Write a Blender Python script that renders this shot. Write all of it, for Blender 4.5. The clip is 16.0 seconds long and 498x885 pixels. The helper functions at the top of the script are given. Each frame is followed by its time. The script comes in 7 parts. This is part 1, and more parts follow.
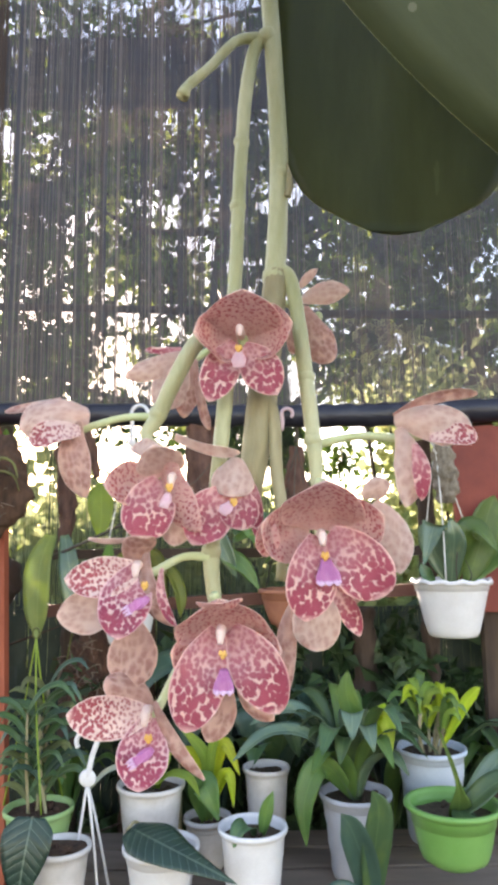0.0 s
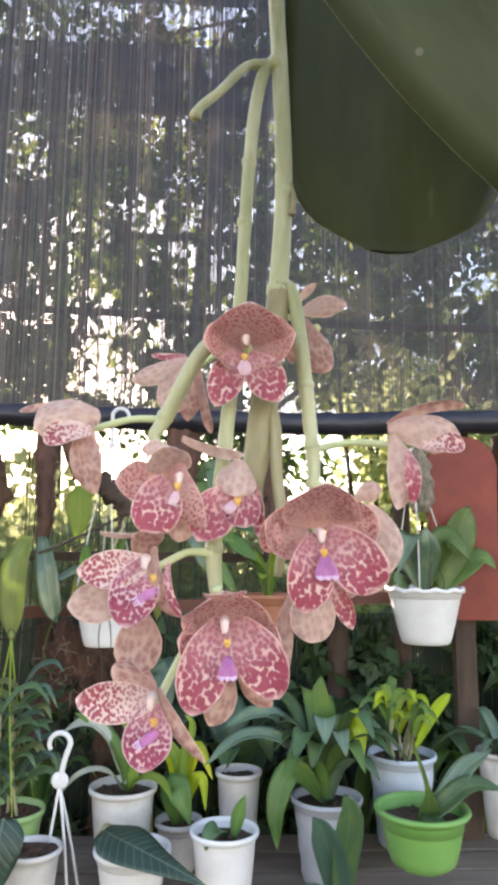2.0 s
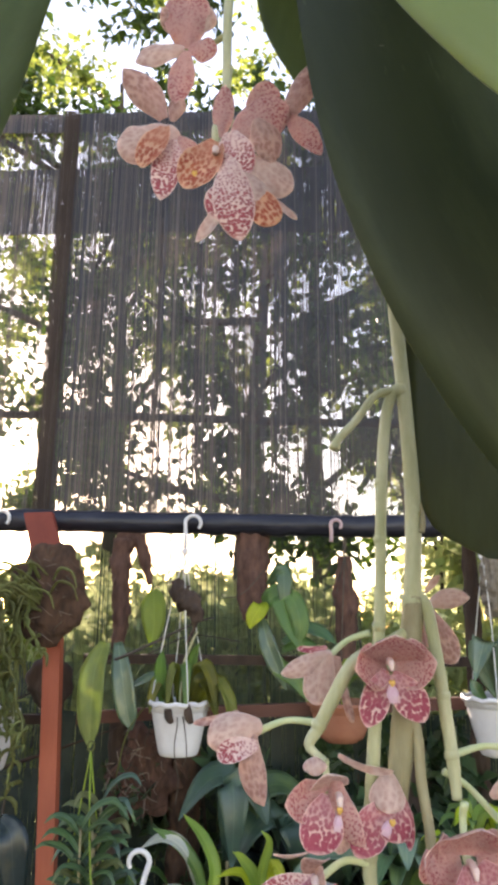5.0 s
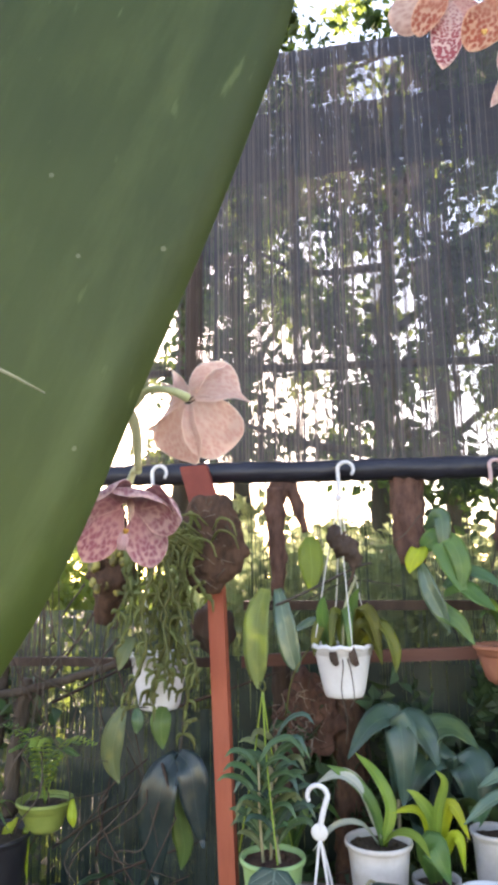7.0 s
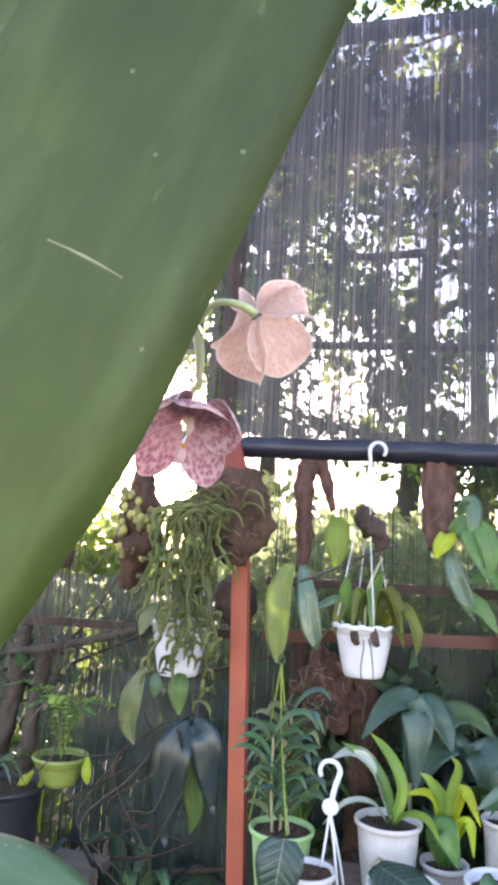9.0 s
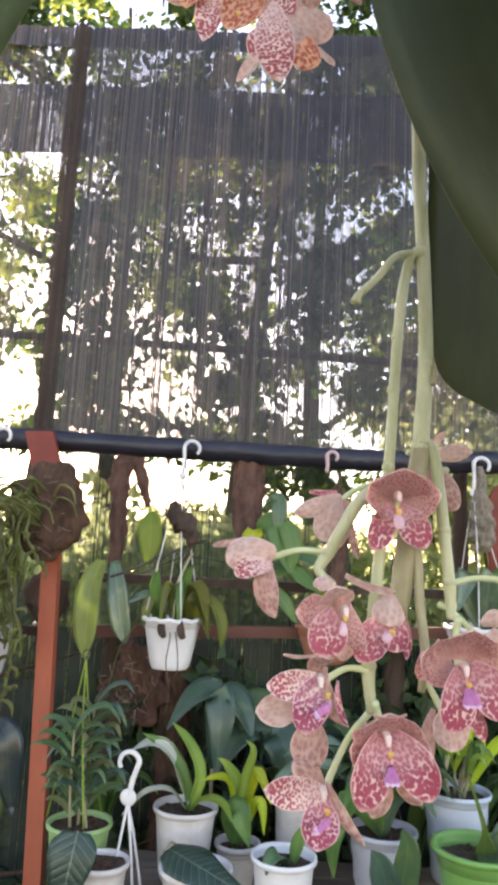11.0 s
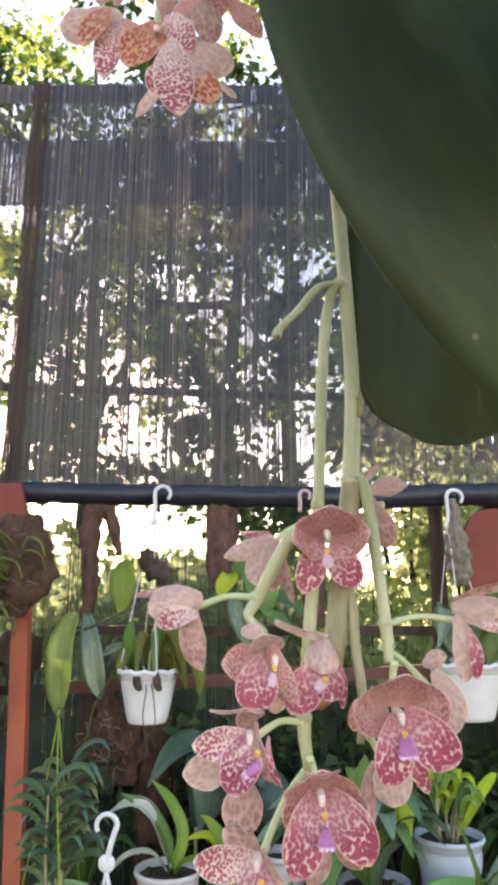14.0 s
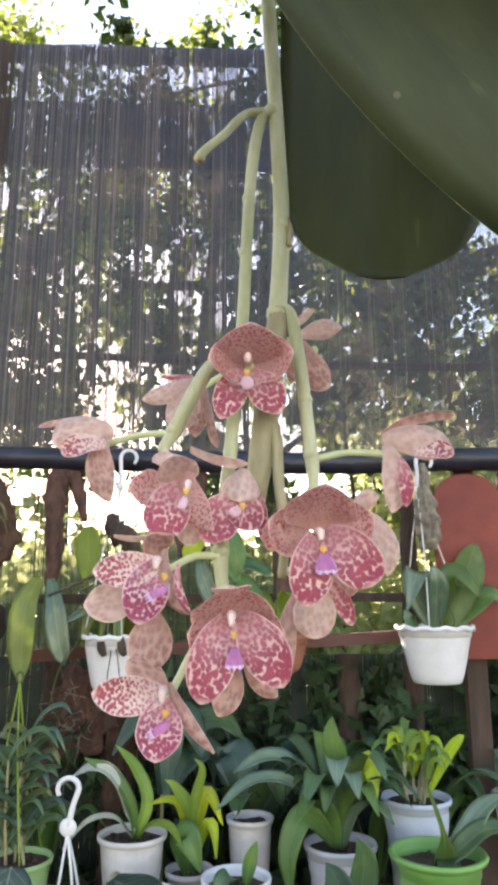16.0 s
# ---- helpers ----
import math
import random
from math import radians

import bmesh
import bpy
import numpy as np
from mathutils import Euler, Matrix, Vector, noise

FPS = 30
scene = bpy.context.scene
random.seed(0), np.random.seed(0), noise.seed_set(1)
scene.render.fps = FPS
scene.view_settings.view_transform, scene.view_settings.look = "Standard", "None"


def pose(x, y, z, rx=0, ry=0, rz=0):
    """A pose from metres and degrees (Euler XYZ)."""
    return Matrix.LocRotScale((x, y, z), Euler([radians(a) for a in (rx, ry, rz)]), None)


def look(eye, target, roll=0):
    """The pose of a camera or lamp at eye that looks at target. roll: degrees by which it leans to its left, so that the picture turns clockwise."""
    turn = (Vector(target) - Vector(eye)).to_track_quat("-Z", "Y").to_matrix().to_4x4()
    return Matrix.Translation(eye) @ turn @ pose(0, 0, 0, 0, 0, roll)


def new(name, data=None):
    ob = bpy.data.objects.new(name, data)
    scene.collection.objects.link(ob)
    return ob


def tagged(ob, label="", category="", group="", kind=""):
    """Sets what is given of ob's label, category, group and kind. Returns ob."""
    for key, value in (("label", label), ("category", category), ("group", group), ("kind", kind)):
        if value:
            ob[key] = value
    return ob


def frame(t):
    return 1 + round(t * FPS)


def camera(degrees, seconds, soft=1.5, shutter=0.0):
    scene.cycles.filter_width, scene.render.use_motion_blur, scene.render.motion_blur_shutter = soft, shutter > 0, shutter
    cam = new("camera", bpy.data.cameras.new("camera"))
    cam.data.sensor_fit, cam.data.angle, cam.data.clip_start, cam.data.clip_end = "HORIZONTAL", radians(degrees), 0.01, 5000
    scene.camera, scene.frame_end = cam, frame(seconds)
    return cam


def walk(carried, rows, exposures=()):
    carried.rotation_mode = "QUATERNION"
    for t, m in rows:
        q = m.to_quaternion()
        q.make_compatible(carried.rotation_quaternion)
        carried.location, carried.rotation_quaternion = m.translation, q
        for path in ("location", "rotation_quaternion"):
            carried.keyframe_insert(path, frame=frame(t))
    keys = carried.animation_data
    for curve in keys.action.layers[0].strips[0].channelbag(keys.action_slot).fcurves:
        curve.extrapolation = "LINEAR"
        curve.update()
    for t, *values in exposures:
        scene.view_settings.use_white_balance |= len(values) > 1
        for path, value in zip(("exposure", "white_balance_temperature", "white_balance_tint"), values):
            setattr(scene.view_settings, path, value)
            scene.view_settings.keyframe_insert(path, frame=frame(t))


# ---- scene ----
cam = camera(39.1, 16.0, soft=4.2)
PATH = [
    (0, (0.064, 0.075, 1.484), (0.077, 2.054, 1.778), -0.6),
    (0.5, (0.072, 0.084, 1.459), (0.063, 2.057, 1.785), -0.5),
    (1, (0.066, 0.081, 1.454), (0.074, 2.051, 1.8), -0.5),
    (1.5, (0.063, 0.073, 1.457), (0.107, 2.046, 1.784), -0.3),
    (2, (0.052, 0.058, 1.48), (0.134, 2.032, 1.792), 0.5),
    (2.5, (0.031, 0.044, 1.504), (0.104, 2.011, 1.858), 0.5),
    (3, (0.021, 0.032, 1.518), (0.076, 1.985, 1.942), 0.5),
    (3.2, (0.015, 0.016, 1.529), (0.071, 1.965, 1.972), 1.4),
    (5.3, (-0.002, -0.014, 1.597), (-0.104, 1.925, 2.077), 0.3),
    (5.5, (-0.021, -0.015, 1.597), (-0.149, 1.922, 2.077), 0.3),
    (6, (-0.056, -0.03, 1.59), (-0.263, 1.907, 2.046), -0.2),
    (6.5, (-0.07, -0.016, 1.578), (-0.44, 1.912, 1.961), 0.1),
    (7, (-0.084, -0.008, 1.566), (-0.488, 1.916, 1.931), -0.7),
    (7.5, (-0.077, -0.007, 1.544), (-0.512, 1.911, 1.907), 0.3),
    (8, (-0.095, -0.01, 1.538), (-0.626, 1.887, 1.882), 2.3),
    (8.5, (-0.111, -0.013, 1.538), (-0.672, 1.878, 1.872), 3.1),
    (9, (-0.101, 0.0, 1.539), (-0.582, 1.915, 1.857), 3.2),
    (9.5, (-0.064, -0.001, 1.537), (-0.352, 1.953, 1.851), 2.4),
    (10, (-0.045, -0.003, 1.537), (-0.24, 1.962, 1.855), 1.9),
    (10.2, (-0.037, -0.01, 1.532), (-0.199, 1.957, 1.857), 2.2),
    (12.3, (0.006, -0.036, 1.55), (0.048, 1.933, 1.898), 2.5),
    (12.5, (0.006, -0.04, 1.556), (0.045, 1.928, 1.908), 2.2),
    (13, (0.012, -0.03, 1.554), (0.04, 1.935, 1.922), 1.7),
    (13.5, (0.016, -0.033, 1.555), (0.051, 1.924, 1.964), 1.0),
    (14, (0.022, -0.008, 1.536), (0.023, 1.94, 1.993), 0.1),
    (14.5, (0.039, 0.036, 1.518), (0.03, 1.985, 1.967), -1.0),
    (15, (0.047, 0.051, 1.496), (0.04, 1.995, 1.966), -1.2),
    (15.5, (0.05, 0.046, 1.482), (0.074, 1.99, 1.953), -1.0),
    (16, (0.053, 0.039, 1.46), (0.114, 1.989, 1.9), -0.2),
]
LIGHT = [(0, 2.65, 7700, 25), (3, 2.55, 7700, 25), (5.5, 2.23, 7900, 27), (7, 2.69, 7400, 28), (8.5, 2.85, 7000, 30), (9, 3.04, 6800, 30), (9.5, 2.65, 7300, 31), (10, 2.47, 7800, 30), (12.5, 2.57, 7700, 26), (14, 2.47, 7700, 25), (16, 2.55, 7700, 25)]
walk(cam, [(t, look(eye, target, roll)) for t, eye, target, roll in PATH], LIGHT)

# ---- world, sun ----
SUN = Vector((-0.30, 0.937, 0.235)).normalized()
world = bpy.data.worlds.new("sky")
scene.world = world
world.use_nodes = True
wn = world.node_tree.nodes
sky = wn.new("ShaderNodeTexSky")
sky.sky_type, sky.sun_disc = "NISHITA", False
sky.sun_elevation, sky.sun_rotation = math.asin(SUN.z), math.atan2(SUN.x, SUN.y)
sky.air_density, sky.dust_density = 1.0, 0.4
world.node_tree.links.new(sky.outputs[0], wn["Background"].inputs[0])
wn["Background"].inputs[1].default_value = 0.15
lamp = bpy.data.lights.new("sun", "SUN")
lamp.energy, lamp.angle, lamp.color = 4.0, radians(0.6), (1.0, 0.93, 0.82)
sun = new("sun", lamp)
sun.matrix_world = look(SUN * 30, (0, 0, 0))


# ---- materials ----
class Mat:
    """A node material under construction."""

    def __init__(self, name, rough=0.6, metal=0.0, spec=0.5):
        self.m = bpy.data.materials.new(name)
        self.m.use_nodes = True
        self.t = self.m.node_tree
        self.b = self.t.nodes["Principled BSDF"]
        self.b.inputs["Roughness"].default_value = rough
        self.b.inputs["Metallic"].default_value = metal
        self.b.inputs["Specular IOR Level"].default_value = spec
        self.out = self.t.nodes["Material Output"]

    def node(self, kind, **sets):
        n = self.t.nodes.new("ShaderNode" + kind)
        for k, v in sets.items():
            n.inputs[k.replace("_", " ")].default_value = v
        return n

    def link(self, a, b):
        self.t.links.new(a, b)

    def coords(self, which="Object", scale=(1, 1, 1)):
        c = self.node("TexCoord")
        m = self.node("Mapping")
        m.inputs["Scale"].default_value = scale
        self.link(c.outputs[which], m.inputs[0])
        return m.outputs[0]

    def noise(self, scale, detail=4.0, rough=0.55, stretch=(1, 1, 1), which="Object"):
        n = self.node("TexNoise", Scale=scale, Detail=detail, Roughness=rough)
        self.link(self.coords(which, stretch), n.inputs["Vector"])
        return n.outputs[0]

    def ramp(self, fac, stops):
        r = self.node("ValToRGB")
        e = r.color_ramp.elements
        while len(e) < len(stops):
            e.new(0.5)
        for el, (p, c) in zip(e, stops):
            el.position, el.color = p, (*c, 1)
        self.link(fac, r.inputs[0])
        return r.outputs[0]

    def mix(self, fac, a, b, mode="MIX"):
        n = self.t.nodes.new("ShaderNodeMix")
        n.data_type, n.blend_type = "RGBA", mode
        for v, i in ((fac, 0), (a, 6), (b, 7)):
            if isinstance(v, (int, float)):
                n.inputs[i].default_value = v
            elif isinstance(v, tuple):
                n.inputs[i].default_value = (*v, 1)
            else:
                self.link(v, n.inputs[i])
        return n.outputs[2]

    def maths(self, op, a, b=0.0):
        n = self.t.nodes.new("ShaderNodeMath")
        n.operation = op
        for v, i in ((a, 0), (b, 1)):
            if isinstance(v, (int, float)):
                n.inputs[i].default_value = v
            else:
                self.link(v, n.inputs[i])
        return n.outputs[0]

    def color(self, c):
        if isinstance(c, tuple):
            self.b.inputs["Base Color"].default_value = (*c, 1)
        else:
            self.link(c, self.b.inputs["Base Color"])
        return self

    def bump(self, h, strength=0.3, distance=0.002):
        n = self.node("Bump", Strength=strength, Distance=distance)
        self.link(h, n.inputs["Height"])
        self.link(n.outputs[0], self.b.inputs["Normal"])
        return self

    def lets_light(self, c, amount):
        """Lets part of the light through the sheet."""
        t = self.node("BsdfTranslucent")
        if isinstance(c, tuple):
            t.inputs[0].default_value = (*c, 1)
        else:
            self.link(c, t.inputs[0])
        x = self.node("MixShader")
        x.inputs[0].default_value = amount
        self.link(self.b.outputs[0], x.inputs[1])
        self.link(t.outputs[0], x.inputs[2])
        self.link(x.outputs[0], self.out.inputs[0])
        return self


def leaf_mat(name, a, b, glow, amount=0.35, rough=0.4, spec=0.4, vary=0.25, ribbed=True):
    """A leaf: two greens, a paler midrib and veins along it, light through it."""
    m = Mat(name, rough, 0, spec)
    big = m.noise(9, 3)
    fine = m.noise(140, 3, 0.6)
    c = m.ramp(big, [(0.3, a), (0.7, b)])
    oi = m.node("ObjectInfo")
    gi = m.node("NewGeometry")
    r = m.maths("FRACT", m.maths("ADD", oi.outputs["Random"], gi.outputs["Random Per Island"]))
    h = m.node("HueSaturation")
    m.link(c, h.inputs["Color"])
    m.link(m.maths("ADD", m.maths("MULTIPLY", r, vary * 1.6), 1 - vary * 0.8), h.inputs["Value"])
    m.link(m.maths("ADD", m.maths("MULTIPLY", r, 0.05), 0.475), h.inputs["Hue"])
    c = m.mix(m.maths("MULTIPLY", fine, 0.25), h.outputs[0], (b[0] * 0.7, b[1] * 0.7, b[2] * 0.5))
    relief = fine
    if ribbed:
        uv = m.node("UVMap")
        sep = m.node("SeparateXYZ")
        m.link(uv.outputs[0], sep.inputs[0])
        ab = m.maths("ABSOLUTE", sep.outputs[0])
        rib = m.node("MapRange", From_Min=0.0022, From_Max=0.0006)
        m.link(ab, rib.inputs["Value"])
        mp = m.node("Mapping")
        mp.inputs["Scale"].default_value = (420, 14, 1)
        m.link(uv.outputs[0], mp.inputs[0])
        veins = m.node("TexNoise", Scale=1.0, Detail=3.0)
        m.link(mp.outputs[0], veins.inputs["Vector"])
        mp2 = m.node("Mapping")
        mp2.inputs["Scale"].default_value = (30, 18, 1)
        m.link(uv.outputs[0], mp2.inputs[0])
        blot = m.node("TexNoise", Scale=1.0, Detail=5.0)
        m.link(mp2.outputs[0], blot.inputs["Vector"])
        c = m.mix(m.maths("MULTIPLY", veins.outputs[0], 0.45), c, tuple(x * 0.45 for x in a))
        c = m.mix(m.maths("MULTIPLY", m.maths("MAXIMUM", m.maths("SUBTRACT", blot.outputs[0], 0.52), 0.0), 2.2), c, (b[0] * 1.7 + 0.03, b[1] * 1.35 + 0.02, b[2] * 0.9))
        c = m.mix(m.maths("MULTIPLY", rib.outputs[0], 0.22), c, (b[0] * 2 + 0.04, b[1] * 1.8 + 0.04, b[2] * 1.6 + 0.02))
        relief = m.maths("ADD", m.maths("MULTIPLY", veins.outputs[0], 1.2), m.maths("SUBTRACT", fine, rib.outputs[0]))
    m.color(c).bump(relief, 0.2, 0.001)
    if amount:
        m.lets_light(m.mix(0.35, glow, h.outputs[0]), amount)
    return m.m


def plain_mat(name, a, b, scale=20, rough=0.6, stretch=(1, 1, 1), bump=0.3, metal=0.0, fine=150, detail=5, spec=0.4):
    m = Mat(name, rough, metal, spec)
    big = m.noise(scale, detail, 0.6, stretch)
    small = m.noise(fine, 4, 0.65, stretch)
    c = m.ramp(big, [(0.28, a), (0.72, b)])
    c = m.mix(m.maths("MULTIPLY", small, 0.35), c, tuple(x * 0.5 for x in a))
    m.color(c)
    m.bump(m.maths("ADD", m.maths("MULTIPLY", big, 0.6), small), bump, 0.002)
    return m.m


def tepal_mat(name, cream, spot, deep, size, low, high, streak=1.6, amount=0.3, soft=0.06, rim=0.75, haze=0.35):
    """Blotched flower tissue on a pale ground. Blotches crowd from the foot (low), where they blur into a haze, to
    the tip (high), where they run together."""
    m = Mat(name, 0.40, 0, 0.35)
    uv, unit = m.node("UVMap"), m.node("UVMap")
    uv.uv_map, unit.uv_map = "UVMap", "unit"
    wob = m.node("TexNoise", Scale=260.0, Detail=3.0, Roughness=0.6)
    m.link(uv.outputs[0], wob.inputs["Vector"])
    add = m.t.nodes.new("ShaderNodeVectorMath")
    add.operation = "MULTIPLY_ADD"
    m.link(wob.outputs["Color"], add.inputs[0])
    add.inputs[1].default_value = (size * 1.5, size * 2.0, 0.0)
    m.link(uv.outputs[0], add.inputs[2])
    mp = m.node("Mapping")
    mp.inputs["Scale"].default_value = (1, 1 / streak, 1)
    m.link(add.outputs[0], mp.inputs[0])
    v = m.t.nodes.new("ShaderNodeTexVoronoi")
    v.voronoi_dimensions = "2D"
    v.inputs["Scale"].default_value = 1 / size
    m.link(mp.outputs[0], v.inputs["Vector"])
    sep = m.node("SeparateXYZ")
    m.link(unit.outputs[0], sep.inputs[0])
    patch = m.node("TexNoise", Scale=170.0, Detail=3.0, Roughness=0.6)
    m.link(uv.outputs[0], patch.inputs["Vector"])
    across = m.maths("ABSOLUTE", m.maths("SUBTRACT", m.maths("MULTIPLY", sep.outputs[0], 2.0), 1.0))
    grown = m.node("MapRange", From_Min=0.12, From_Max=0.85, To_Min=low, To_Max=high)
    m.link(m.maths("ADD", sep.outputs[1], m.maths("MULTIPLY", across, 0.12)), grown.inputs["Value"])
    lim = m.maths("ADD", grown.outputs[0], m.maths("MULTIPLY", m.maths("SUBTRACT", patch.outputs[0], 0.5), 0.42))
    near_foot = m.node("MapRange", From_Min=0.62, From_Max=0.15)
    m.link(sep.outputs[1], near_foot.inputs["Value"])
    blur = m.maths("ADD", m.maths("MULTIPLY", near_foot.outputs[0], 0.20), soft)
    fac = m.node("MapRange")
    m.link(m.maths("MULTIPLY", blur, -1.0), fac.inputs["From Min"])
    m.link(blur, fac.inputs["From Max"])
    m.link(m.maths("SUBTRACT", lim, v.outputs["Distance"]), fac.inputs["Value"])
    fine = m.node("TexNoise", Scale=1900.0, Detail=3.0)
    m.link(uv.outputs[0], fine.inputs["Vector"])
    lengthwise = m.node("Mapping")
    lengthwise.inputs["Scale"].default_value = (1, 0.10, 1)
    m.link(uv.outputs[0], lengthwise.inputs[0])
    veins = m.node("TexNoise", Scale=800.0, Detail=3.0, Roughness=0.6)
    m.link(lengthwise.outputs[0], veins.inputs["Vector"])
    vf = m.node("MapRange", From_Min=0.48, From_Max=0.70)
    m.link(veins.outputs[0], vf.inputs["Value"])
    ground = m.ramp(patch.outputs[0], [(0.3, cream), (0.7, tuple(0.80 * x + 0.10 * y for x, y in zip(cream, spot)))])
    ground = m.mix(m.maths("MULTIPLY", vf.outputs[0], 0.22), ground, tuple(0.55 * x + 0.45 * y for x, y in zip(cream, spot)))
    tone = m.ramp(m.maths("ADD", m.maths("MULTIPLY", patch.outputs[0], 0.7), m.maths("MULTIPLY", fine.outputs[0], 0.3)), [(0.36, deep), (0.62, spot)])
    ground = m.mix(m.maths("MULTIPLY", near_foot.outputs[0], haze), ground, spot)
    c = m.mix(m.maths("MULTIPLY", fac.outputs[0], m.maths("SUBTRACT", 0.93, m.maths("MULTIPLY", near_foot.outputs[0], haze))), ground, tone)
    # thin pale rim
    edge = m.node("MapRange", From_Min=0.90, From_Max=0.975)
    m.link(m.maths("MAXIMUM", across, m.maths("MULTIPLY", sep.outputs[1], 0.985)), edge.inputs["Value"])
    c = m.mix(m.maths("MULTIPLY", edge.outputs[0], rim), c, tuple(min(1, x * 1.08 + 0.03) for x in cream))
    m.color(c).bump(m.maths("ADD", m.maths("MULTIPLY", veins.outputs[0], 0.8), m.maths("MULTIPLY", fine.outputs[0], 0.5)), 0.30, 0.0008)
    m.b.inputs["Sheen Weight"].default_value = 0.15
    m.lets_light(c, amount)
    return m.m


SEPAL_IN = tepal_mat("sepal_inside", (0.88, 0.60, 0.56), (0.46, 0.060, 0.115), (0.33, 0.026, 0.070), 0.0018, 0.42, 0.64, 1.2, 0.34, 0.09)
PETAL_IN = tepal_mat("petal_inside", (0.94, 0.70, 0.66), (0.66, 0.200, 0.225), (0.52, 0.110, 0.140), 0.0019, 0.02, 0.33, 0.8, 0.72, 0.11, 0.75, 0.06)
TEPAL_OUT = tepal_mat("tepal_outside", (0.78, 0.56, 0.49), (0.52, 0.280, 0.240), (0.42, 0.205, 0.175), 0.0024, 0.34, 0.44, 1.6, 0.52, 0.26, 0.9, 0.2)
PALE_IN = tepal_mat("pale_petal_inside", (0.89, 0.69, 0.64), (0.46, 0.065, 0.090), (0.32, 0.026, 0.050), 0.0018, 0.18, 0.54, 0.8, 0.30, 0.08, 0.75, 0.05)
TEPAL_PALE = tepal_mat("pale_tepal_outside", (0.87, 0.71, 0.65), (0.68, 0.46, 0.41), (0.58, 0.36, 0.32), 0.0024, 0.22, 0.40, 1.6, 0.55, 0.30, 0.9, 0.15)
MAUVE_IN = tepal_mat("mauve_sepal_inside", (0.84, 0.58, 0.60), (0.41, 0.036, 0.105), (0.26, 0.009, 0.065), 0.0014, 0.42, 0.62, 1.2, 0.28, 0.08, 0.75, 0.3)
# TEPAL_GLOW and GLOW_IN: tepal copies with the backlight mixed into their colour
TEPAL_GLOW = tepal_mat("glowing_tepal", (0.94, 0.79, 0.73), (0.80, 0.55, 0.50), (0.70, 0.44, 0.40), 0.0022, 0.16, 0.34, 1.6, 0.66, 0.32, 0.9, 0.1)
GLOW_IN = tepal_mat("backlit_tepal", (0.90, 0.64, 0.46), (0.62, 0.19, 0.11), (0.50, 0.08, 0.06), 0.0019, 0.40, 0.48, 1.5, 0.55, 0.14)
MAUVE_SOFT = tepal_mat("soft_mauve_tepal", (0.78, 0.56, 0.58), (0.48, 0.200, 0.265), (0.36, 0.120, 0.185), 0.0022, 0.36, 0.46, 1.6, 0.30, 0.20, 0.7, 0.2)
LIP = plain_mat("lip_purple", (0.48, 0.11, 0.34), (0.68, 0.32, 0.54), 300, 0.45, (1, 1, 0.2), 0.2, fine=900)
LIP_TIP = plain_mat("lip_pale_tip", (0.66, 0.38, 0.60), (0.76, 0.54, 0.70), 300, 0.45, bump=0.1, fine=900)
CALLUS = plain_mat("callus_orange", (0.72, 0.33, 0.06), (0.80, 0.50, 0.14), 300, 0.45, bump=0.1, fine=900)
COLUMN = plain_mat("column_white", (0.74, 0.52, 0.47), (0.82, 0.64, 0.58), 200, 0.4, bump=0.1, fine=900)
LIP_PINK = plain_mat("lip_pale_pink", (0.74, 0.42, 0.50), (0.82, 0.60, 0.62), 300, 0.45, bump=0.1, fine=900)
STALK = plain_mat("stalk_green", (0.32, 0.33, 0.16), (0.60, 0.59, 0.39), 75, 0.45, (1, 1, 0.25), 0.35, fine=400)
STALK_OLD = plain_mat("stalk_old_green", (0.20, 0.16, 0.08), (0.44, 0.40, 0.24), 75, 0.5, (1, 1, 0.25), 0.4, fine=400)
PEDICEL = plain_mat("pedicel_green", (0.52, 0.60, 0.30), (0.66, 0.68, 0.42), 90, 0.45, bump=0.2, fine=500)


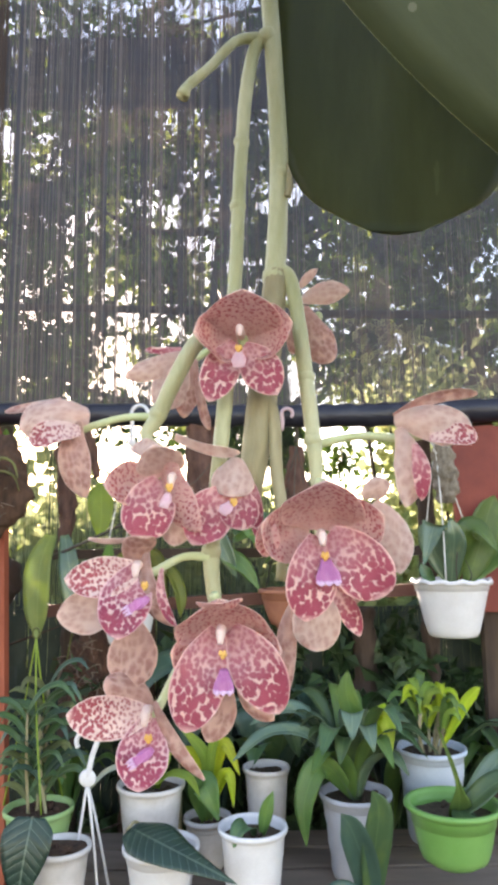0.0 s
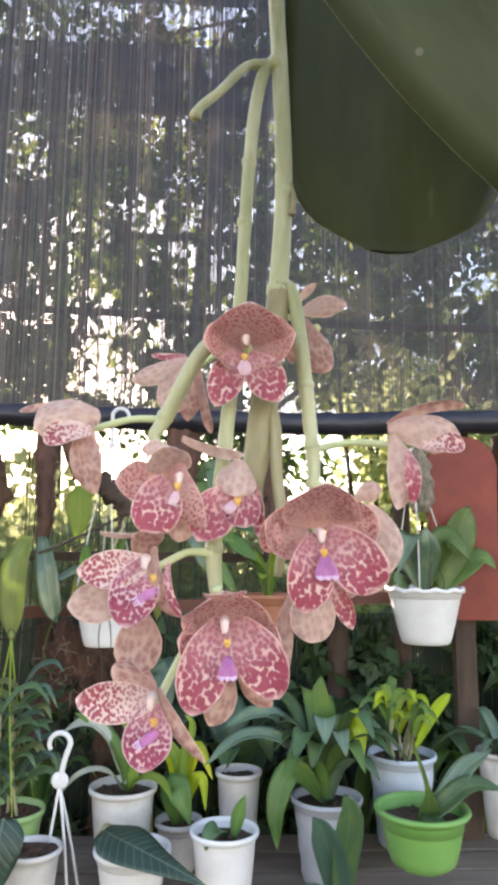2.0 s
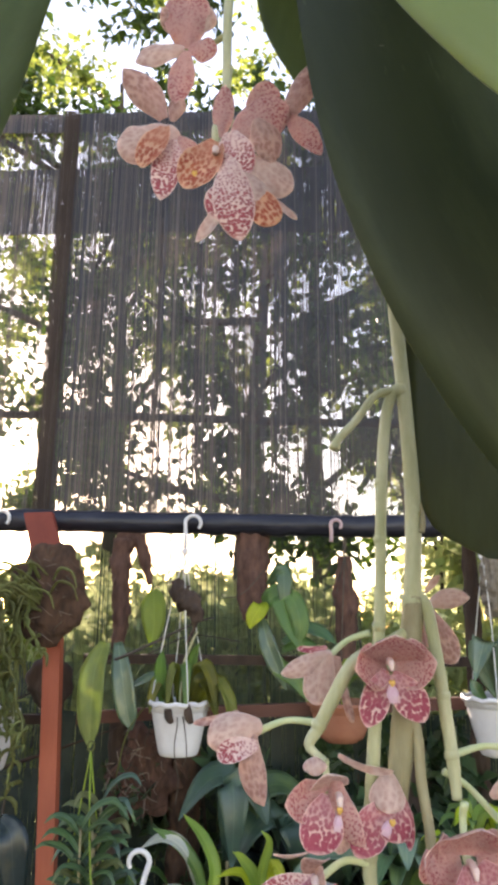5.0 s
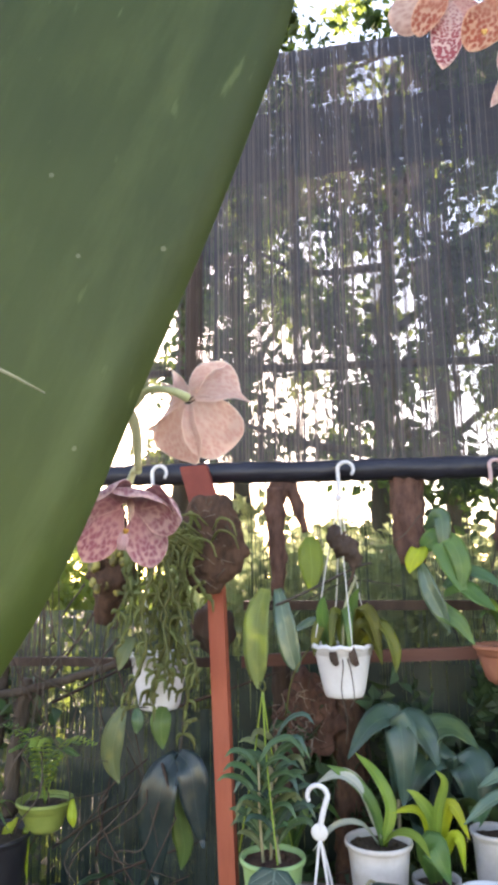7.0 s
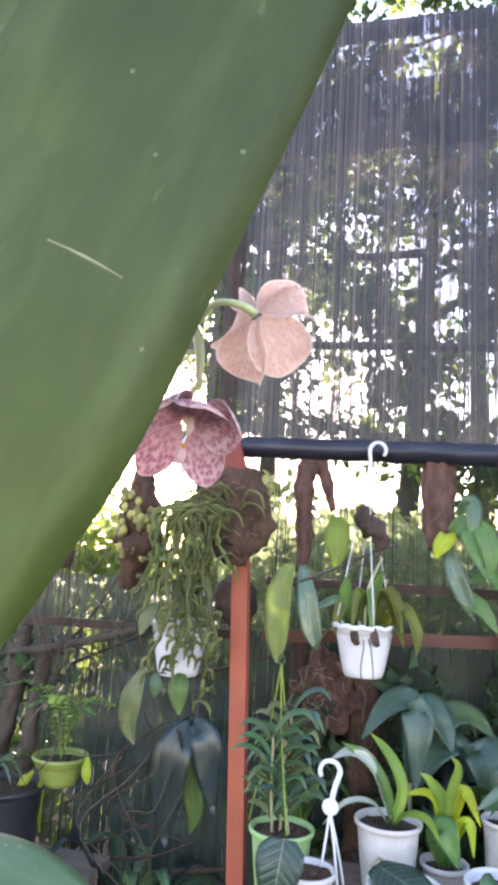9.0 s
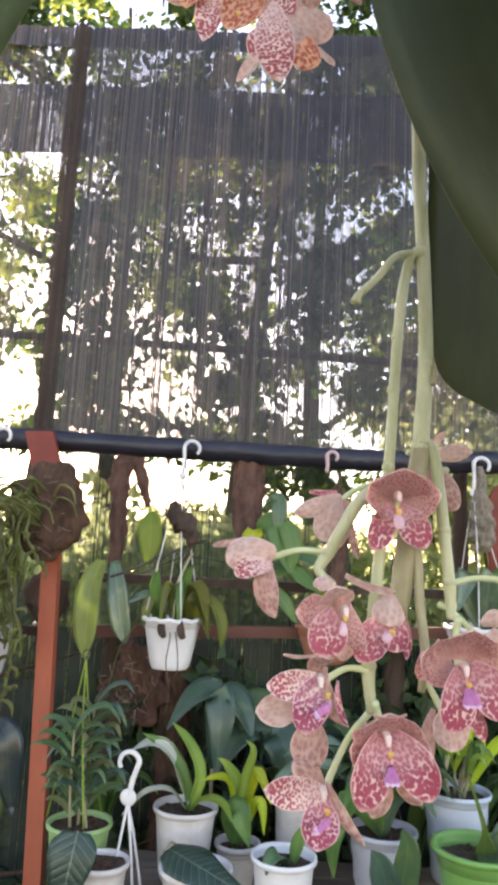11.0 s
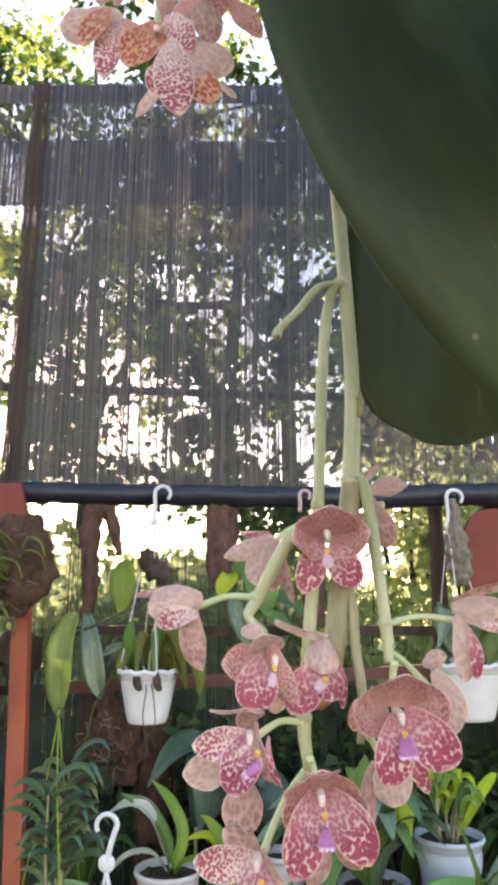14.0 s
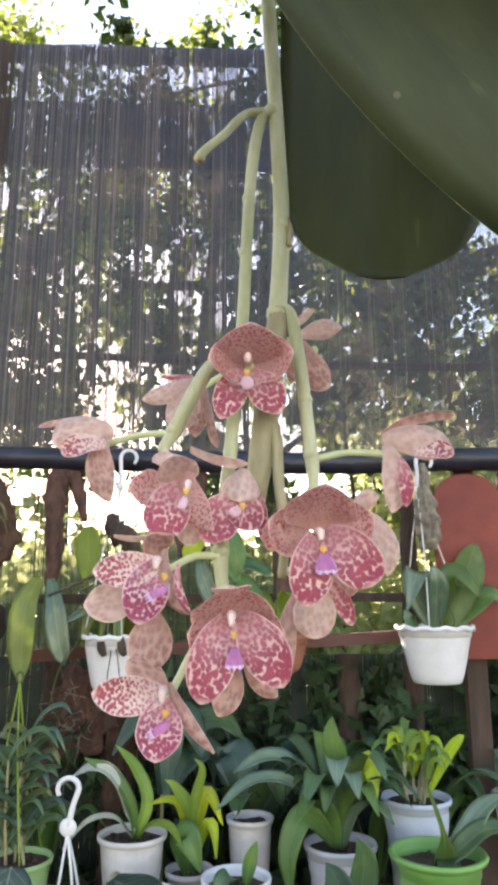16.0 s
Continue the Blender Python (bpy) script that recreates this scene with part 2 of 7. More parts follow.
def big_leaf_mat(name, lo, hi, line, thin, amount, gloss=0.40, spec=0.45, specks=62, big_speck=0.075, speck=(0.35, 0.36, 0.20)):
    m = Mat(name, gloss, 0, spec)
    uv = m.node("UVMap")
    mp = m.node("Mapping")
    mp.inputs["Scale"].default_value = (1, 0.12, 1)
    m.link(uv.outputs[0], mp.inputs[0])
    lines = m.node("TexNoise", Scale=160.0, Detail=4.0)
    m.link(mp.outputs[0], lines.inputs["Vector"])
    big = m.noise(7, 4, 0.6)
    fine = m.noise(420, 3, 0.6)
    c = m.ramp(big, [(0.3, lo), (0.7, hi)])
    c = m.mix(m.maths("MULTIPLY", lines.outputs[0], 0.5), c, line)
    # worn, paler smears along the blade
    wide = m.node("Mapping")
    wide.inputs["Scale"].default_value = (1, 0.22, 1)
    m.link(uv.outputs[0], wide.inputs[0])
    smear = m.node("TexNoise", Scale=26.0, Detail=6.0, Roughness=0.65)
    m.link(wide.outputs[0], smear.inputs["Vector"])
    rub = m.node("MapRange", From_Min=0.46, From_Max=0.66)
    m.link(smear.outputs[0], rub.inputs["Value"])
    c = m.mix(m.maths("MULTIPLY", rub.outputs[0], 0.42), c, tuple(min(1, q * 1.9) for q in line))
    # short pale dashes where dust has dried
    dash = m.node("TexNoise", Scale=120.0, Detail=3.0, Roughness=0.6)
    m.link(wide.outputs[0], dash.inputs["Vector"])
    cut = m.node("MapRange", From_Min=0.66, From_Max=0.72)
    m.link(dash.outputs[0], cut.inputs["Value"])
    c = m.mix(m.maths("MULTIPLY", cut.outputs[0], m.maths("MULTIPLY", m.noise(5, 2), 0.9)), c, tuple(min(1, q * 2.4) for q in line))
    v = m.t.nodes.new("ShaderNodeTexVoronoi")
    v.inputs["Scale"].default_value = specks
    m.link(uv.outputs[0], v.inputs["Vector"])
    sel = m.maths("MULTIPLY", m.maths("LESS_THAN", v.outputs["Distance"], big_speck), m.maths("GREATER_THAN", m.noise(11, 2), 0.5))
    c = m.mix(m.maths("MULTIPLY", sel, 0.6), c, speck)
    m.color(c).bump(m.maths("ADD", lines.outputs[0], m.maths("MULTIPLY", fine, 0.3)), 0.22, 0.0012)
    m.lets_light(thin, amount)
    return m.m


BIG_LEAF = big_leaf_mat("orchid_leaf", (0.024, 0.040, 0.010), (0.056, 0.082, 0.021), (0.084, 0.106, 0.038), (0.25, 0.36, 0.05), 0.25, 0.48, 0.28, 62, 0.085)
# darker copies of the orchid leaf, with shade mixed into the colour
SHADED_LEAF = big_leaf_mat("shaded_orchid_leaf", (0.026, 0.034, 0.012), (0.052, 0.062, 0.020), (0.072, 0.080, 0.032), (0.24, 0.27, 0.04), 0.26, 0.50, 0.35)
SHADED_FORE_LEAF = big_leaf_mat("shaded_fore_leaf", (0.020, 0.029, 0.011), (0.036, 0.049, 0.019), (0.050, 0.064, 0.028), (0.12, 0.17, 0.04), 0.15, 0.50, 0.27, 40, 0.060, (0.20, 0.20, 0.14))
# the orchid leaf in lighter greens, painted as if lit
LIT_ORCHID_LEAF = big_leaf_mat("lit_orchid_leaf", (0.12, 0.17, 0.045), (0.19, 0.25, 0.075), (0.24, 0.29, 0.11), (0.34, 0.44, 0.08), 0.35)
FLECKED_LEAF = big_leaf_mat("flecked_leaf", (0.040, 0.085, 0.035), (0.075, 0.135, 0.055), (0.10, 0.16, 0.07), (0.2, 0.3, 0.06), 0.2, 0.35, 0.5, 85, 0.20, (0.30, 0.34, 0.14))
LEAF_RIM = plain_mat("leaf_rim", (0.16, 0.20, 0.08), (0.26, 0.29, 0.12), 60, 0.4, bump=0.1)
LEAF_SCAR = plain_mat("leaf_scar", (0.24, 0.24, 0.12), (0.36, 0.35, 0.20), 200, 0.7)
LEAF_DEEP = leaf_mat("leaf_deep", (0.052, 0.112, 0.050), (0.088, 0.175, 0.074), (0.12, 0.28, 0.05), 0.24, 0.30, 0.55)
LEAF_MID = leaf_mat("leaf_mid", (0.085, 0.170, 0.050), (0.155, 0.28, 0.080), (0.28, 0.50, 0.06), 0.36, 0.34)
LEAF_LIGHT = leaf_mat("leaf_light", (0.19, 0.31, 0.06), (0.31, 0.43, 0.09), (0.60, 0.78, 0.07), 0.48)
# yellow-green, its base brightened to stand in for sun on the leaves
LEAF_YELLOW_LIT = leaf_mat("leaf_yellow_lit", (0.38, 0.50, 0.04), (0.55, 0.66, 0.06), (0.75, 0.85, 0.05), 0.5)
LEAF_GREY = leaf_mat("leaf_grey_green", (0.090, 0.160, 0.105), (0.165, 0.25, 0.165), (0.12, 0.25, 0.08), 0.2, 0.26, 0.6)
LEAF_SAGE = leaf_mat("leaf_sage", (0.22, 0.29, 0.10), (0.33, 0.40, 0.15), (0.50, 0.62, 0.14), 0.48)
LEAF_OLIVE = leaf_mat("leaf_olive", (0.10, 0.115, 0.022), (0.20, 0.215, 0.045), (0.46, 0.50, 0.05), 0.45)
LEAF_OLIVE_GREY = leaf_mat("leaf_olive_grey", (0.13, 0.16, 0.075), (0.21, 0.245, 0.115), (0.36, 0.42, 0.13), 0.40)
LEAF_BLUE = leaf_mat("leaf_blue_green", (0.010, 0.024, 0.026), (0.026, 0.048, 0.050), (0.04, 0.10, 0.05), 0.12, 0.27, 0.55)
LEAF_TEAL = leaf_mat("leaf_teal", (0.036, 0.082, 0.062), (0.075, 0.150, 0.110), (0.09, 0.24, 0.10), 0.22, 0.30, 0.55)
# near-white green: sun glare put into the leaf colour
LEAF_GLARE = leaf_mat("leaf_glare", (0.55, 0.60, 0.50), (0.68, 0.72, 0.62), (0.5, 0.6, 0.4), 0.25, 0.22, 0.8)
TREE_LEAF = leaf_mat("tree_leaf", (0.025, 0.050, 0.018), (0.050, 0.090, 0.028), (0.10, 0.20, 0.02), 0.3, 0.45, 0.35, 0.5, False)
# paled greens: the haze before the bushes is put into their colour
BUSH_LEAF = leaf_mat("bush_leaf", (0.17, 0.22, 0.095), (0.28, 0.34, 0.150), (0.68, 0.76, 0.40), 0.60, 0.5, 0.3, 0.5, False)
# the tree leaf lightened and yellowed as if sun lit it
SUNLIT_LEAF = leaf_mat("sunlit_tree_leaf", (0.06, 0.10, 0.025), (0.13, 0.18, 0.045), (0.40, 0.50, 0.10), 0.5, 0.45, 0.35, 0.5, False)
WICK = leaf_mat("hanging_stem_green", (0.075, 0.092, 0.028), (0.175, 0.185, 0.062), (0.40, 0.42, 0.09), 0.28, 0.5, 0.35, 0.5, False)
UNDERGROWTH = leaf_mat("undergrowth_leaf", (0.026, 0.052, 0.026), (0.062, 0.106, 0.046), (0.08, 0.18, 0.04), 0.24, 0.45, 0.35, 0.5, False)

WHITE = plain_mat("white_plastic", (0.64, 0.62, 0.62), (0.82, 0.81, 0.82), 12, 0.36, bump=0.05, fine=300)
CLOUDY = plain_mat("cloudy_plastic", (0.40, 0.41, 0.46), (0.56, 0.57, 0.63), 14, 0.34, bump=0.06, fine=280)
WHITE_DIRTY = plain_mat("stained_white_plastic", (0.48, 0.44, 0.41), (0.74, 0.71, 0.70), 16, 0.40, bump=0.08, fine=260)
BLUEWHITE = plain_mat("bluish_white_plastic", (0.46, 0.54, 0.64), (0.60, 0.68, 0.77), 14, 0.4, bump=0.06, fine=260)
GREEN_PLASTIC = plain_mat("bright_green_plastic", (0.120, 0.312, 0.068), (0.192, 0.400, 0.116), 10, 0.35, bump=0.05, fine=260)
PALE_GREEN = plain_mat("pale_green_plastic", (0.27, 0.45, 0.17), (0.36, 0.54, 0.24), 12, 0.4, bump=0.06, fine=260)
TERRACOTTA = plain_mat("terracotta", (0.30, 0.105, 0.062), (0.42, 0.175, 0.105), 18, 0.75, bump=0.15, fine=260)
BLACK_PLASTIC = plain_mat("black_plastic", (0.012, 0.012, 0.016), (0.03, 0.03, 0.035), 20, 0.4, bump=0.1)
SOIL = plain_mat("potting_soil", (0.035, 0.022, 0.014), (0.11, 0.075, 0.045), 90, 0.95, bump=0.9, fine=240)
HUSK = plain_mat("coconut_husk", (0.032, 0.018, 0.012), (0.135, 0.068, 0.040), 45, 0.95, (1, 1, 0.4), 0.9, fine=220)
FERN_ROOT = plain_mat("tree_fern_root", (0.13, 0.105, 0.08), (0.36, 0.30, 0.23), 70, 0.95, bump=1.0, fine=300)
DARK_WOOD = plain_mat("dark_wood", (0.034, 0.022, 0.016), (0.105, 0.066, 0.048), 22, 0.85, (1, 1, 0.15), 0.7)
RAIL_WOOD = plain_mat("red_brown_wood", (0.11, 0.042, 0.030), (0.20, 0.085, 0.060), 16, 0.7, (0.15, 1, 1), 0.4)
GREY_WOOD = plain_mat("weathered_board", (0.15, 0.112, 0.088), (0.32, 0.25, 0.20), 14, 0.85, (0.12, 1, 1), 0.6)
ORANGE_POST = plain_mat("orange_painted_wood", (0.34, 0.072, 0.038), (0.48, 0.128, 0.068), 9, 0.6, (1, 1, 0.18), 0.3)
RED_PAINT = plain_mat("red_painted_wood", (0.18, 0.028, 0.018), (0.28, 0.050, 0.030), 9, 0.6, bump=0.2)
POLE_WRAP = plain_mat("black_wrapping", (0.010, 0.010, 0.016), (0.035, 0.035, 0.05), 30, 0.35, (0.2, 1, 1), 0.6)


def net_mat():
    """Black woven tape, some lengths painted brownish and pale as if backlit."""
    m = Mat("shade_net_tape", 0.45)
    isl = m.node("NewGeometry").outputs["Random Per Island"]
    c = m.ramp(m.noise(12), [(0.3, (0.010, 0.009, 0.014)), (0.7, (0.026, 0.023, 0.030))])
    sep = m.node("SeparateXYZ")
    m.link(m.coords(), sep.inputs[0])
    end = m.node("MapRange", From_Min=0.15, From_Max=-0.75)  # towards the sun more tapes are painted lit
    m.link(sep.outputs[0], end.inputs["Value"])
    backlit = m.maths("GREATER_THAN", isl, m.maths("SUBTRACT", 0.90, m.maths("MULTIPLY", end.outputs[0], 0.45)))
    c = m.mix(m.maths("MULTIPLY", backlit, 0.6), c, (0.122, 0.092, 0.077))
    m.color(c)
    m.lets_light((0.10, 0.075, 0.060), 0.10)
    return m.m


NET = net_mat()
FOLD_NET = plain_mat("folded_net_tape", (0.026, 0.017, 0.014), (0.080, 0.055, 0.044), 12, 0.7, (1, 1, 0.3), 0.2, spec=0.2)
# worn brown of the pleats, lightened as if the sun struck it
WORN_LIT_NET = plain_mat("worn_lit_net_tape", (0.085, 0.060, 0.045), (0.20, 0.145, 0.110), 12, 0.6, (1, 1, 0.3), 0.2)
MOUNT_BARK = plain_mat("mount_bark", (0.050, 0.024, 0.018), (0.185, 0.092, 0.066), 40, 0.9, (1, 1, 0.35), 0.9, fine=200)
BARK = plain_mat("bark", (0.035, 0.025, 0.018), (0.11, 0.085, 0.065), 14, 0.9, (1, 1, 0.3), 0.9)
EARTH = plain_mat("earth", (0.06, 0.042, 0.028), (0.15, 0.115, 0.08), 3, 0.95, bump=0.7, fine=60)
STRING = plain_mat("white_string", (0.66, 0.66, 0.62), (0.78, 0.78, 0.74), 40, 0.5, bump=0.05)
PINK_HOOK = plain_mat("pinkish_hook_plastic", (0.50, 0.33, 0.33), (0.60, 0.42, 0.42), 30, 0.45, bump=0.05)
WIRE = plain_mat("dark_twig", (0.05, 0.04, 0.03), (0.11, 0.09, 0.07), 40, 0.8, bump=0.3)
OLIVE_PLASTIC = plain_mat("olive_plastic", (0.16, 0.21, 0.04), (0.26, 0.32, 0.08), 16, 0.45, bump=0.1, fine=260)
TEAL_NET = plain_mat("teal_mesh", (0.010, 0.022, 0.020), (0.060, 0.090, 0.084), 14, 0.32, bump=0.2)
GREEN_NET = plain_mat("green_mesh", (0.014, 0.028, 0.021), (0.042, 0.068, 0.050), 8, 0.5, bump=0.2)


# ---- builders ----
def part(name, bm, mat, parent=None, label="", smooth=True):
    """Links a bmesh as one mesh object."""
    me = bpy.data.meshes.new(name)
    bm.to_mesh(me)
    bm.free()
    for mt in mat if isinstance(mat, (list, tuple)) else (mat,):
        me.materials.append(mt)
    if smooth:
        me.polygons.foreach_set("use_smooth", [True] * len(me.polygons))
    ob = new(name, me)
    if parent is not None:
        ob.parent = parent
    return tagged(ob, label)


def thing(name, at, label, category, group="", turn=0.0):
    ob = new(name)
    ob.empty_display_size = 0.02
    ob.matrix_world = pose(*at, 0, 0, turn)
    return tagged(ob, label, category, group)


def smooth_line(pts, n=6):
    """Catmull-Rom through the points."""
    p = [Vector(q) for q in pts]
    if len(p) < 3:
        return [p[0].lerp(p[-1], i / n) for i in range(n + 1)]
    p = [2 * p[0] - p[1], *p, 2 * p[-1] - p[-2]]
    out = []
    for a, b, c, d in zip(p, p[1:], p[2:], p[3:]):
        for i in range(n):
            t = i / n
            out.append(0.5 * (2 * b + (c - a) * t + (2 * a - 5 * b + 4 * c - d) * t * t + (3 * b - a - 3 * c + d) * t ** 3))
    return out + [p[-2]]


def tube(bm, pts, radii, segs=8, n=5, knob=0.0, caps=True, mi=0):
    """A round, tapering tube along a smoothed line; knob swells it now and then."""
    line = smooth_line(pts, n)
    rad = [radii] * len(line) if isinstance(radii, (int, float)) else [float(np.interp(i / (len(line) - 1), np.linspace(0, 1, len(radii)), radii)) for i in range(len(line))]
    rings, side = [], None
    for i, q in enumerate(line):
        tan = (line[min(i + 1, len(line) - 1)] - line[max(i - 1, 0)]).normalized()
        if side is None:
            side = tan.cross(Vector((0.3, 1, 0.2))).normalized()
        side = (side - tan * side.dot(tan)).normalized()
        up = tan.cross(side)
        r = rad[i] * (1 + knob * (random.random() - 0.3))
        rings.append([bm.verts.new(q + r * (math.cos(a) * side + math.sin(a) * up)) for a in [2 * math.pi * k / segs for k in range(segs)]])
    for a, b in zip(rings, rings[1:]):
        for k in range(segs):
            bm.faces.new((a[k], a[(k + 1) % segs], b[(k + 1) % segs], b[k])).material_index = mi
    if caps:
        bm.faces.new(rings[0][::-1]).material_index = mi
        bm.faces.new(rings[-1]).material_index = mi
    return bm


def rough_tube(bm, pts, radii, amp=0.25, freq=20, segs=22, n=16, seed=0):
    """A tube with furrows and knobs, for bark, husk and old wood."""
    first = len(bm.verts)
    tube(bm, pts, radii, segs, n)
    bm.verts.ensure_lookup_table()
    line = smooth_line(pts, n)
    r = radii if isinstance(radii, (int, float)) else max(radii)
    for v in bm.verts[first:]:
        q = min(line, key=lambda c: (c - v.co).length_squared)
        d = v.co - q
        s = Vector((v.co.x * freq * 1.6, v.co.y * freq * 1.6, v.co.z * freq * 0.45)) + Vector((seed, 0, 0))
        k = noise.fractal(s, 1.0, 2.0, 4) + 0.5 * noise.noise(v.co * freq * 0.6 + Vector((0, seed, 0)))
        v.co += d * amp * k
    return bm


def lathe(bm, profile, segs=28, wave=0.0, waves=12, ribs=0, mi=0):
    """Turns (radius, height) pairs round z; wave scallops the pairs nearest the rim."""
    rings = []
    top = max(z for _, z in profile)
    for r, z in profile:
        ring = []
        for k in range(segs):
            a = 2 * math.pi * k / segs
            w = wave * math.cos(waves * a) * (1 if top - z < 0.014 else 0)
            rr = r + (0.0012 * math.cos(ribs * a) if ribs else 0)
            ring.append(bm.verts.new((rr * math.cos(a), rr * math.sin(a), z + w)))
        rings.append(ring)
    for a, b in zip(rings, rings[1:]):
        for k in range(segs):
            bm.faces.new((a[k], a[(k + 1) % segs], b[(k + 1) % segs], b[k])).material_index = mi
    for ring, flip in ((rings[0], True), (rings[-1], False)):
        bm.faces.new(ring[::-1] if flip else ring).material_index = mi
    return bm


def blade(bm, pts, widths, face, cup=0.0, fold=0.0, thick=0.0012, n=6, across=6, wave=0.0, uv=None, seed=0, twist=0.0, mats=(0, 0), edge=None):
    """A leaf or petal with two skins: a smoothed midline, widths along it, the way its upper side faces,
    edges raised by cup, a crease of fold along the middle, and wavy margins."""
    rnd = random.Random(seed)
    line = smooth_line(pts, n)
    m = len(line)
    wl = [max(0.0, q.y) for q in smooth_line([(0, w, 0) for w in widths], 8)]
    wid = [float(np.interp(i / (m - 1), np.linspace(0, 1, len(wl)), wl)) for i in range(m)]
    ph = rnd.random() * 6
    face = Vector(face)
    rows = []
    dist = 0.0
    lay = bm.loops.layers.uv.verify() if uv is not None else None
    coord = {}
    for i, q in enumerate(line):
        if i:
            dist += (q - line[i - 1]).length
        tan = (line[min(i + 1, m - 1)] - line[max(i - 1, 0)]).normalized()
        side = tan.cross(face)
        side = side.normalized() if side.length > 1e-4 else Vector((1, 0, 0))
        nor = side.cross(tan).normalized()
        if twist:
            rot = Matrix.Rotation(twist * i / (m - 1), 3, tan)
            side, nor = rot @ side, rot @ nor
        two = []
        for s in (1, -1):
            row = []
            for k in range(across + 1):
                u = 2 * k / across - 1
                w = wid[i] / 2
                h = cup * w * u * u + fold * w * abs(u) + wave * w * u * u * math.sin(ph + 9 * i / m + 2.2 * u) + s * thick * 0.5 * (1 - 0.85 * u * u)
                v = bm.verts.new(q + side * (u * w) + nor * h)
                if uv is not None:
                    coord[v] = (uv[0] + u * w, uv[1] + dist)
                row.append(v)
            two.append(row)
        rows.append(two)
    for a, b in zip(rows, rows[1:]):
        for s in (0, 1):
            for k in range(across):
                f = (a[s][k], a[s][k + 1], b[s][k + 1], b[s][k])
                bm.faces.new(f if s == 0 else f[::-1]).material_index = mats[s]
        for k in (0, across):
            f = (a[0][k], b[0][k], b[1][k], a[1][k])
            bm.faces.new(f if k == 0 else f[::-1]).material_index = mats[1] if edge is None else edge
    for j in (0, -1):
        for k in range(across):
            f = (rows[j][0][k], rows[j][1][k], rows[j][1][k + 1], rows[j][0][k + 1])
            bm.faces.new(f).material_index = mats[1]
    if uv is not None:
        for f in bm.faces:
            for lp in f.loops:
                if lp.vert in coord:
                    lp[lay].uv = coord[lp.vert]
    return bm


def box(bm, lo, hi, bevel=0.002, mi=0, jitter=0.0):
    v = [bm.verts.new((x + random.uniform(-jitter, jitter), y + random.uniform(-jitter, jitter), z + random.uniform(-jitter, jitter))) for x in (lo[0], hi[0]) for y in (lo[1], hi[1]) for z in (lo[2], hi[2])]
    fs = [bm.faces.new([v[i] for i in f]) for f in ((0, 1, 3, 2), (4, 6, 7, 5), (0, 4, 5, 1), (2, 3, 7, 6), (0, 2, 6, 4), (1, 5, 7, 3))]
    for f in fs:
        f.material_index = mi
    if bevel:
        es = {e for f in fs for e in f.edges}
        bmesh.ops.bevel(bm, geom=list(es), offset=bevel, segments=2, affect="EDGES", profile=0.6)
    return bm


def lump(bm, at, size, rough=0.25, freq=18, seed=0, subdiv=3):
    """A rough, knobbly lump."""
    made = bmesh.ops.create_icosphere(bm, subdivisions=subdiv, radius=1)
    off = Vector((seed * 3.1, seed * 1.7, seed * 0.9))
    for v in made["verts"]:
        d = v.co.copy()
        p = Vector((d.x * size[0], d.y * size[1], d.z * size[2]))
        k = 1 + rough * noise.fractal(p * freq + off, 1.0, 2.0, 3)
        v.co = Vector(at) + p * k
    return bm




def round_tip(base, widest, start=0.7, power=2.6, n=26):
    """Widths of a broad leaf that swells from its base and ends in a rounded tip."""
    out = []
    for k in range(n + 1):
        s = k / n
        w = base + (widest - base) * math.sin(min(1.0, s / 0.45) * math.pi / 2)
        if s > start:
            w *= max(0.02, 1 - ((s - start) / (1 - start)) ** power) ** (1 / power)
        out.append(w)
    return out


OVATE = (0.30, 0.62, 0.88, 1.0, 0.97, 0.80, 0.50, 0.06)
STRAP = (0.55, 0.80, 0.95, 1.0, 0.98, 0.88, 0.62, 0.05)
LANCE = (0.25, 0.65, 0.92, 1.0, 0.90, 0.68, 0.38, 0.03)
HEART = (0.55, 0.95, 1.0, 0.88, 0.70, 0.48, 0.24, 0.02)


# ---- ground, fence, net ----
def ground():
    bm = bmesh.new()
    n, half = 60, 60.0
    vs = []
    for i in range(n + 1):
        for j in range(n + 1):
            x = half * ((2 * i / n - 1) ** 3)
            y = 2 + half * ((2 * j / n - 1) ** 3)
            vs.append(bm.verts.new((x, y, 0.03 * noise.noise(Vector((x * 0.7, y * 0.7, 0))))))
    for i in range(n):
        for j in range(n):
            a = i * (n + 1) + j
            bm.faces.new((vs[a], vs[a + n + 1], vs[a + n + 2], vs[a + 1]))
    tagged(part("ground", bm, EARTH), "bare brown earth strewn with litter", "ground", kind="structure")


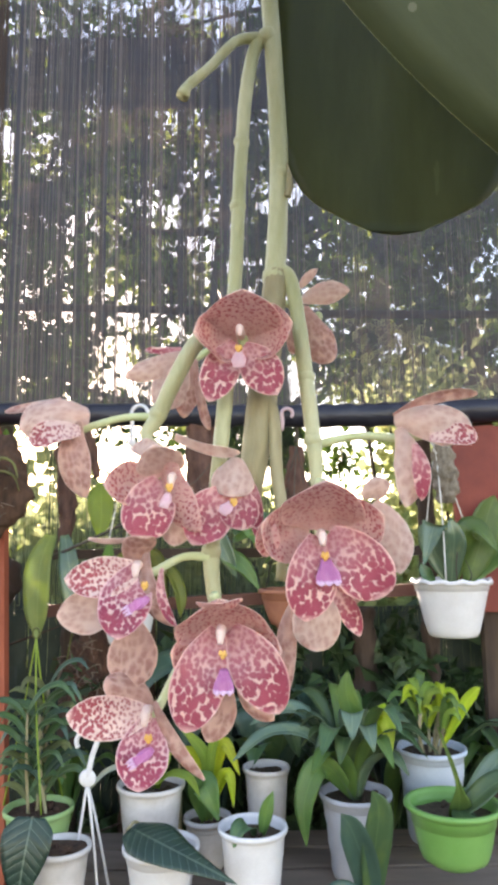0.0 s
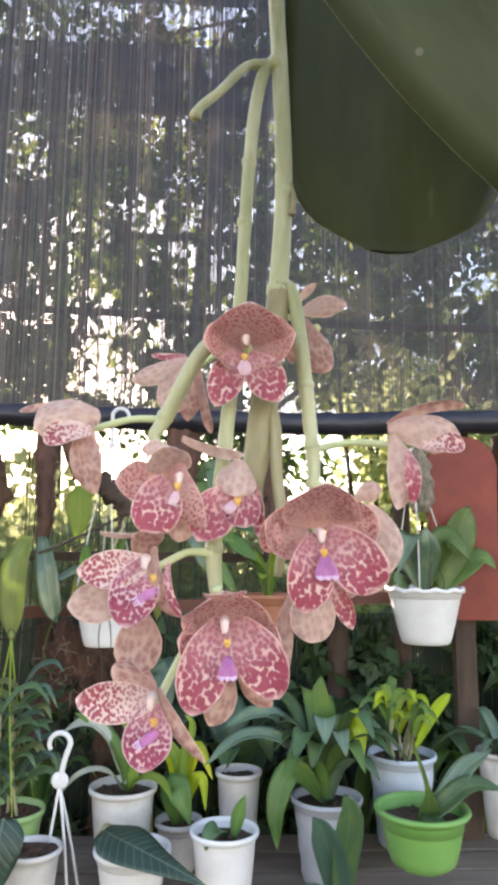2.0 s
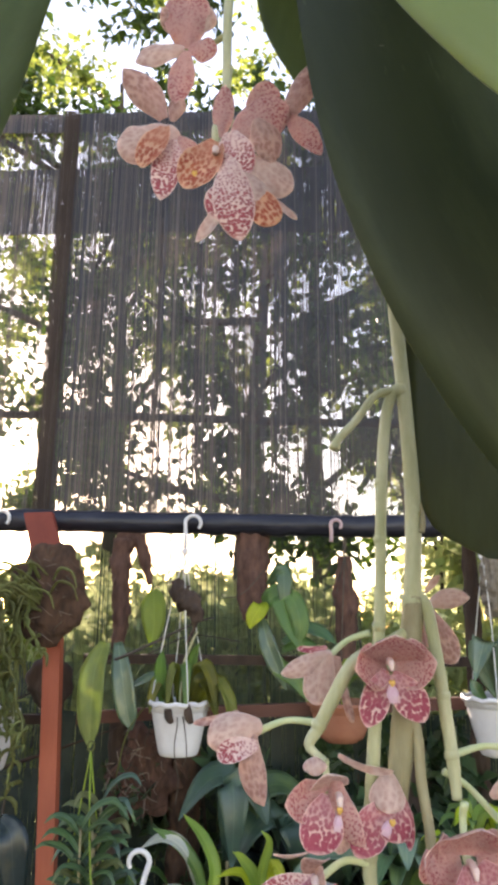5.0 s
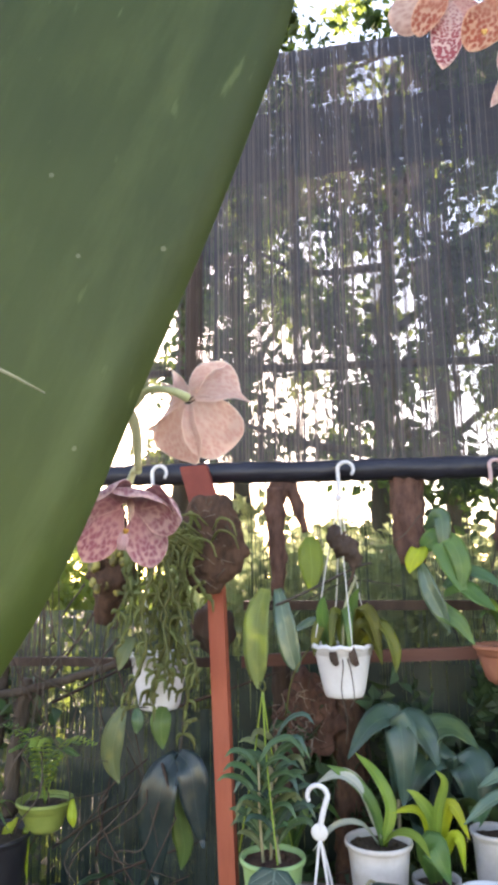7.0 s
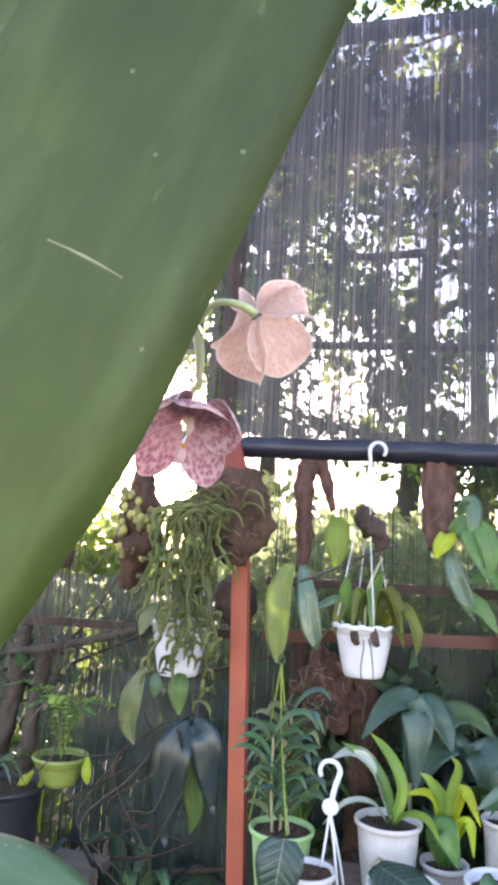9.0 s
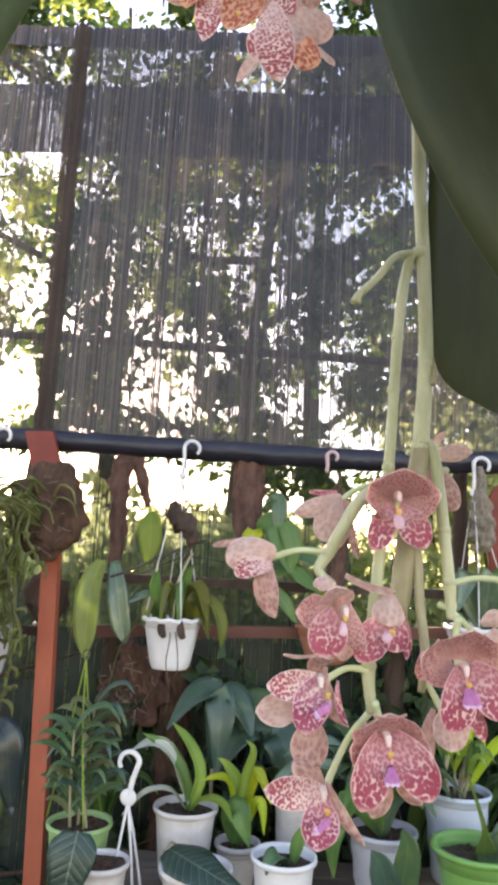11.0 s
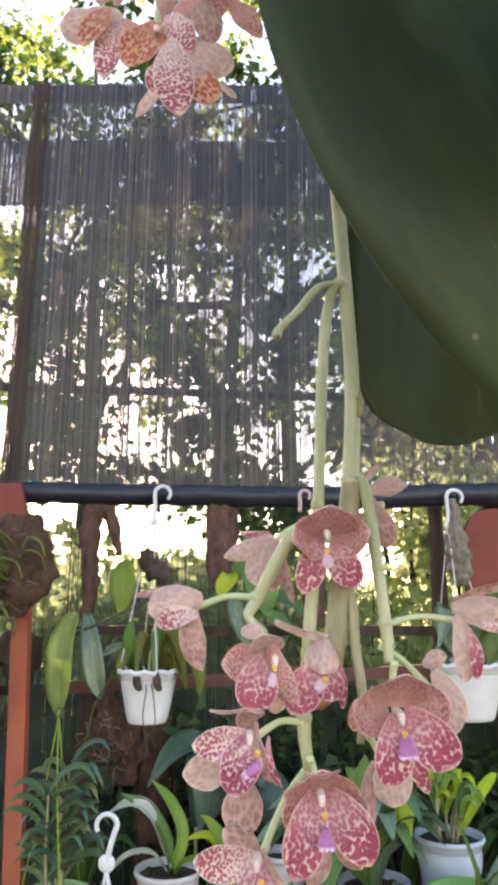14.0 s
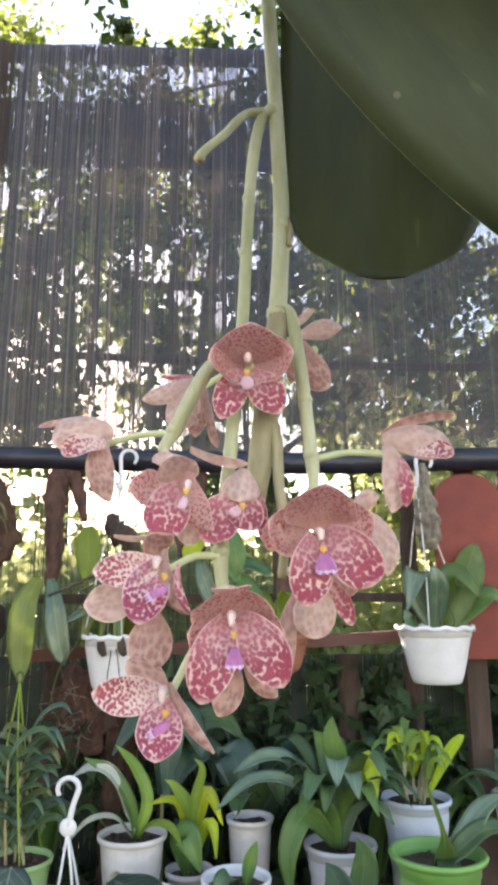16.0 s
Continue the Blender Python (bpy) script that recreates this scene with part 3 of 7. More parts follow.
def net_sheet(bm, x0, x1, z0, z1, y, pitch, cover, thread=0.012, seed=0, sag=0.012):
    """Woven shade cloth: upright tapes of uneven width with thin cross threads."""
    rnd = random.Random(seed)
    wob = lambda x, z: y + sag * noise.noise(Vector((x * 1.7, z * 0.8, seed))) + 0.4 * sag * noise.noise(Vector((x * 9, z * 0.5, seed + 4)))
    x, rows = x0, 10
    while x < x1:
        loose = 1.0 if x < -0.1 else max(0.35, 1.0 - (x + 0.1) * 1.6)  # taut and even further along
        c = cover + loose * (0.26 * noise.noise(Vector((x * 13, seed, 0))) + 0.40 * noise.noise(Vector((x * 58, seed, 3))))
        w = pitch * max(0.12, min(1.12, c + loose * rnd.uniform(-0.26, 0.26)))
        dx = rnd.uniform(-0.25, 0.25) * pitch
        prev = None
        for k in range(rows + 1):
            z = z0 + (z1 - z0) * k / rows
            sway = 0.0035 * noise.noise(Vector((x * 4, z * 2.3, seed + 7)))
            yy = wob(x, z) + rnd.uniform(-0.0006, 0.0006)
            a = bm.verts.new((x + dx + sway - w / 2, yy, z))
            b = bm.verts.new((x + dx + sway + w / 2, yy + 0.0006, z))
            if prev:
                bm.faces.new((prev[0], prev[1], b, a))
            prev = (a, b)
        x += pitch
    z = z0
    while z < z1:
        prev = None
        for k in range(25):
            xx = x0 + (x1 - x0) * k / 24
            yy = wob(xx, z) + 0.0012
            h = 0.0003 + 0.0005 * rnd.random()
            a, b = bm.verts.new((xx, yy, z - h)), bm.verts.new((xx, yy, z + h))
            if prev:
                bm.faces.new((prev[0], a, b, prev[1]))
            prev = (a, b)
        z += thread * rnd.uniform(0.8, 1.2)
    return bm


def nets():
    root = thing("shade_net", (0, 2.09, 1.86), "black woven shade cloth hung from above down to a dark pole", "shade net")
    root.matrix_world = Matrix()
    for nm, args, lab in (
        ("cloth", (-0.72, 1.75, 1.87, 3.31, 2.085, 0.0033, 0.72, 0.0065, 1), ""),
        ("folded_band", (-1.30, 1.75, 2.85, 3.10, 2.11, 0.0036, 0.90, 0.006, 2), "doubled, darker upper band of cloth"),
        ("hem", (-1.30, 1.75, 3.245, 3.32, 2.10, 0.0036, 0.97, 0.006, 6), "turned-over top hem of the cloth"),
        ("overlap", (-0.722, -0.668, 1.87, 3.31, 2.07, 0.0034, 0.70, 0.0065, 3), "folded overlap of the cloth"),
        ("side_cloth", (-1.60, -0.70, 1.87, 3.31, 2.12, 0.0046, 0.40, 0.008, 4), "thinner, torn end of the cloth"),
    ):
        tagged(part(nm, net_sheet(bmesh.new(), *args), FOLD_NET if nm == "overlap" else NET, root, lab, smooth=False), kind="stuff")
    # narrow pleats where the cloth lies double, their brown painted sunlit
    for i, (x, w, z0, z1) in enumerate(((-0.585, 0.050, 1.87, 2.60), (-0.500, 0.022, 1.87, 3.0), (-0.375, 0.016, 1.87, 2.9), (-0.245, 0.018, 1.95, 2.8), (-0.135, 0.030, 1.87, 3.0), (-0.085, 0.020, 1.87, 2.55), (0.035, 0.016, 2.1, 3.1), (0.10, 0.020, 1.87, 2.8))):
        tagged(part("pleat", net_sheet(bmesh.new(), x, x + w, z0, z1, 2.100, 0.0034, 0.66, 0.007, 20 + i), WORN_LIT_NET, root, "brownish pleat of doubled cloth", smooth=False), kind="stuff")
    bm = bmesh.new()
    tube(bm, [(-2.2, 2.16, 2.24), (-0.7, 2.16, 2.225), (0.5, 2.16, 2.19), (1.75, 2.16, 2.19)], 0.013, 8)
    part("batten", bm, DARK_WOOD, root, "thin dark batten behind the cloth")


def pole():
    bm = bmesh.new()
    pts = [(-2.3, 2.03, 1.875), (-1.15, 2.03, 1.868), (-0.6, 2.03, 1.862), (0.0, 2.03, 1.852), (0.35, 2.03, 1.848), (0.8, 2.03, 1.862), (1.8, 2.03, 1.88)]
    rough_tube(bm, pts, [0.030, 0.030, 0.032, 0.031, 0.032, 0.034, 0.032], 0.14, 16, 18, 40, 4)
    ob = part("pole", bm, POLE_WRAP)
    tagged(ob, "black pole wrapped in shiny plastic carrying hanging pots", "pole", kind="structure")


def rails():
    for nm, a, b, h, mat, lab in (
        ("rail", (-0.56, 2.12, 1.308), (1.5, 2.12, 1.40), 0.017, RAIL_WOOD, "red-brown wooden rail behind the hanging pots"),
        ("rail", (-2.2, 2.10, 1.285), (-0.62, 2.10, 1.305), 0.013, DARK_WOOD, "weathered wooden rail behind hanging plants"),
        ("rail", (-0.56, 2.16, 1.465), (1.5, 2.16, 1.475), 0.014, DARK_WOOD, "dark thin wooden rail under the pole"),
    ):
        bm = bmesh.new()
        n = 9
        prev = None
        for k in range(n + 1):
            p = Vector(a).lerp(Vector(b), k / n) + Vector((0, 0, random.uniform(-0.003, 0.003)))
            ring = [bm.verts.new(p + Vector((0, dy, dz))) for dy, dz in ((-0.012, -h), (0.012, -h), (0.013, h), (-0.012, h * 0.95))]
            if prev:
                for i in range(4):
                    bm.faces.new((prev[i], prev[(i + 1) % 4], ring[(i + 1) % 4], ring[i]))
            else:
                bm.faces.new(ring[::-1])
            prev = ring
        bm.faces.new(prev)
        tagged(part(nm, bm, mat, smooth=False), lab, "rail", kind="structure")


def back_fence():
    """The dark lower fence behind the bench: mesh between rough trunks."""
    rnd = random.Random(5)
    bm = net_sheet(bmesh.new(), -0.72, 1.8, 0.02, 1.29, 2.40, 0.008, 0.84, 0.014, 9, 0.03)
    net_sheet(bm, -0.72, 1.8, 0.02, 1.27, 2.43, 0.009, 0.74, 0.014, 10, 0.02)
    ob = part("mesh_fence", bm, GREEN_NET, smooth=False)
    tagged(ob, "dark green mesh fence behind the bench", "fence", kind="structure")
    bm = net_sheet(bmesh.new(), -0.72, 0.30, 1.29, 1.95, 2.43, 0.0042, 0.42, 0.007, 15, 0.02)
    tagged(part("mesh_veil", bm, GREEN_NET, smooth=False), "thin worn green mesh above the fence", "fence", kind="structure")
    for x, r, top in ((-0.27, 0.05, 1.30), (0.95, 0.05, 1.86), (0.60, 0.025, 1.86), (-0.50, 0.03, 1.30), (0.40, 0.035, 1.30)):
        bm = bmesh.new()
        lean = rnd.uniform(-0.03, 0.03)
        rough_tube(bm, [(x, 2.27, -0.05), (x + lean, 2.26, top * 0.5), (x + lean * 1.4, 2.25, top)], [r * 1.1, r, r * 0.9], 0.30, 55, 32, 48, x * 7)
        # thinner trunks take dark wood in place of the shade there
        tagged(part("trunk_post", bm, HUSK if r > 0.04 else DARK_WOOD), "rough dark trunk standing as a fence post", "post", "fence trunks")
    # side fence away to the left
    bm = net_sheet(bmesh.new(), -2.4, -0.66, 0.02, 1.44, 2.42, 0.0055, 0.56, 0.0045, 12, 0.05)
    net_sheet(bm, -1.25, -0.66, 0.02, 1.12, 2.36, 0.0060, 0.80, 0.010, 14, 0.06)
    tagged(part("mesh_fence", bm, TEAL_NET, smooth=False), "torn dark mesh fence in the corner", "fence", kind="structure")
    for nm, pts, rad, lab in (
        ("log", [(-1.235, 2.08, 1.25), (-1.250, 2.08, 1.15), (-1.275, 2.08, 0.90), (-1.29, 2.10, 0.0)], [0.016, 0.019, 0.020, 0.022], "dark rotten log standing against the mesh"),
        ("log", [(-1.335, 2.10, 1.28), (-1.345, 2.10, 1.15), (-1.40, 2.10, 0.74), (-1.48, 2.12, 0.0)], [0.018, 0.030, 0.022, 0.024], "dark crooked branch leaning against the mesh"),
        ("log", [(-1.46, 2.06, 1.185), (-1.25, 2.06, 1.215), (-1.05, 2.06, 1.265), (-0.90, 2.06, 1.310)], [0.010, 0.012, 0.013, 0.009], "dark thin branch lying across the corner")):
        bm = bmesh.new()
        rough_tube(bm, pts, rad, 0.5, 60, 16, 16, len(pts) + rad[0] * 900)
        tagged(part(nm, bm, BARK), lab, "log", "logs in the corner")
    # the fibrous root mass behind the bench
    bm = bmesh.new()
    lump(bm, (-0.375, 2.21, 1.15), (0.095, 0.035, 0.12), 0.5, 20, 5, 4)
    mass = tagged(part("root_mass", bm, MOUNT_BARK), "brown mass of tangled roots on the fence", "roots")
    for k in range(90):
        bm = bmesh.new()
        a = rnd.uniform(0, 6.28)
        q = Vector((-0.375 + 0.110 * math.cos(a) * rnd.uniform(0.2, 1), 2.165 + rnd.uniform(-0.012, 0.01), 1.16 + 0.12 * math.sin(a) * rnd.uniform(0.2, 1)))
        e = Vector((rnd.uniform(-0.05, 0.05), rnd.uniform(-0.015, 0.005), rnd.uniform(-0.06, 0.02)))
        tube(bm, [q, q + e * 0.5 + Vector((rnd.uniform(-0.02, 0.02), -0.01, rnd.uniform(-0.01, 0.02))), q + e], [0.0018, 0.0015, 0.0008], 5, 5)
        part("root", bm, rnd.choice([HUSK, MOUNT_BARK, GREY_WOOD, BARK]), mass)
    root = thing("brush_pile", (-1.5, 2.25, 0), "dark tangle of sticks leaning on the mesh fence", "branches")
    for k in range(26):
        bm = bmesh.new()
        x, z = rnd.uniform(-0.8, 0.75), rnd.uniform(0.0, 1.2)
        a, L = rnd.uniform(0.0, 3.14), rnd.uniform(0.25, 0.8)
        if k % 3 == 0:
            a = 0.45 + rnd.uniform(-0.15, 0.15)
        d = Vector((math.cos(a), rnd.uniform(-0.1, 0.1), math.sin(a) * 0.9))
        p = Vector((x, rnd.uniform(-0.08, 0.08), z))
        tube(bm, [p, p + d * L * 0.5 + Vector((0, 0, rnd.uniform(-0.03, 0.03))), p + d * L], [rnd.uniform(0.003, 0.009), 0.004, 0.002], 6, 5, 0.2)
        part("stick", bm, rnd.choice([BARK, DARK_WOOD, DARK_WOOD]), root)


def bench():
    root = thing("bench", (0.1, 1.85, 0), "weathered grey-brown plank bench crowded with flower pots", "bench")
    for k, y in enumerate((1.60, 1.715, 1.83, 1.945, 2.06)):
        bm = bmesh.new()
        box(bm, (-0.515 - 0.008 * (k % 2), y - 0.052 - 1.85, 0.700 + random.uniform(-0.002, 0.002)), (1.45, y + 0.052 - 1.85, 0.722), 0.003)
        part("plank", bm, GREY_WOOD, root, smooth=False)
    for x in (-0.46, 0.45, 1.35):
        for y in (-0.24, 0.20):
            bm = bmesh.new()
            box(bm, (x - 0.025, y - 0.025, 0), (x + 0.025, y + 0.025, 0.655), 0.003)
            part("leg", bm, GREY_WOOD, root, smooth=False)
        bm = bmesh.new()
        box(bm, (x - 0.02, -0.29, 0.655), (x + 0.02, 0.25, 0.698), 0.003)
        part("bearer", bm, GREY_WOOD, root, smooth=False)
    bm = bmesh.new()
    box(bm, (-0.515, -0.322, 0.640), (1.45, -0.302, 0.715), 0.003)
    part("front_board", bm, GREY_WOOD, root, smooth=False)


def post():
    root = thing("orange_post", (0, 0, 0), "orange-red painted wooden post with a wider top", "post")
    bm = bmesh.new()
    c = [(-0.548, 0.0), (-0.568, 0.67), (-0.602, 1.50), (-0.612, 1.70)]
    prev = None
    for x, z in c:
        ring = [bm.verts.new((x + dx, 1.985 + dy, z)) for dx, dy in ((-0.023, -0.018), (0.023, -0.018), (0.023, 0.018), (-0.023, 0.018))]
        if prev:
            for i in range(4):
                bm.faces.new((prev[i], prev[(i + 1) % 4], ring[(i + 1) % 4], ring[i]))
        else:
            bm.faces.new(ring[::-1])
        prev = ring
    bm.faces.new(prev)
    bmesh.ops.bevel(bm, geom=[e for e in bm.edges if abs(e.verts[0].co.z - e.verts[1].co.z) > 0.1], offset=0.004, segments=2, affect="EDGES")
    part("shaft", bm, ORANGE_POST, root, smooth=False)
    bm = bmesh.new()
    outline = [(-0.705, 1.875), (-0.622, 1.878), (-0.585, 1.76), (-0.56, 1.66), (-0.60, 1.60), (-0.64, 1.62), (-0.67, 1.75)]
    f = [bm.verts.new((x, 1.945, z)) for x, z in outline]
    b = [bm.verts.new((x, 1.965, z)) for x, z in outline]
    bm.faces.new(f[::-1])
    bm.faces.new(b)
    for i in range(len(f)):
        j = (i + 1) % len(f)
        bm.faces.new((f[i], f[j], b[j], b[i]))
    bmesh.ops.bevel(bm, geom=bm.edges[:], offset=0.003, segments=2, affect="EDGES")
    part("top_board", bm, RED_PAINT, root, "red-painted slanting top board", smooth=False)


def red_plate():
    """The red board with rounded shoulders under the pole."""
    bm = bmesh.new()
    x0, x1, z0, z1, r = 0.648, 0.850, 1.30, 1.818, 0.085
    pts = [(x0 + 0.01, z0), (x1 - 0.01, z0)]
    pts += [(x1 - r + r * math.cos(a), z1 - r + r * math.sin(a)) for a in np.linspace(0, math.pi / 2, 7)]
    pts += [(x0 + r - r * math.cos(a), z1 - r + r * math.sin(a)) for a in np.linspace(math.pi / 2, 0, 7)]
    f = [bm.verts.new((x, 2.035, z)) for x, z in pts]
    b = [bm.verts.new((x, 2.060, z)) for x, z in pts]
    bm.faces.new(f)
    bm.faces.new(b[::-1])
    for i in range(len(f)):
        j = (i + 1) % len(f)
        bm.faces.new((f[j], f[i], b[i], b[j]))
    bmesh.ops.bevel(bm, geom=bm.edges[:], offset=0.003, segments=2, affect="EDGES")
    ob = part("red_board", bm, RED_PAINT, smooth=False)
    tagged(ob, "red-painted board with rounded shoulders below the pole", "board")
    bm = bmesh.new()
    box(bm, (0.72, 2.062, 0), (0.78, 2.095, 1.84), 0.003)
    tagged(part("board_post", bm, DARK_WOOD, smooth=False), "dark upright holding the red board", "post")


# ---- trees and bushes ----
def leaf_cloud(name, centres, count, size, mat, parent, seed, flat=0.6, label="", droop=0.3, core=0.45):
    """Many small folded leaves gathered in uneven clumps."""
    rs = np.random.RandomState(seed)
    cen = np.array([c[:3] for c in centres])
    rad = np.array([c[3] for c in centres])
    w = rad ** 2 / (rad ** 2).sum()
    pick = rs.choice(len(cen), count, p=w)
    d = rs.normal(size=(count, 3))
    d /= np.linalg.norm(d, axis=1)[:, None]
    d *= (rs.rand(count) ** core)[:, None]
    d[:, 2] *= flat
    pos = cen[pick] + d * rad[pick][:, None]
    ax = rs.normal(size=(count, 3))
    ax[:, 2] -= droop * 2
    ax /= np.linalg.norm(ax, axis=1)[:, None]
    sd = np.cross(ax, rs.normal(size=(count, 3)))
    sd /= np.linalg.norm(sd, axis=1)[:, None]
    nr = np.cross(ax, sd)
    L = size * (0.6 + 0.8 * rs.rand(count))[:, None]
    W = L * (0.24 + 0.14 * rs.rand(count))[:, None]
    p0 = pos
    p1 = pos + ax * L * 0.45 + sd * W + nr * W * 0.25
    p2 = pos + ax * L + nr * L * -0.12
    p3 = pos + ax * L * 0.45 - sd * W + nr * W * 0.25
    v = np.stack([p0, p1, p2, p3], 1).reshape(-1, 3)
    i = np.arange(count) * 4
    faces = np.concatenate([np.stack([i, i + 1, i + 2], 1), np.stack([i, i + 2, i + 3], 1)])
    me = bpy.data.meshes.new(name)
    me.from_pydata(v.tolist(), [], faces.tolist())
    me.materials.append(mat)
    ob = new(name, me)
    ob.parent = parent
    return tagged(ob, label)


def tree(at, height, spread, leaves, size, seed, low=0.3, lean=0.0, label="leafy tree with a dark trunk against the bright sky", clumps=26, mat=None):
    rnd, mat = random.Random(seed), mat or TREE_LEAF
    root = thing("tree", at, label, "tree", "trees behind the net")
    bm = bmesh.new()
    r = 0.03 + height * 0.008
    top = Vector((lean * height, rnd.uniform(-0.3, 0.3), height * 0.9))
    mid = Vector((lean * height * 0.4 + rnd.uniform(-0.15, 0.15), 0, height * 0.45))
    tube(bm, [(0, 0, -0.1), mid * 0.5, mid, top], [r * 1.3, r, r * 0.8, r * 0.25], 10, 8, 0.15)
    part("trunk", bm, BARK, root)
    cl = []
    for k in range(9):
        t = low + (0.95 - low) * k / 9 + rnd.uniform(-0.03, 0.03)
        base = mid.lerp(top, max(0, (t - 0.45) / 0.5)) if t > 0.45 else Vector((0, 0, 0)).lerp(mid, t / 0.45)
        a = rnd.uniform(0, 6.28)
        reach = spread * rnd.uniform(0.5, 1.0)
        end = base + Vector((math.cos(a) * reach, math.sin(a) * reach * 0.7, rnd.uniform(0.1, 0.5) * reach))
        bm = bmesh.new()
        m2 = base.lerp(end, 0.5) + Vector((0, 0, rnd.uniform(-0.1, 0.2) * reach))
        tube(bm, [base, m2, end], [r * 0.42, r * 0.28, r * 0.08], 7, 6, 0.15)
        part("limb", bm, BARK, root)
        for q in (m2, end, end + Vector((rnd.uniform(-0.4, 0.4), rnd.uniform(-0.3, 0.3), rnd.uniform(-0.3, 0.4))) * spread * 0.5):
            cl.append((*q, spread * rnd.uniform(0.12, 0.26)))
    while len(cl) < clumps:
        a, t = rnd.uniform(0, 6.28), rnd.uniform(low, 1.05)
        cl.append((lean * height * t + math.cos(a) * spread * rnd.uniform(0.2, 0.9), math.sin(a) * spread * 0.7, height * t, spread * rnd.uniform(0.10, 0.22)))
    tagged(leaf_cloud("crown", cl, int(leaves * 3.4), size * 0.70, mat, root, seed, 0.85, core=1.05), kind="stuff")
    return root


def bush(at, height, width, leaves, size, seed, mat, label):
    rnd = random.Random(seed)
    root = thing("bush", at, label, "bush", "bushes behind the fence")
    for k in range(9):
        bm = bmesh.new()
        x = rnd.uniform(-0.5, 0.5) * width
        tube(bm, [(x * 0.4, 0, 0), (x * 0.8, rnd.uniform(-0.1, 0.1), height * 0.5), (x + rnd.uniform(-0.1, 0.1), rnd.uniform(-0.15, 0.15), height * rnd.uniform(0.8, 1.05))], [0.014, 0.010, 0.003], 6, 5, 0.15)
        part("stem", bm, BARK, root)
    cl = [(rnd.uniform(-0.5, 0.5) * width, rnd.uniform(-0.25, 0.25), height * rnd.uniform(0.15, 1.0), rnd.uniform(0.10, 0.28)) for _ in range(44)]
    tagged(leaf_cloud("foliage", cl, int(leaves * 4.4), size * 0.85, mat, root, seed, 1.0), kind="stuff")


def grove():
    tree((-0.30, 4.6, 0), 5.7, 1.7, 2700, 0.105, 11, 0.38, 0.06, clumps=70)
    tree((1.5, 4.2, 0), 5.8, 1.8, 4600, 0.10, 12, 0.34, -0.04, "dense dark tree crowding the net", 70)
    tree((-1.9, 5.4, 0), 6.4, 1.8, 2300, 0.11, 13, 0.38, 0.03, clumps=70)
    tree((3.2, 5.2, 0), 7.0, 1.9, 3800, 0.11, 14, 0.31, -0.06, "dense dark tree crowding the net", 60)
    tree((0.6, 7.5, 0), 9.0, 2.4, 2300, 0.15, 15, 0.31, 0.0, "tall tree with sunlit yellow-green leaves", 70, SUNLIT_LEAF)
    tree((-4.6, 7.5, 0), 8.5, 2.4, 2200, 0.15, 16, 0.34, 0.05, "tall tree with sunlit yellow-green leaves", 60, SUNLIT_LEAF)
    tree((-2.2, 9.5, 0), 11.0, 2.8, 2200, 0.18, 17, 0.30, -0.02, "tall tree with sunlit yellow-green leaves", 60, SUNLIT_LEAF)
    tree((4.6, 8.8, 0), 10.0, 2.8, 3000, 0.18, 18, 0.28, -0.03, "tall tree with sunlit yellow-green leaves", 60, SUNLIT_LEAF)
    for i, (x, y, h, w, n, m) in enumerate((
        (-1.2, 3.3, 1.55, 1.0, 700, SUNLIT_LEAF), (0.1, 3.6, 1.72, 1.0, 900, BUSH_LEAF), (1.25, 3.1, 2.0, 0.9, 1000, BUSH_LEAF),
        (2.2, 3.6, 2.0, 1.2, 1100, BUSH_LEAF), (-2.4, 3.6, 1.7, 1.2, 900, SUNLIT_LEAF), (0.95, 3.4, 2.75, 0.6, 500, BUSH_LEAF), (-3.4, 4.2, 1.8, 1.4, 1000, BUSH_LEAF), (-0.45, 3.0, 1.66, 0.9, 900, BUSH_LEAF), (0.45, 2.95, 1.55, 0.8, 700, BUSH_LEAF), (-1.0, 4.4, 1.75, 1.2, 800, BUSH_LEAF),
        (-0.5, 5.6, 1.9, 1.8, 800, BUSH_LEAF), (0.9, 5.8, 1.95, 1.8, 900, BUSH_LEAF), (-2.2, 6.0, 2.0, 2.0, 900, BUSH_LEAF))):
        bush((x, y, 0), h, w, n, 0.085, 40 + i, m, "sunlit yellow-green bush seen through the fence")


def undergrowth():
    """Leafy tangles in the shade along the fences."""
    for i, (at, w, h, n, size, lab) in enumerate((
        ((-1.75, 2.15, 0), 0.5, 1.2, 1200, 0.06, "dark small-leaved tangle filling the shady corner"),
        ((0.10, 2.30, 0), 0.6, 1.18, 1800, 0.06, "dark leafy growth behind the bench"),
        ((0.75, 2.30, 0), 0.6, 1.20, 1800, 0.06, "dark leafy growth behind the bench"),
        ((1.45, 2.30, 0), 0.4, 1.20, 1000, 0.06, "dark leafy growth behind the bench"))):
        rnd = random.Random(300 + i)
        root = thing("undergrowth", at, lab, "bush", "undergrowth")
        for k in range(6):
            bm = bmesh.new()
            x = rnd.uniform(-w, w)
            tube(bm, [(x * 0.5, 0, 0), (x * 0.8, rnd.uniform(-0.03, 0.03), h * 0.5), (x, rnd.uniform(-0.04, 0.04), h * rnd.uniform(0.8, 1.0))], [0.008, 0.006, 0.002], 6, 5, 0.15)
            part("stem", bm, BARK, root)
        cl = [(rnd.uniform(-w, w), rnd.uniform(-0.05, 0.05), h * rnd.uniform(0.1, 1.0) ** 0.7 + 0.06, rnd.uniform(0.05, 0.13)) for _ in range(64)]
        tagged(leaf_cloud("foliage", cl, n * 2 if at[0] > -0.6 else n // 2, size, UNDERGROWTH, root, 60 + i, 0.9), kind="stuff")


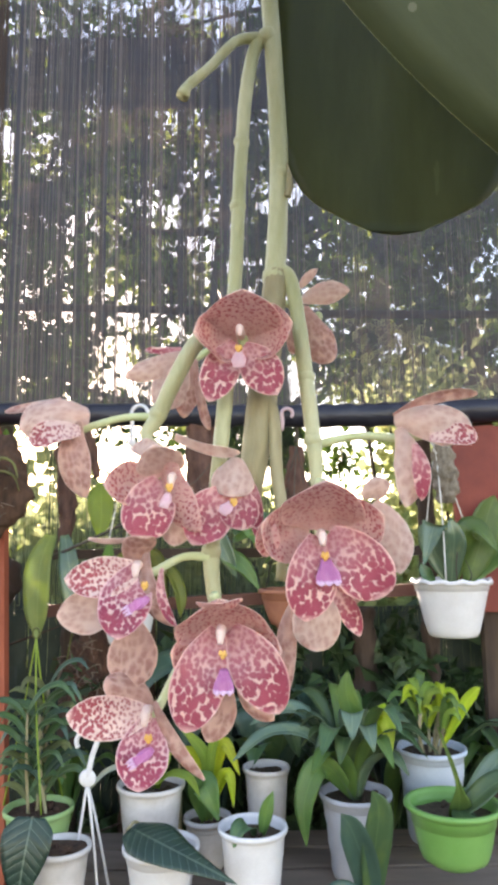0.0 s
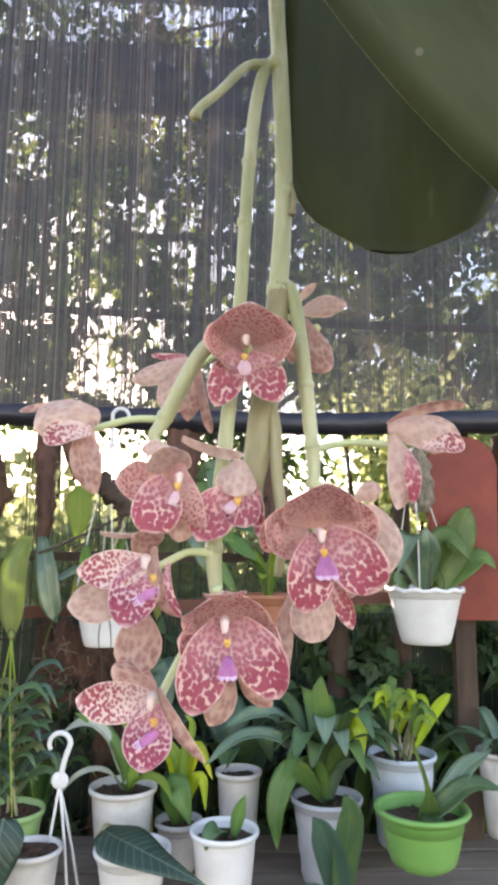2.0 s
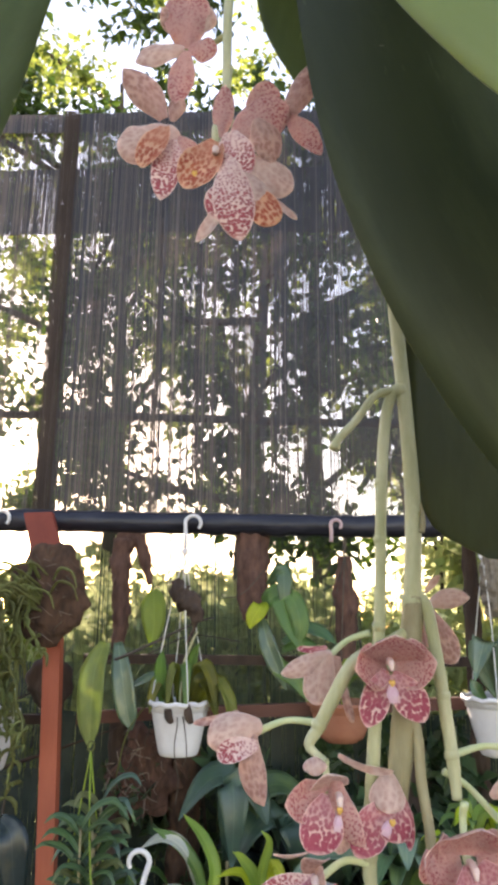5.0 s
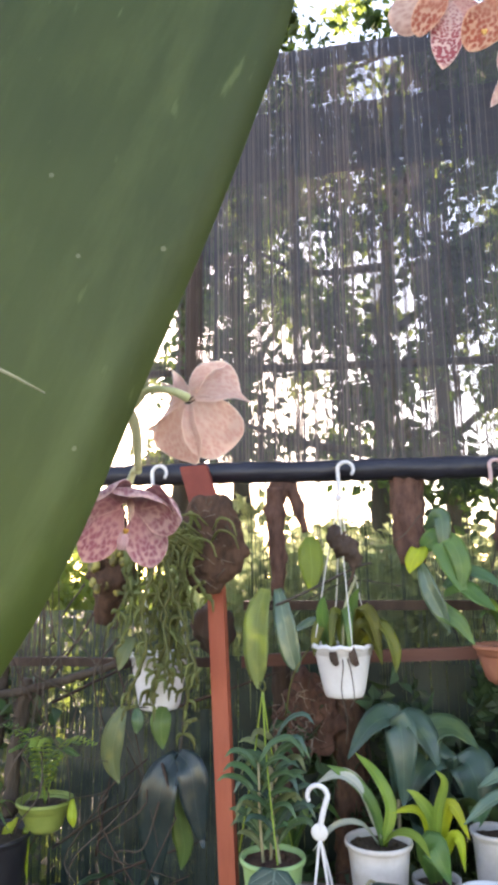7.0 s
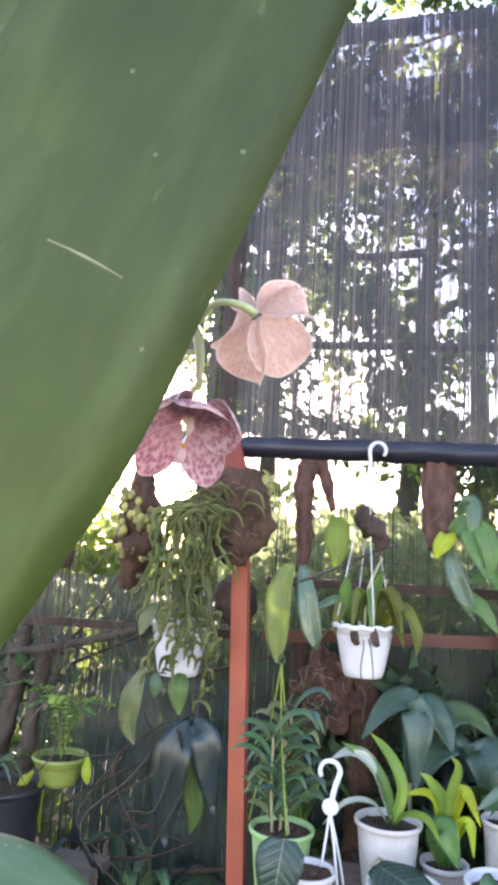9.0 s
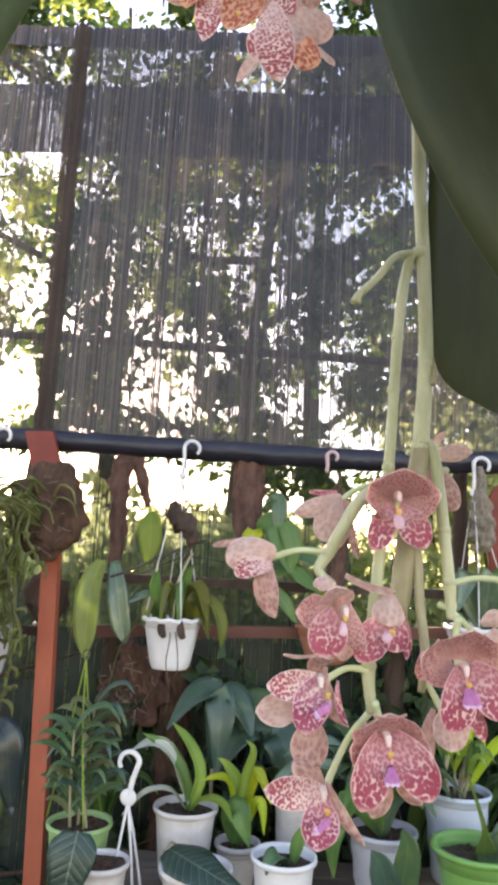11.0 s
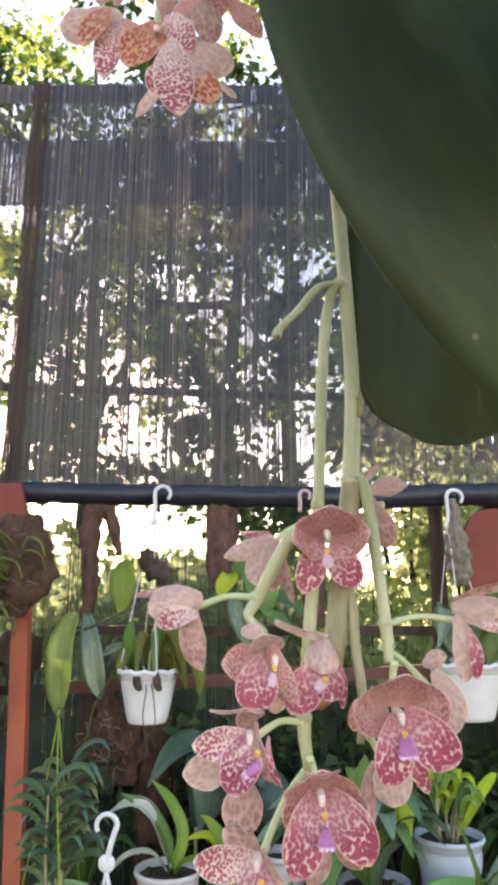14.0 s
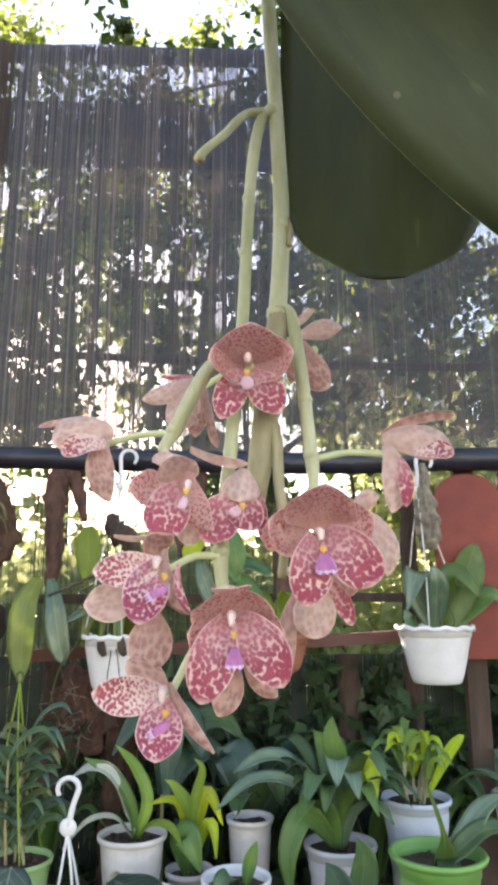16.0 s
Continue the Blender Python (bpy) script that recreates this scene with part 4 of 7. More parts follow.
def roof_beam():
    """The bare pole overhead that the orchid hangs from, and the posts that carry it."""
    bm = bmesh.new()
    tube(bm, [(-1.6, 0.34, 2.62), (0, 0.33, 2.63), (1.8, 0.34, 2.62)], 0.035, 10, 6, 0.1)
    tagged(part("roof_beam", bm, DARK_WOOD), "dark round beam overhead", "beam", kind="structure")
    for x in (-1.5, 1.7):
        bm = bmesh.new()
        tube(bm, [(x, 0.34, -0.05), (x, 0.34, 2.6)], 0.04, 10, 6, 0.1)
        tagged(part("beam_post", bm, DARK_WOOD), "dark round post", "post", kind="structure")


# ---- pots, hangers and their plants ----
def pot(name, at, r, h, mat, label, group="", ribs=0, scallop=0.0, soil=SOIL, taper=0.72, lip=0.004, fill=0.018, hoops=0, belly=0.9):
    """A pot with wall thickness and rolled rim; the origin is under its foot."""
    root = thing(name, at, label, "flower pot", group)
    b = r * taper
    out = [(b * 0.94, 0.0), (b, 0.004)]
    n = 10
    for k in range(1, n):
        z = h * k / n
        bulge = 0.0016 * math.sin(hoops * math.pi * 2 * k / n) if hoops else 0.0
        out.append((b + (r * 0.97 - b) * (k / n) ** belly + bulge, z))
    out += [(r * 0.97, h - 0.013), (r + lip * 0.6, h - 0.012), (r + lip, h - 0.006), (r + lip * 0.7, h), (r - 0.002, h), (r - 0.005, h - 0.010), (r * 0.93, h - fill - 0.01), (b * 0.8, h - fill - 0.012)]
    bm = bmesh.new()
    lathe(bm, out, 40, scallop, 12, ribs)
    part("body", bm, mat, root)
    bm = bmesh.new()
    rnd = random.Random(int(at[0] * 1000) + 7)
    rings = []
    for i in range(7):
        rr = (r * 0.935) * i / 6
        rings.append([bm.verts.new((rr * math.cos(a), rr * math.sin(a), h - fill + 0.005 * noise.noise(Vector((rr * 60 * math.cos(a), rr * 60 * math.sin(a), rnd.random() * 9))))) for a in [2 * math.pi * k / 18 for k in range(18)]] if i else [bm.verts.new((0, 0, h - fill + 0.004))])
    for a, c in zip(rings, rings[1:]):
        for k in range(18):
            bm.faces.new((a[k], c[k], c[(k + 1) % 18], a[(k + 1) % 18]) if len(a) > 1 else (a[0], c[k], c[(k + 1) % 18]))
    for k in range(14):
        a, q = rnd.uniform(0, 6.28), rnd.uniform(0.1, 0.8) * r
        lump(bm, (q * math.cos(a), q * math.sin(a), h - fill + 0.002), (rnd.uniform(0.004, 0.009),) * 3, 0.5, 60, k, 1)
    part("soil", bm, soil, root, "dark crumbly potting mix")
    return root


def leafy(root_name, at, leaves, label, category="plant", stems=(), group=""):
    """A plant: leaves are (points, width, profile, material, face, cup, fold); stems are (points, radii, material).
    Points are relative to its foot."""
    root = thing(root_name, at, label, category, group)
    for pts, rad, mt in stems:
        bm = bmesh.new()
        tube(bm, pts, rad, 7, 6, 0.08)
        part("stem", bm, mt, root)
    for i, (pts, w, prof, mt, face, cup, fold) in enumerate(leaves):
        bm = bmesh.new()
        blade(bm, pts, [w * p for p in prof], face, cup, fold, 0.0016, 5, 6, 0.06, (0, 0.3 * i), i + int(abs(at[0]) * 977))
        part("leaf", bm, mt, root)
    return root


def fan(seed, n, length, width, mats, rise=0.6, spread=1.0, prof=STRAP, droop=0.5, base=0.01, arc=6.28, start=0.0, cup=0.15, fold=0.2):
    """Arching leaves springing from one foot."""
    rnd = random.Random(seed)
    out = []
    for k in range(n):
        a = start + arc * (k + rnd.uniform(-0.25, 0.25)) / n
        L = length * rnd.uniform(0.7, 1.1)
        d = Vector((math.cos(a), math.sin(a), 0))
        up = rise * rnd.uniform(0.75, 1.2)
        s = spread * rnd.uniform(0.75, 1.2)
        p1 = d * base
        p2 = d * (L * 0.28 * s) + Vector((0, 0, L * 0.48 * up))
        p3 = d * (L * 0.62 * s) + Vector((0, 0, L * (0.80 * up - 0.10 * droop)))
        p4 = d * (L * 0.95 * s) + Vector((0, 0, L * (0.85 * up - 0.55 * droop)))
        face = (Vector((0, 0, 1)) - d * 0.3).normalized()
        out.append(([p1, p2, p3, p4], width * rnd.uniform(0.8, 1.15), prof, rnd.choice(mats), face, cup, fold))
    return out


def hook_shape(bm, at, h, r, gap=0.5, turn=0):
    """A plastic crook: shank, knob and open loop."""
    x, y, z = at
    cx, cz = x + r * math.cos(turn), z + h - r
    pts = [(x, y, z), (x + 0.002, y, z + h * 0.4)]
    a0, a1 = math.pi, -0.25 * math.pi
    pts += [(cx + r * math.cos(a) * math.cos(turn), y + r * math.cos(a) * math.sin(turn), cz + r * math.sin(a)) for a in np.linspace(a0, a1, 8)]
    tube(bm, pts, [0.0056, 0.0056, 0.0054, 0.0052, 0.0044], 8, 4)
    return bm


def hanger(parent, top, rim, r, mat, n=3, hook_h=0.095, lab="white plastic crook and cords", spin=0.4, knob=0.012, cord=None):
    """Crook over the pole, a knob and cords down to the pot's rim. Local to the parent."""
    bm = bmesh.new()
    hook_shape(bm, (top[0], top[1], top[2] - hook_h), hook_h, 0.022)
    lathe_at = Vector((top[0], top[1], top[2] - hook_h - 0.006))
    made = bmesh.ops.create_uvsphere(bm, u_segments=12, v_segments=8, radius=knob)
    for v in made["verts"]:
        v.co = Vector((v.co.x, v.co.y * 0.6, v.co.z)) + lathe_at
    part("crook", bm, mat, parent, lab)
    for k in range(n):
        a = spin + 2 * math.pi * k / n
        bm = bmesh.new()
        e = (rim[0] + r * math.cos(a), rim[1] + r * math.sin(a), rim[2])
        m = Vector(lathe_at).lerp(Vector(e), 0.5) + Vector((random.uniform(-0.004, 0.004), 0, 0))
        tube(bm, [lathe_at, m, e], 0.0017, 6, 4)
        part("cord", bm, cord or STRING, parent)


def hanging_pots():
    # the pot under the middle of the pole
    p = pot("hanging_pot", (-0.2475, 1.985, 1.236), 0.083, 0.138, WHITE, "white plastic hanging pot with scalloped rim and cords", "hanging pots", 0, 0.003, taper=0.62)
    hanger(p, (0.004, -0.022, 0.634), (0, 0, 0.134), 0.080, WHITE, n=4)
    for dx in (-0.022, 0.03):
        bm = bmesh.new()
        blade(bm, [(dx, -0.079, 0.135), (dx + 0.004, -0.082, 0.105), (dx + 0.012, -0.076, 0.088)], [0.012, 0.022, 0.02, 0.012], (0, -1, 0), 0, 0, 0.002)
        part("rim_slot", bm, DARK_WOOD, p, "dark root lobe over the rim")
    leafy("potted_orchid", (-0.2475, 1.985, 1.352), [
        ([(0.02, 0, 0), (0.05, -0.02, 0.07), (0.078, -0.03, 0.06), (0.105, -0.035, -0.03)], 0.046, STRAP, LEAF_OLIVE, (0.4, -0.6, 0.5), 0.2, 0.1),
        ([(-0.02, 0, 0), (-0.05, -0.02, 0.07), (-0.066, -0.03, 0.05), (-0.075, -0.035, -0.01)], 0.034, STRAP, LEAF_OLIVE, (-0.2, -1, 0.3), 0.2, 0.1),
        ([(0.0, 0.01, 0), (-0.012, -0.01, 0.10), (-0.022, -0.03, 0.09), (-0.030, -0.04, 0.0)], 0.026, STRAP, LEAF_OLIVE, (0.2, -1, 0.2), 0.2, 0.1),
        ([(0.0, 0.01, 0), (0.012, -0.01, 0.11), (0.020, -0.04, 0.08), (0.022, -0.05, -0.01)], 0.026, STRAP, LEAF_MID, (0.2, -1, 0.2), 0.2, 0.1),
        ([(0.03, 0.0, 0.0), (0.055, -0.02, 0.11), (0.085, -0.04, 0.08), (0.10, -0.045, 0.01)], 0.046, STRAP, LEAF_OLIVE, (0.5, -0.6, 0.5), 0.2, 0.1),
        ([(-0.04, 0.0, 0), (-0.05, -0.03, 0.09), (-0.045, -0.04, 0.15)], 0.034, STRAP, LEAF_MID, (0, -1, 0.3), 0.2, 0.1),
        ([(0.045, 0.0, 0.0), (0.10, -0.02, 0.07), (0.135, -0.03, 0.02), (0.14, -0.03, -0.05)], 0.044, STRAP, LEAF_OLIVE, (0.5, -0.6, 0.5), 0.2, 0.1),
        ([(0.02, 0.02, 0.0), (0.03, 0.01, 0.12), (0.05, 0.0, 0.17)], 0.030, LANCE, LEAF_MID, (0, -1, 0.2), 0.2, 0.1),
    ], "olive-green orchid leaves growing in the hanging pot", stems=[
        ([(0.0, -0.05, 0.0), (0.006, -0.088, -0.03), (0.0, -0.088, -0.09), (0.012, -0.086, -0.16), (0.006, -0.08, -0.22)], [0.002, 0.0015, 0.001], WIRE),
        ([(0.01, -0.05, 0.0), (0.024, -0.088, -0.03), (0.032, -0.088, -0.10), (0.022, -0.086, -0.13)], [0.002, 0.0015, 0.001], WIRE),
        ([(0.0, 0, 0.0), (0.005, 0, 0.1), (0.03, -0.01, 0.17), (0.045, -0.01, 0.20)], [0.004, 0.004, 0.003], STALK),
    ])
    # the pot beside the red board
    p = pot("hanging_pot", (0.614, 1.985, 1.245), 0.103, 0.148, WHITE, "white plastic hanging pot with wavy rim beside a red board", "hanging pots", 0, 0.0035, taper=0.62)
    hanger(p, (-0.031, -0.022, 0.616), (0, 0, 0.142), 0.098, WHITE, spin=0.12)
    leafy("potted_orchid", (0.614, 1.985, 1.375), [
        ([(0, 0, 0), (-0.05, -0.03, 0.10), (-0.05, -0.05, 0.16), (-0.085, -0.06, 0.06)], 0.075, OVATE, LEAF_GREY, (-0.2, -0.8, 0.6), 0.2, 0.15),
        ([(0, 0, 0), (0.03, -0.03, 0.12), (0.06, -0.05, 0.15), (0.11, -0.06, 0.09)], 0.07, OVATE, LEAF_MID, (0.2, -0.8, 0.6), 0.2, 0.15),
        ([(0, 0, 0), (0.0, -0.03, 0.08), (0.0, -0.05, 0.13), (-0.01, -0.05, 0.18)], 0.06, OVATE, LEAF_GREY, (0, -1, 0.3), 0.2, 0.15),
        ([(0.04, 0, 0), (0.08, 0, 0.10), (0.11, 0, 0.19), (0.13, 0, 0.24)], 0.09, OVATE, LEAF_MID, (0.1, -1, 0.3), 0.2, 0.1),
        ([(0.04, 0, 0), (0.10, 0, 0.06), (0.16, 0, 0.10), (0.20, 0, 0.07)], 0.06, OVATE, LEAF_MID, (0.1, -0.8, 0.6), 0.2, 0.1),
        ([(-0.04, 0, 0), (-0.07, -0.02, 0.03), (-0.085, -0.02, 0.06)], 0.04, OVATE, LEAF_DEEP, (-0.1, -0.8, 0.6), 0.2, 0.1),
    ], "grey-green broad orchid leaves in a hanging pot", stems=[([(0.0, -0.06, 0.01), (-0.005, -0.07, 0.05), (0.0, -0.07, 0.09)], [0.002, 0.0015], WIRE), ([(0.02, -0.06, 0.0), (0.03, -0.08, 0.03), (0.02, -0.07, 0.07)], [0.002, 0.001], WIRE)])
    bm = bmesh.new()
    rough_tube(bm, [(0.600, 1.965, 1.835), (0.602, 1.965, 1.78), (0.604, 1.965, 1.70), (0.610, 1.965, 1.64), (0.610, 1.965, 1.595)], [0.010, 0.018, 0.027, 0.031, 0.018], 0.55, 60, 28, 18, 4)
    tagged(part("tree_fern_mount", bm, FERN_ROOT), "grey fibrous tree-fern chunk hanging from the pole", "plant mount")
    # spare hook
    bm = bmesh.new()
    hook_shape(bm, (0.168, 1.985, 1.80), 0.062, 0.015)
    tagged(part("spare_hook", bm, PINK_HOOK), "pinkish plastic hook hanging empty on the pole", "hook")
    # terracotta bowl
    p = pot("hanging_pot", (0.190, 2.03, 1.266), 0.090, 0.104, TERRACOTTA, "terracotta-coloured hanging pot with rounded base", "hanging pots", taper=0.50, belly=0.5)
    hanger(p, (0.02, 0.0, 0.60), (0, 0, 0.1), 0.088, WIRE, lab="thin dark wire loop", knob=0.004, cord=WIRE)
    leafy("potted_plant", (0.190, 2.03, 1.36), fan(31, 7, 0.15, 0.05, [LEAF_MID, LEAF_LIGHT, LEAF_MID], 0.9, 0.6, OVATE, 0.3), "upright olive-green leaves in a terracotta pot")
    # pot behind the trailing plant
    p = pot("hanging_pot", (-0.772, 1.985, 1.192), 0.085, 0.150, WHITE, "white plastic basket pot half hidden by trailing stems", "hanging pots", taper=0.66)
    hanger(p, (-0.022, -0.022, 0.690), (0, 0, 0.146), 0.081, WHITE)


def mounts():
    """Driftwood and husk pieces under the pole, with the plants tied to them."""
    bm = bmesh.new()
    rough_tube(bm, [(-0.055, 2.06, 1.83), (-0.058, 2.06, 1.74), (-0.055, 2.055, 1.65), (-0.05, 2.05, 1.585)], [0.044, 0.046, 0.043, 0.034], 0.3, 40)
    tagged(part("bark_slab", bm, MOUNT_BARK), "dark bark slab hanging below the pole", "plant mount", "plant mounts")
    leafy("mounted_orchid", (-0.03, 2.03, 1.62), [
        ([(0.0, 0, 0), (0.05, -0.02, 0.03), (0.08, -0.03, -0.04), (0.12, -0.03, -0.13)], 0.075, OVATE, LEAF_MID, (0.3, -1, 0.4), 0.15, 0.1),
        ([(0.0, 0, 0.01), (0.00, -0.03, 0.0), (-0.02, -0.04, -0.03), (-0.03, -0.04, -0.06)], 0.05, OVATE, LEAF_YELLOW_LIT, (0, -1, 0.2), 0.1, 0.1),
        ([(0.0, 0, -0.02), (0.02, -0.02, -0.10), (0.05, -0.03, -0.17), (0.07, -0.03, -0.22)], 0.05, LANCE, LEAF_GREY, (-0.3, -1, 0.1), 0.1, 0.2),
        ([(0.02, 0, 0.06), (0.06, -0.01, 0.10), (0.065, -0.02, 0.04), (0.06, -0.02, -0.02)], 0.05, OVATE, LEAF_DEEP, (0.4, -1, 0.3), 0.1, 0.1),
        ([(0.06, 0, -0.12), (0.11, -0.02, -0.10), (0.15, -0.03, -0.13), (0.19, -0.03, -0.16)], 0.055, OVATE, LEAF_MID, (0.1, -0.7, 0.7), 0.1, 0.1),
        ([(0.06, 0, -0.10), (0.12, 0.0, -0.06), (0.17, 0, -0.07), (0.21, 0, -0.10)], 0.05, OVATE, LEAF_DEEP, (0.1, -0.7, 0.7), 0.1, 0.1),
        ([(0.05, 0, 0.04), (0.09, -0.02, 0.02), (0.11, -0.03, -0.05), (0.10, -0.03, -0.11)], 0.055, OVATE, LEAF_MID, (0.1, -1, 0.3), 0.1, 0.1),
        ([(0.02, 0, -0.10), (0.05, -0.02, -0.16), (0.09, -0.03, -0.19), (0.13, -0.03, -0.25)], 0.05, OVATE, LEAF_MID, (0.1, -1, 0.3), 0.1, 0.1),
    ], "broad green orchid leaves tied to a bark slab", stems=[([(0.01, -0.04, 0.1), (-0.06, -0.045, 0.03), (-0.17, -0.05, 0.02)], [0.0014, 0.001], WIRE)])
    bm = bmesh.new()
    rough_tube(bm, [(-0.430, 2.03, 1.81), (-0.436, 2.03, 1.70), (-0.430, 2.03, 1.60), (-0.432, 2.03, 1.50)], [0.028, 0.026, 0.024, 0.016], 0.45, 45, 18, 12, 3)
    rough_tube(bm, [(-0.390, 2.04, 1.82), (-0.372, 2.04, 1.76), (-0.350, 2.04, 1.68)], [0.020, 0.018, 0.008], 0.4, 45, 14, 10, 5)
    lump(bm, (-0.412, 2.04, 1.81), (0.04, 0.022, 0.025), 0.3, 25, 4, 3)
    tagged(part("driftwood", bm, MOUNT_BARK), "forked dark driftwood hanging below the pole", "plant mount", "plant mounts")
    leafy("mounted_orchid", (-0.42, 2.03, 1.60), [
        ([(0.083, 0, 0.065), (0.088, -0.02, 0.03), (0.092, -0.03, -0.03), (0.086, -0.03, -0.092)], 0.072, OVATE, LEAF_LIGHT, (-0.1, -1, 0.1), 0.15, 0.1),
        ([(-0.04, -0.04, -0.08), (-0.057, -0.07, -0.15), (-0.060, -0.078, -0.24), (-0.058, -0.078, -0.345)], 0.074, (0.4, 0.72, 0.9, 1.0, 1.0, 0.95, 0.75, 0.1), LEAF_SAGE, (-0.2, -1, 0.0), 0.2, 0.12),
        ([(-0.009, -0.02, -0.08), (0.010, -0.04, -0.16), (0.026, -0.045, -0.24), (0.045, -0.045, -0.305)], 0.058, (0.4, 0.72, 0.9, 1.0, 1.0, 0.95, 0.75, 0.1), LEAF_GREY, (0.1, -1, 0.0), 0.2, 0.12),
        ([(0.03, -0.02, -0.20), (0.09, -0.04, -0.17), (0.13, -0.04, -0.17)], 0.03, LANCE, LEAF_GREY, (0.1, -0.7, 0.6), 0.2, 0.12),
    ], "long pale green orchid leaves drooping from driftwood", stems=[
        ([(-0.05, -0.03, -0.14), (0.05, -0.04, -0.10), (0.20, -0.05, -0.03), (0.26, -0.05, -0.01)], [0.0042, 0.004, 0.003], WIRE),
        ([(0.08, -0.04, -0.11), (0.2, -0.05, -0.06), (0.34, -0.05, -0.075)], [0.002, 0.0015], WIRE),
        ([(0.13, -0.03, -0.18), (0.04, -0.05, -0.30), (0.01, -0.05, -0.42)], [0.0025, 0.002], WICK)])
    bm = bmesh.new()
    rough_tube(bm, [(-0.268, 1.955, 1.690), (-0.245, 1.955, 1.650), (-0.215, 1.955, 1.620), (-0.200, 1.955, 1.578)], [0.014, 0.026, 0.028, 0.012], 0.7, 60, 16, 10, 2)
    tube(bm, [(-0.205, 1.955, 1.585), (-0.215, 1.96, 1.55), (-0.232, 1.965, 1.52)], [0.006, 0.004, 0.003], 6, 5, 0.3)
    ob = tagged(part("root_clump", bm, DARK_WOOD), "black knotted root clump dangling among the cords", "plant mount", "plant mounts")
    bm = bmesh.new()
    rough_tube(bm, [(0.215, 2.06, 1.765), (0.21, 2.06, 1.68), (0.215, 2.06, 1.60), (0.205, 2.06, 1.47)], [0.017, 0.03, 0.032, 0.024], 0.4, 45, 18, 12, 8)
    tagged(part("bark_slab", bm, MOUNT_BARK), "narrow dark bark stub above a terracotta pot", "plant mount", "plant mounts")
    # slab on the post with trailing stems
    bm = bmesh.new()
    lump(bm, (-0.610, 1.930, 1.650), (0.108, 0.036, 0.134), 0.17, 22, 2, 5)
    slab = tagged(part("husk_slab", bm, HUSK), "brown coconut-husk slab fixed to an orange post", "plant mount", "plant mounts")
    rnd = random.Random(78)
    for k in range(60):
        bm = bmesh.new()
        a = rnd.uniform(0, 6.28)
        p = Vector((-0.612 + 0.085 * math.cos(a) * rnd.uniform(0.3, 1), 1.898, 1.650 + 0.11 * math.sin(a) * rnd.uniform(0.3, 1)))
        q = Vector((rnd.uniform(-0.04, 0.04), -0.006, rnd.uniform(-0.03, 0.03)))
        tube(bm, [p, p + q * 0.5 + Vector((0, -0.004, 0)), p + q + Vector((0, 0.006, 0))], [0.0012, 0.0010, 0.0006], 4, 4)
        part("root", bm, rnd.choice([WIRE, HUSK, GREY_WOOD]), slab)
    root = thing("trailing_cactus", (-0.70, 1.87, 1.68), "mass of thin jointed olive-green stems trailing off a husk slab", "plant")
    rnd = random.Random(77)
    for k in range(26):
        bm = bmesh.new()
        x = -0.125 + 0.195 * (k + rnd.uniform(-0.5, 0.5)) / 26
        y, z = rnd.uniform(-0.04, 0.03), rnd.uniform(-0.05, 0.045)
        low = -0.16 - 0.16 * rnd.random() if x < -0.062 or x > 0.035 else -0.30 - 0.24 * rnd.random()
        pts = [Vector((0.06 + rnd.uniform(-0.04, 0.03), 0.02, z - 0.03)), Vector((x * 0.5 + 0.03, y * 0.5 - 0.015, z + rnd.uniform(0.0, 0.02)))]
        p, drift = Vector((x, y, z - 0.01)), rnd.uniform(-0.006, 0.004)
        while p.z > low:
            pts.append(p.copy())
            p = p + Vector((drift + rnd.uniform(-0.020, 0.020), rnd.uniform(-0.008, 0.008), -0.038 * rnd.uniform(0.6, 1.25)))
        pts.append(p.copy())
        thick = rnd.uniform(0.8, 1.25)
        tube(bm, pts, [thick * (0.0030 + 0.0026 * (i % 2)) for i in range(len(pts) * 2)] + [0.0020], 7, 5, 0.45)
        # joints hang like fingers, in tufts towards the end
        for i in range(2, len(pts)):
            for _ in range(1 if i < len(pts) - 2 else 3):
                if rnd.random() < 0.7:
                    d = Vector((rnd.uniform(-0.034, 0.034), rnd.uniform(-0.018, 0.006), -rnd.uniform(-0.008, 0.050)))
                    tube(bm, [pts[i], pts[i] + d * 0.45 + Vector((d.x * 0.4, 0, 0.006)), pts[i] + d], [0.0022, 0.0052, 0.0044, 0.0016], 6, 4, 0.25)
        # short scales along the ribs
        for i in range(1, len(pts) - 1):
            for _ in range(5):
                q = pts[i].lerp(pts[i + 1], rnd.random())
                e = Vector((rnd.uniform(-1, 1), rnd.uniform(-0.8, 0.2), rnd.uniform(-0.9, 0.5))).normalized() * rnd.uniform(0.006, 0.013)
                tube(bm, [q, q + e], [0.0017, 0.0003], 4, 1)
        part("stem", bm, WICK, root)
    for k in range(7):
        bm = bmesh.new()
        z, x = rnd.uniform(-0.03, 0.055), rnd.uniform(0.03, 0.12)
        reach = rnd.uniform(0.05, 0.09) * (1 if k % 3 else -1)
        pts = [(x, 0.006, z - 0.03), (x - reach * 0.4, -0.012, z), (x - reach, -0.022, z - 0.012), (x - reach * 1.25, -0.024, z - 0.05)]
        tube(bm, pts, [0.0024, 0.0036, 0.0028, 0.0016], 7, 6, 0.4)
        part("stem", bm, WICK, root)
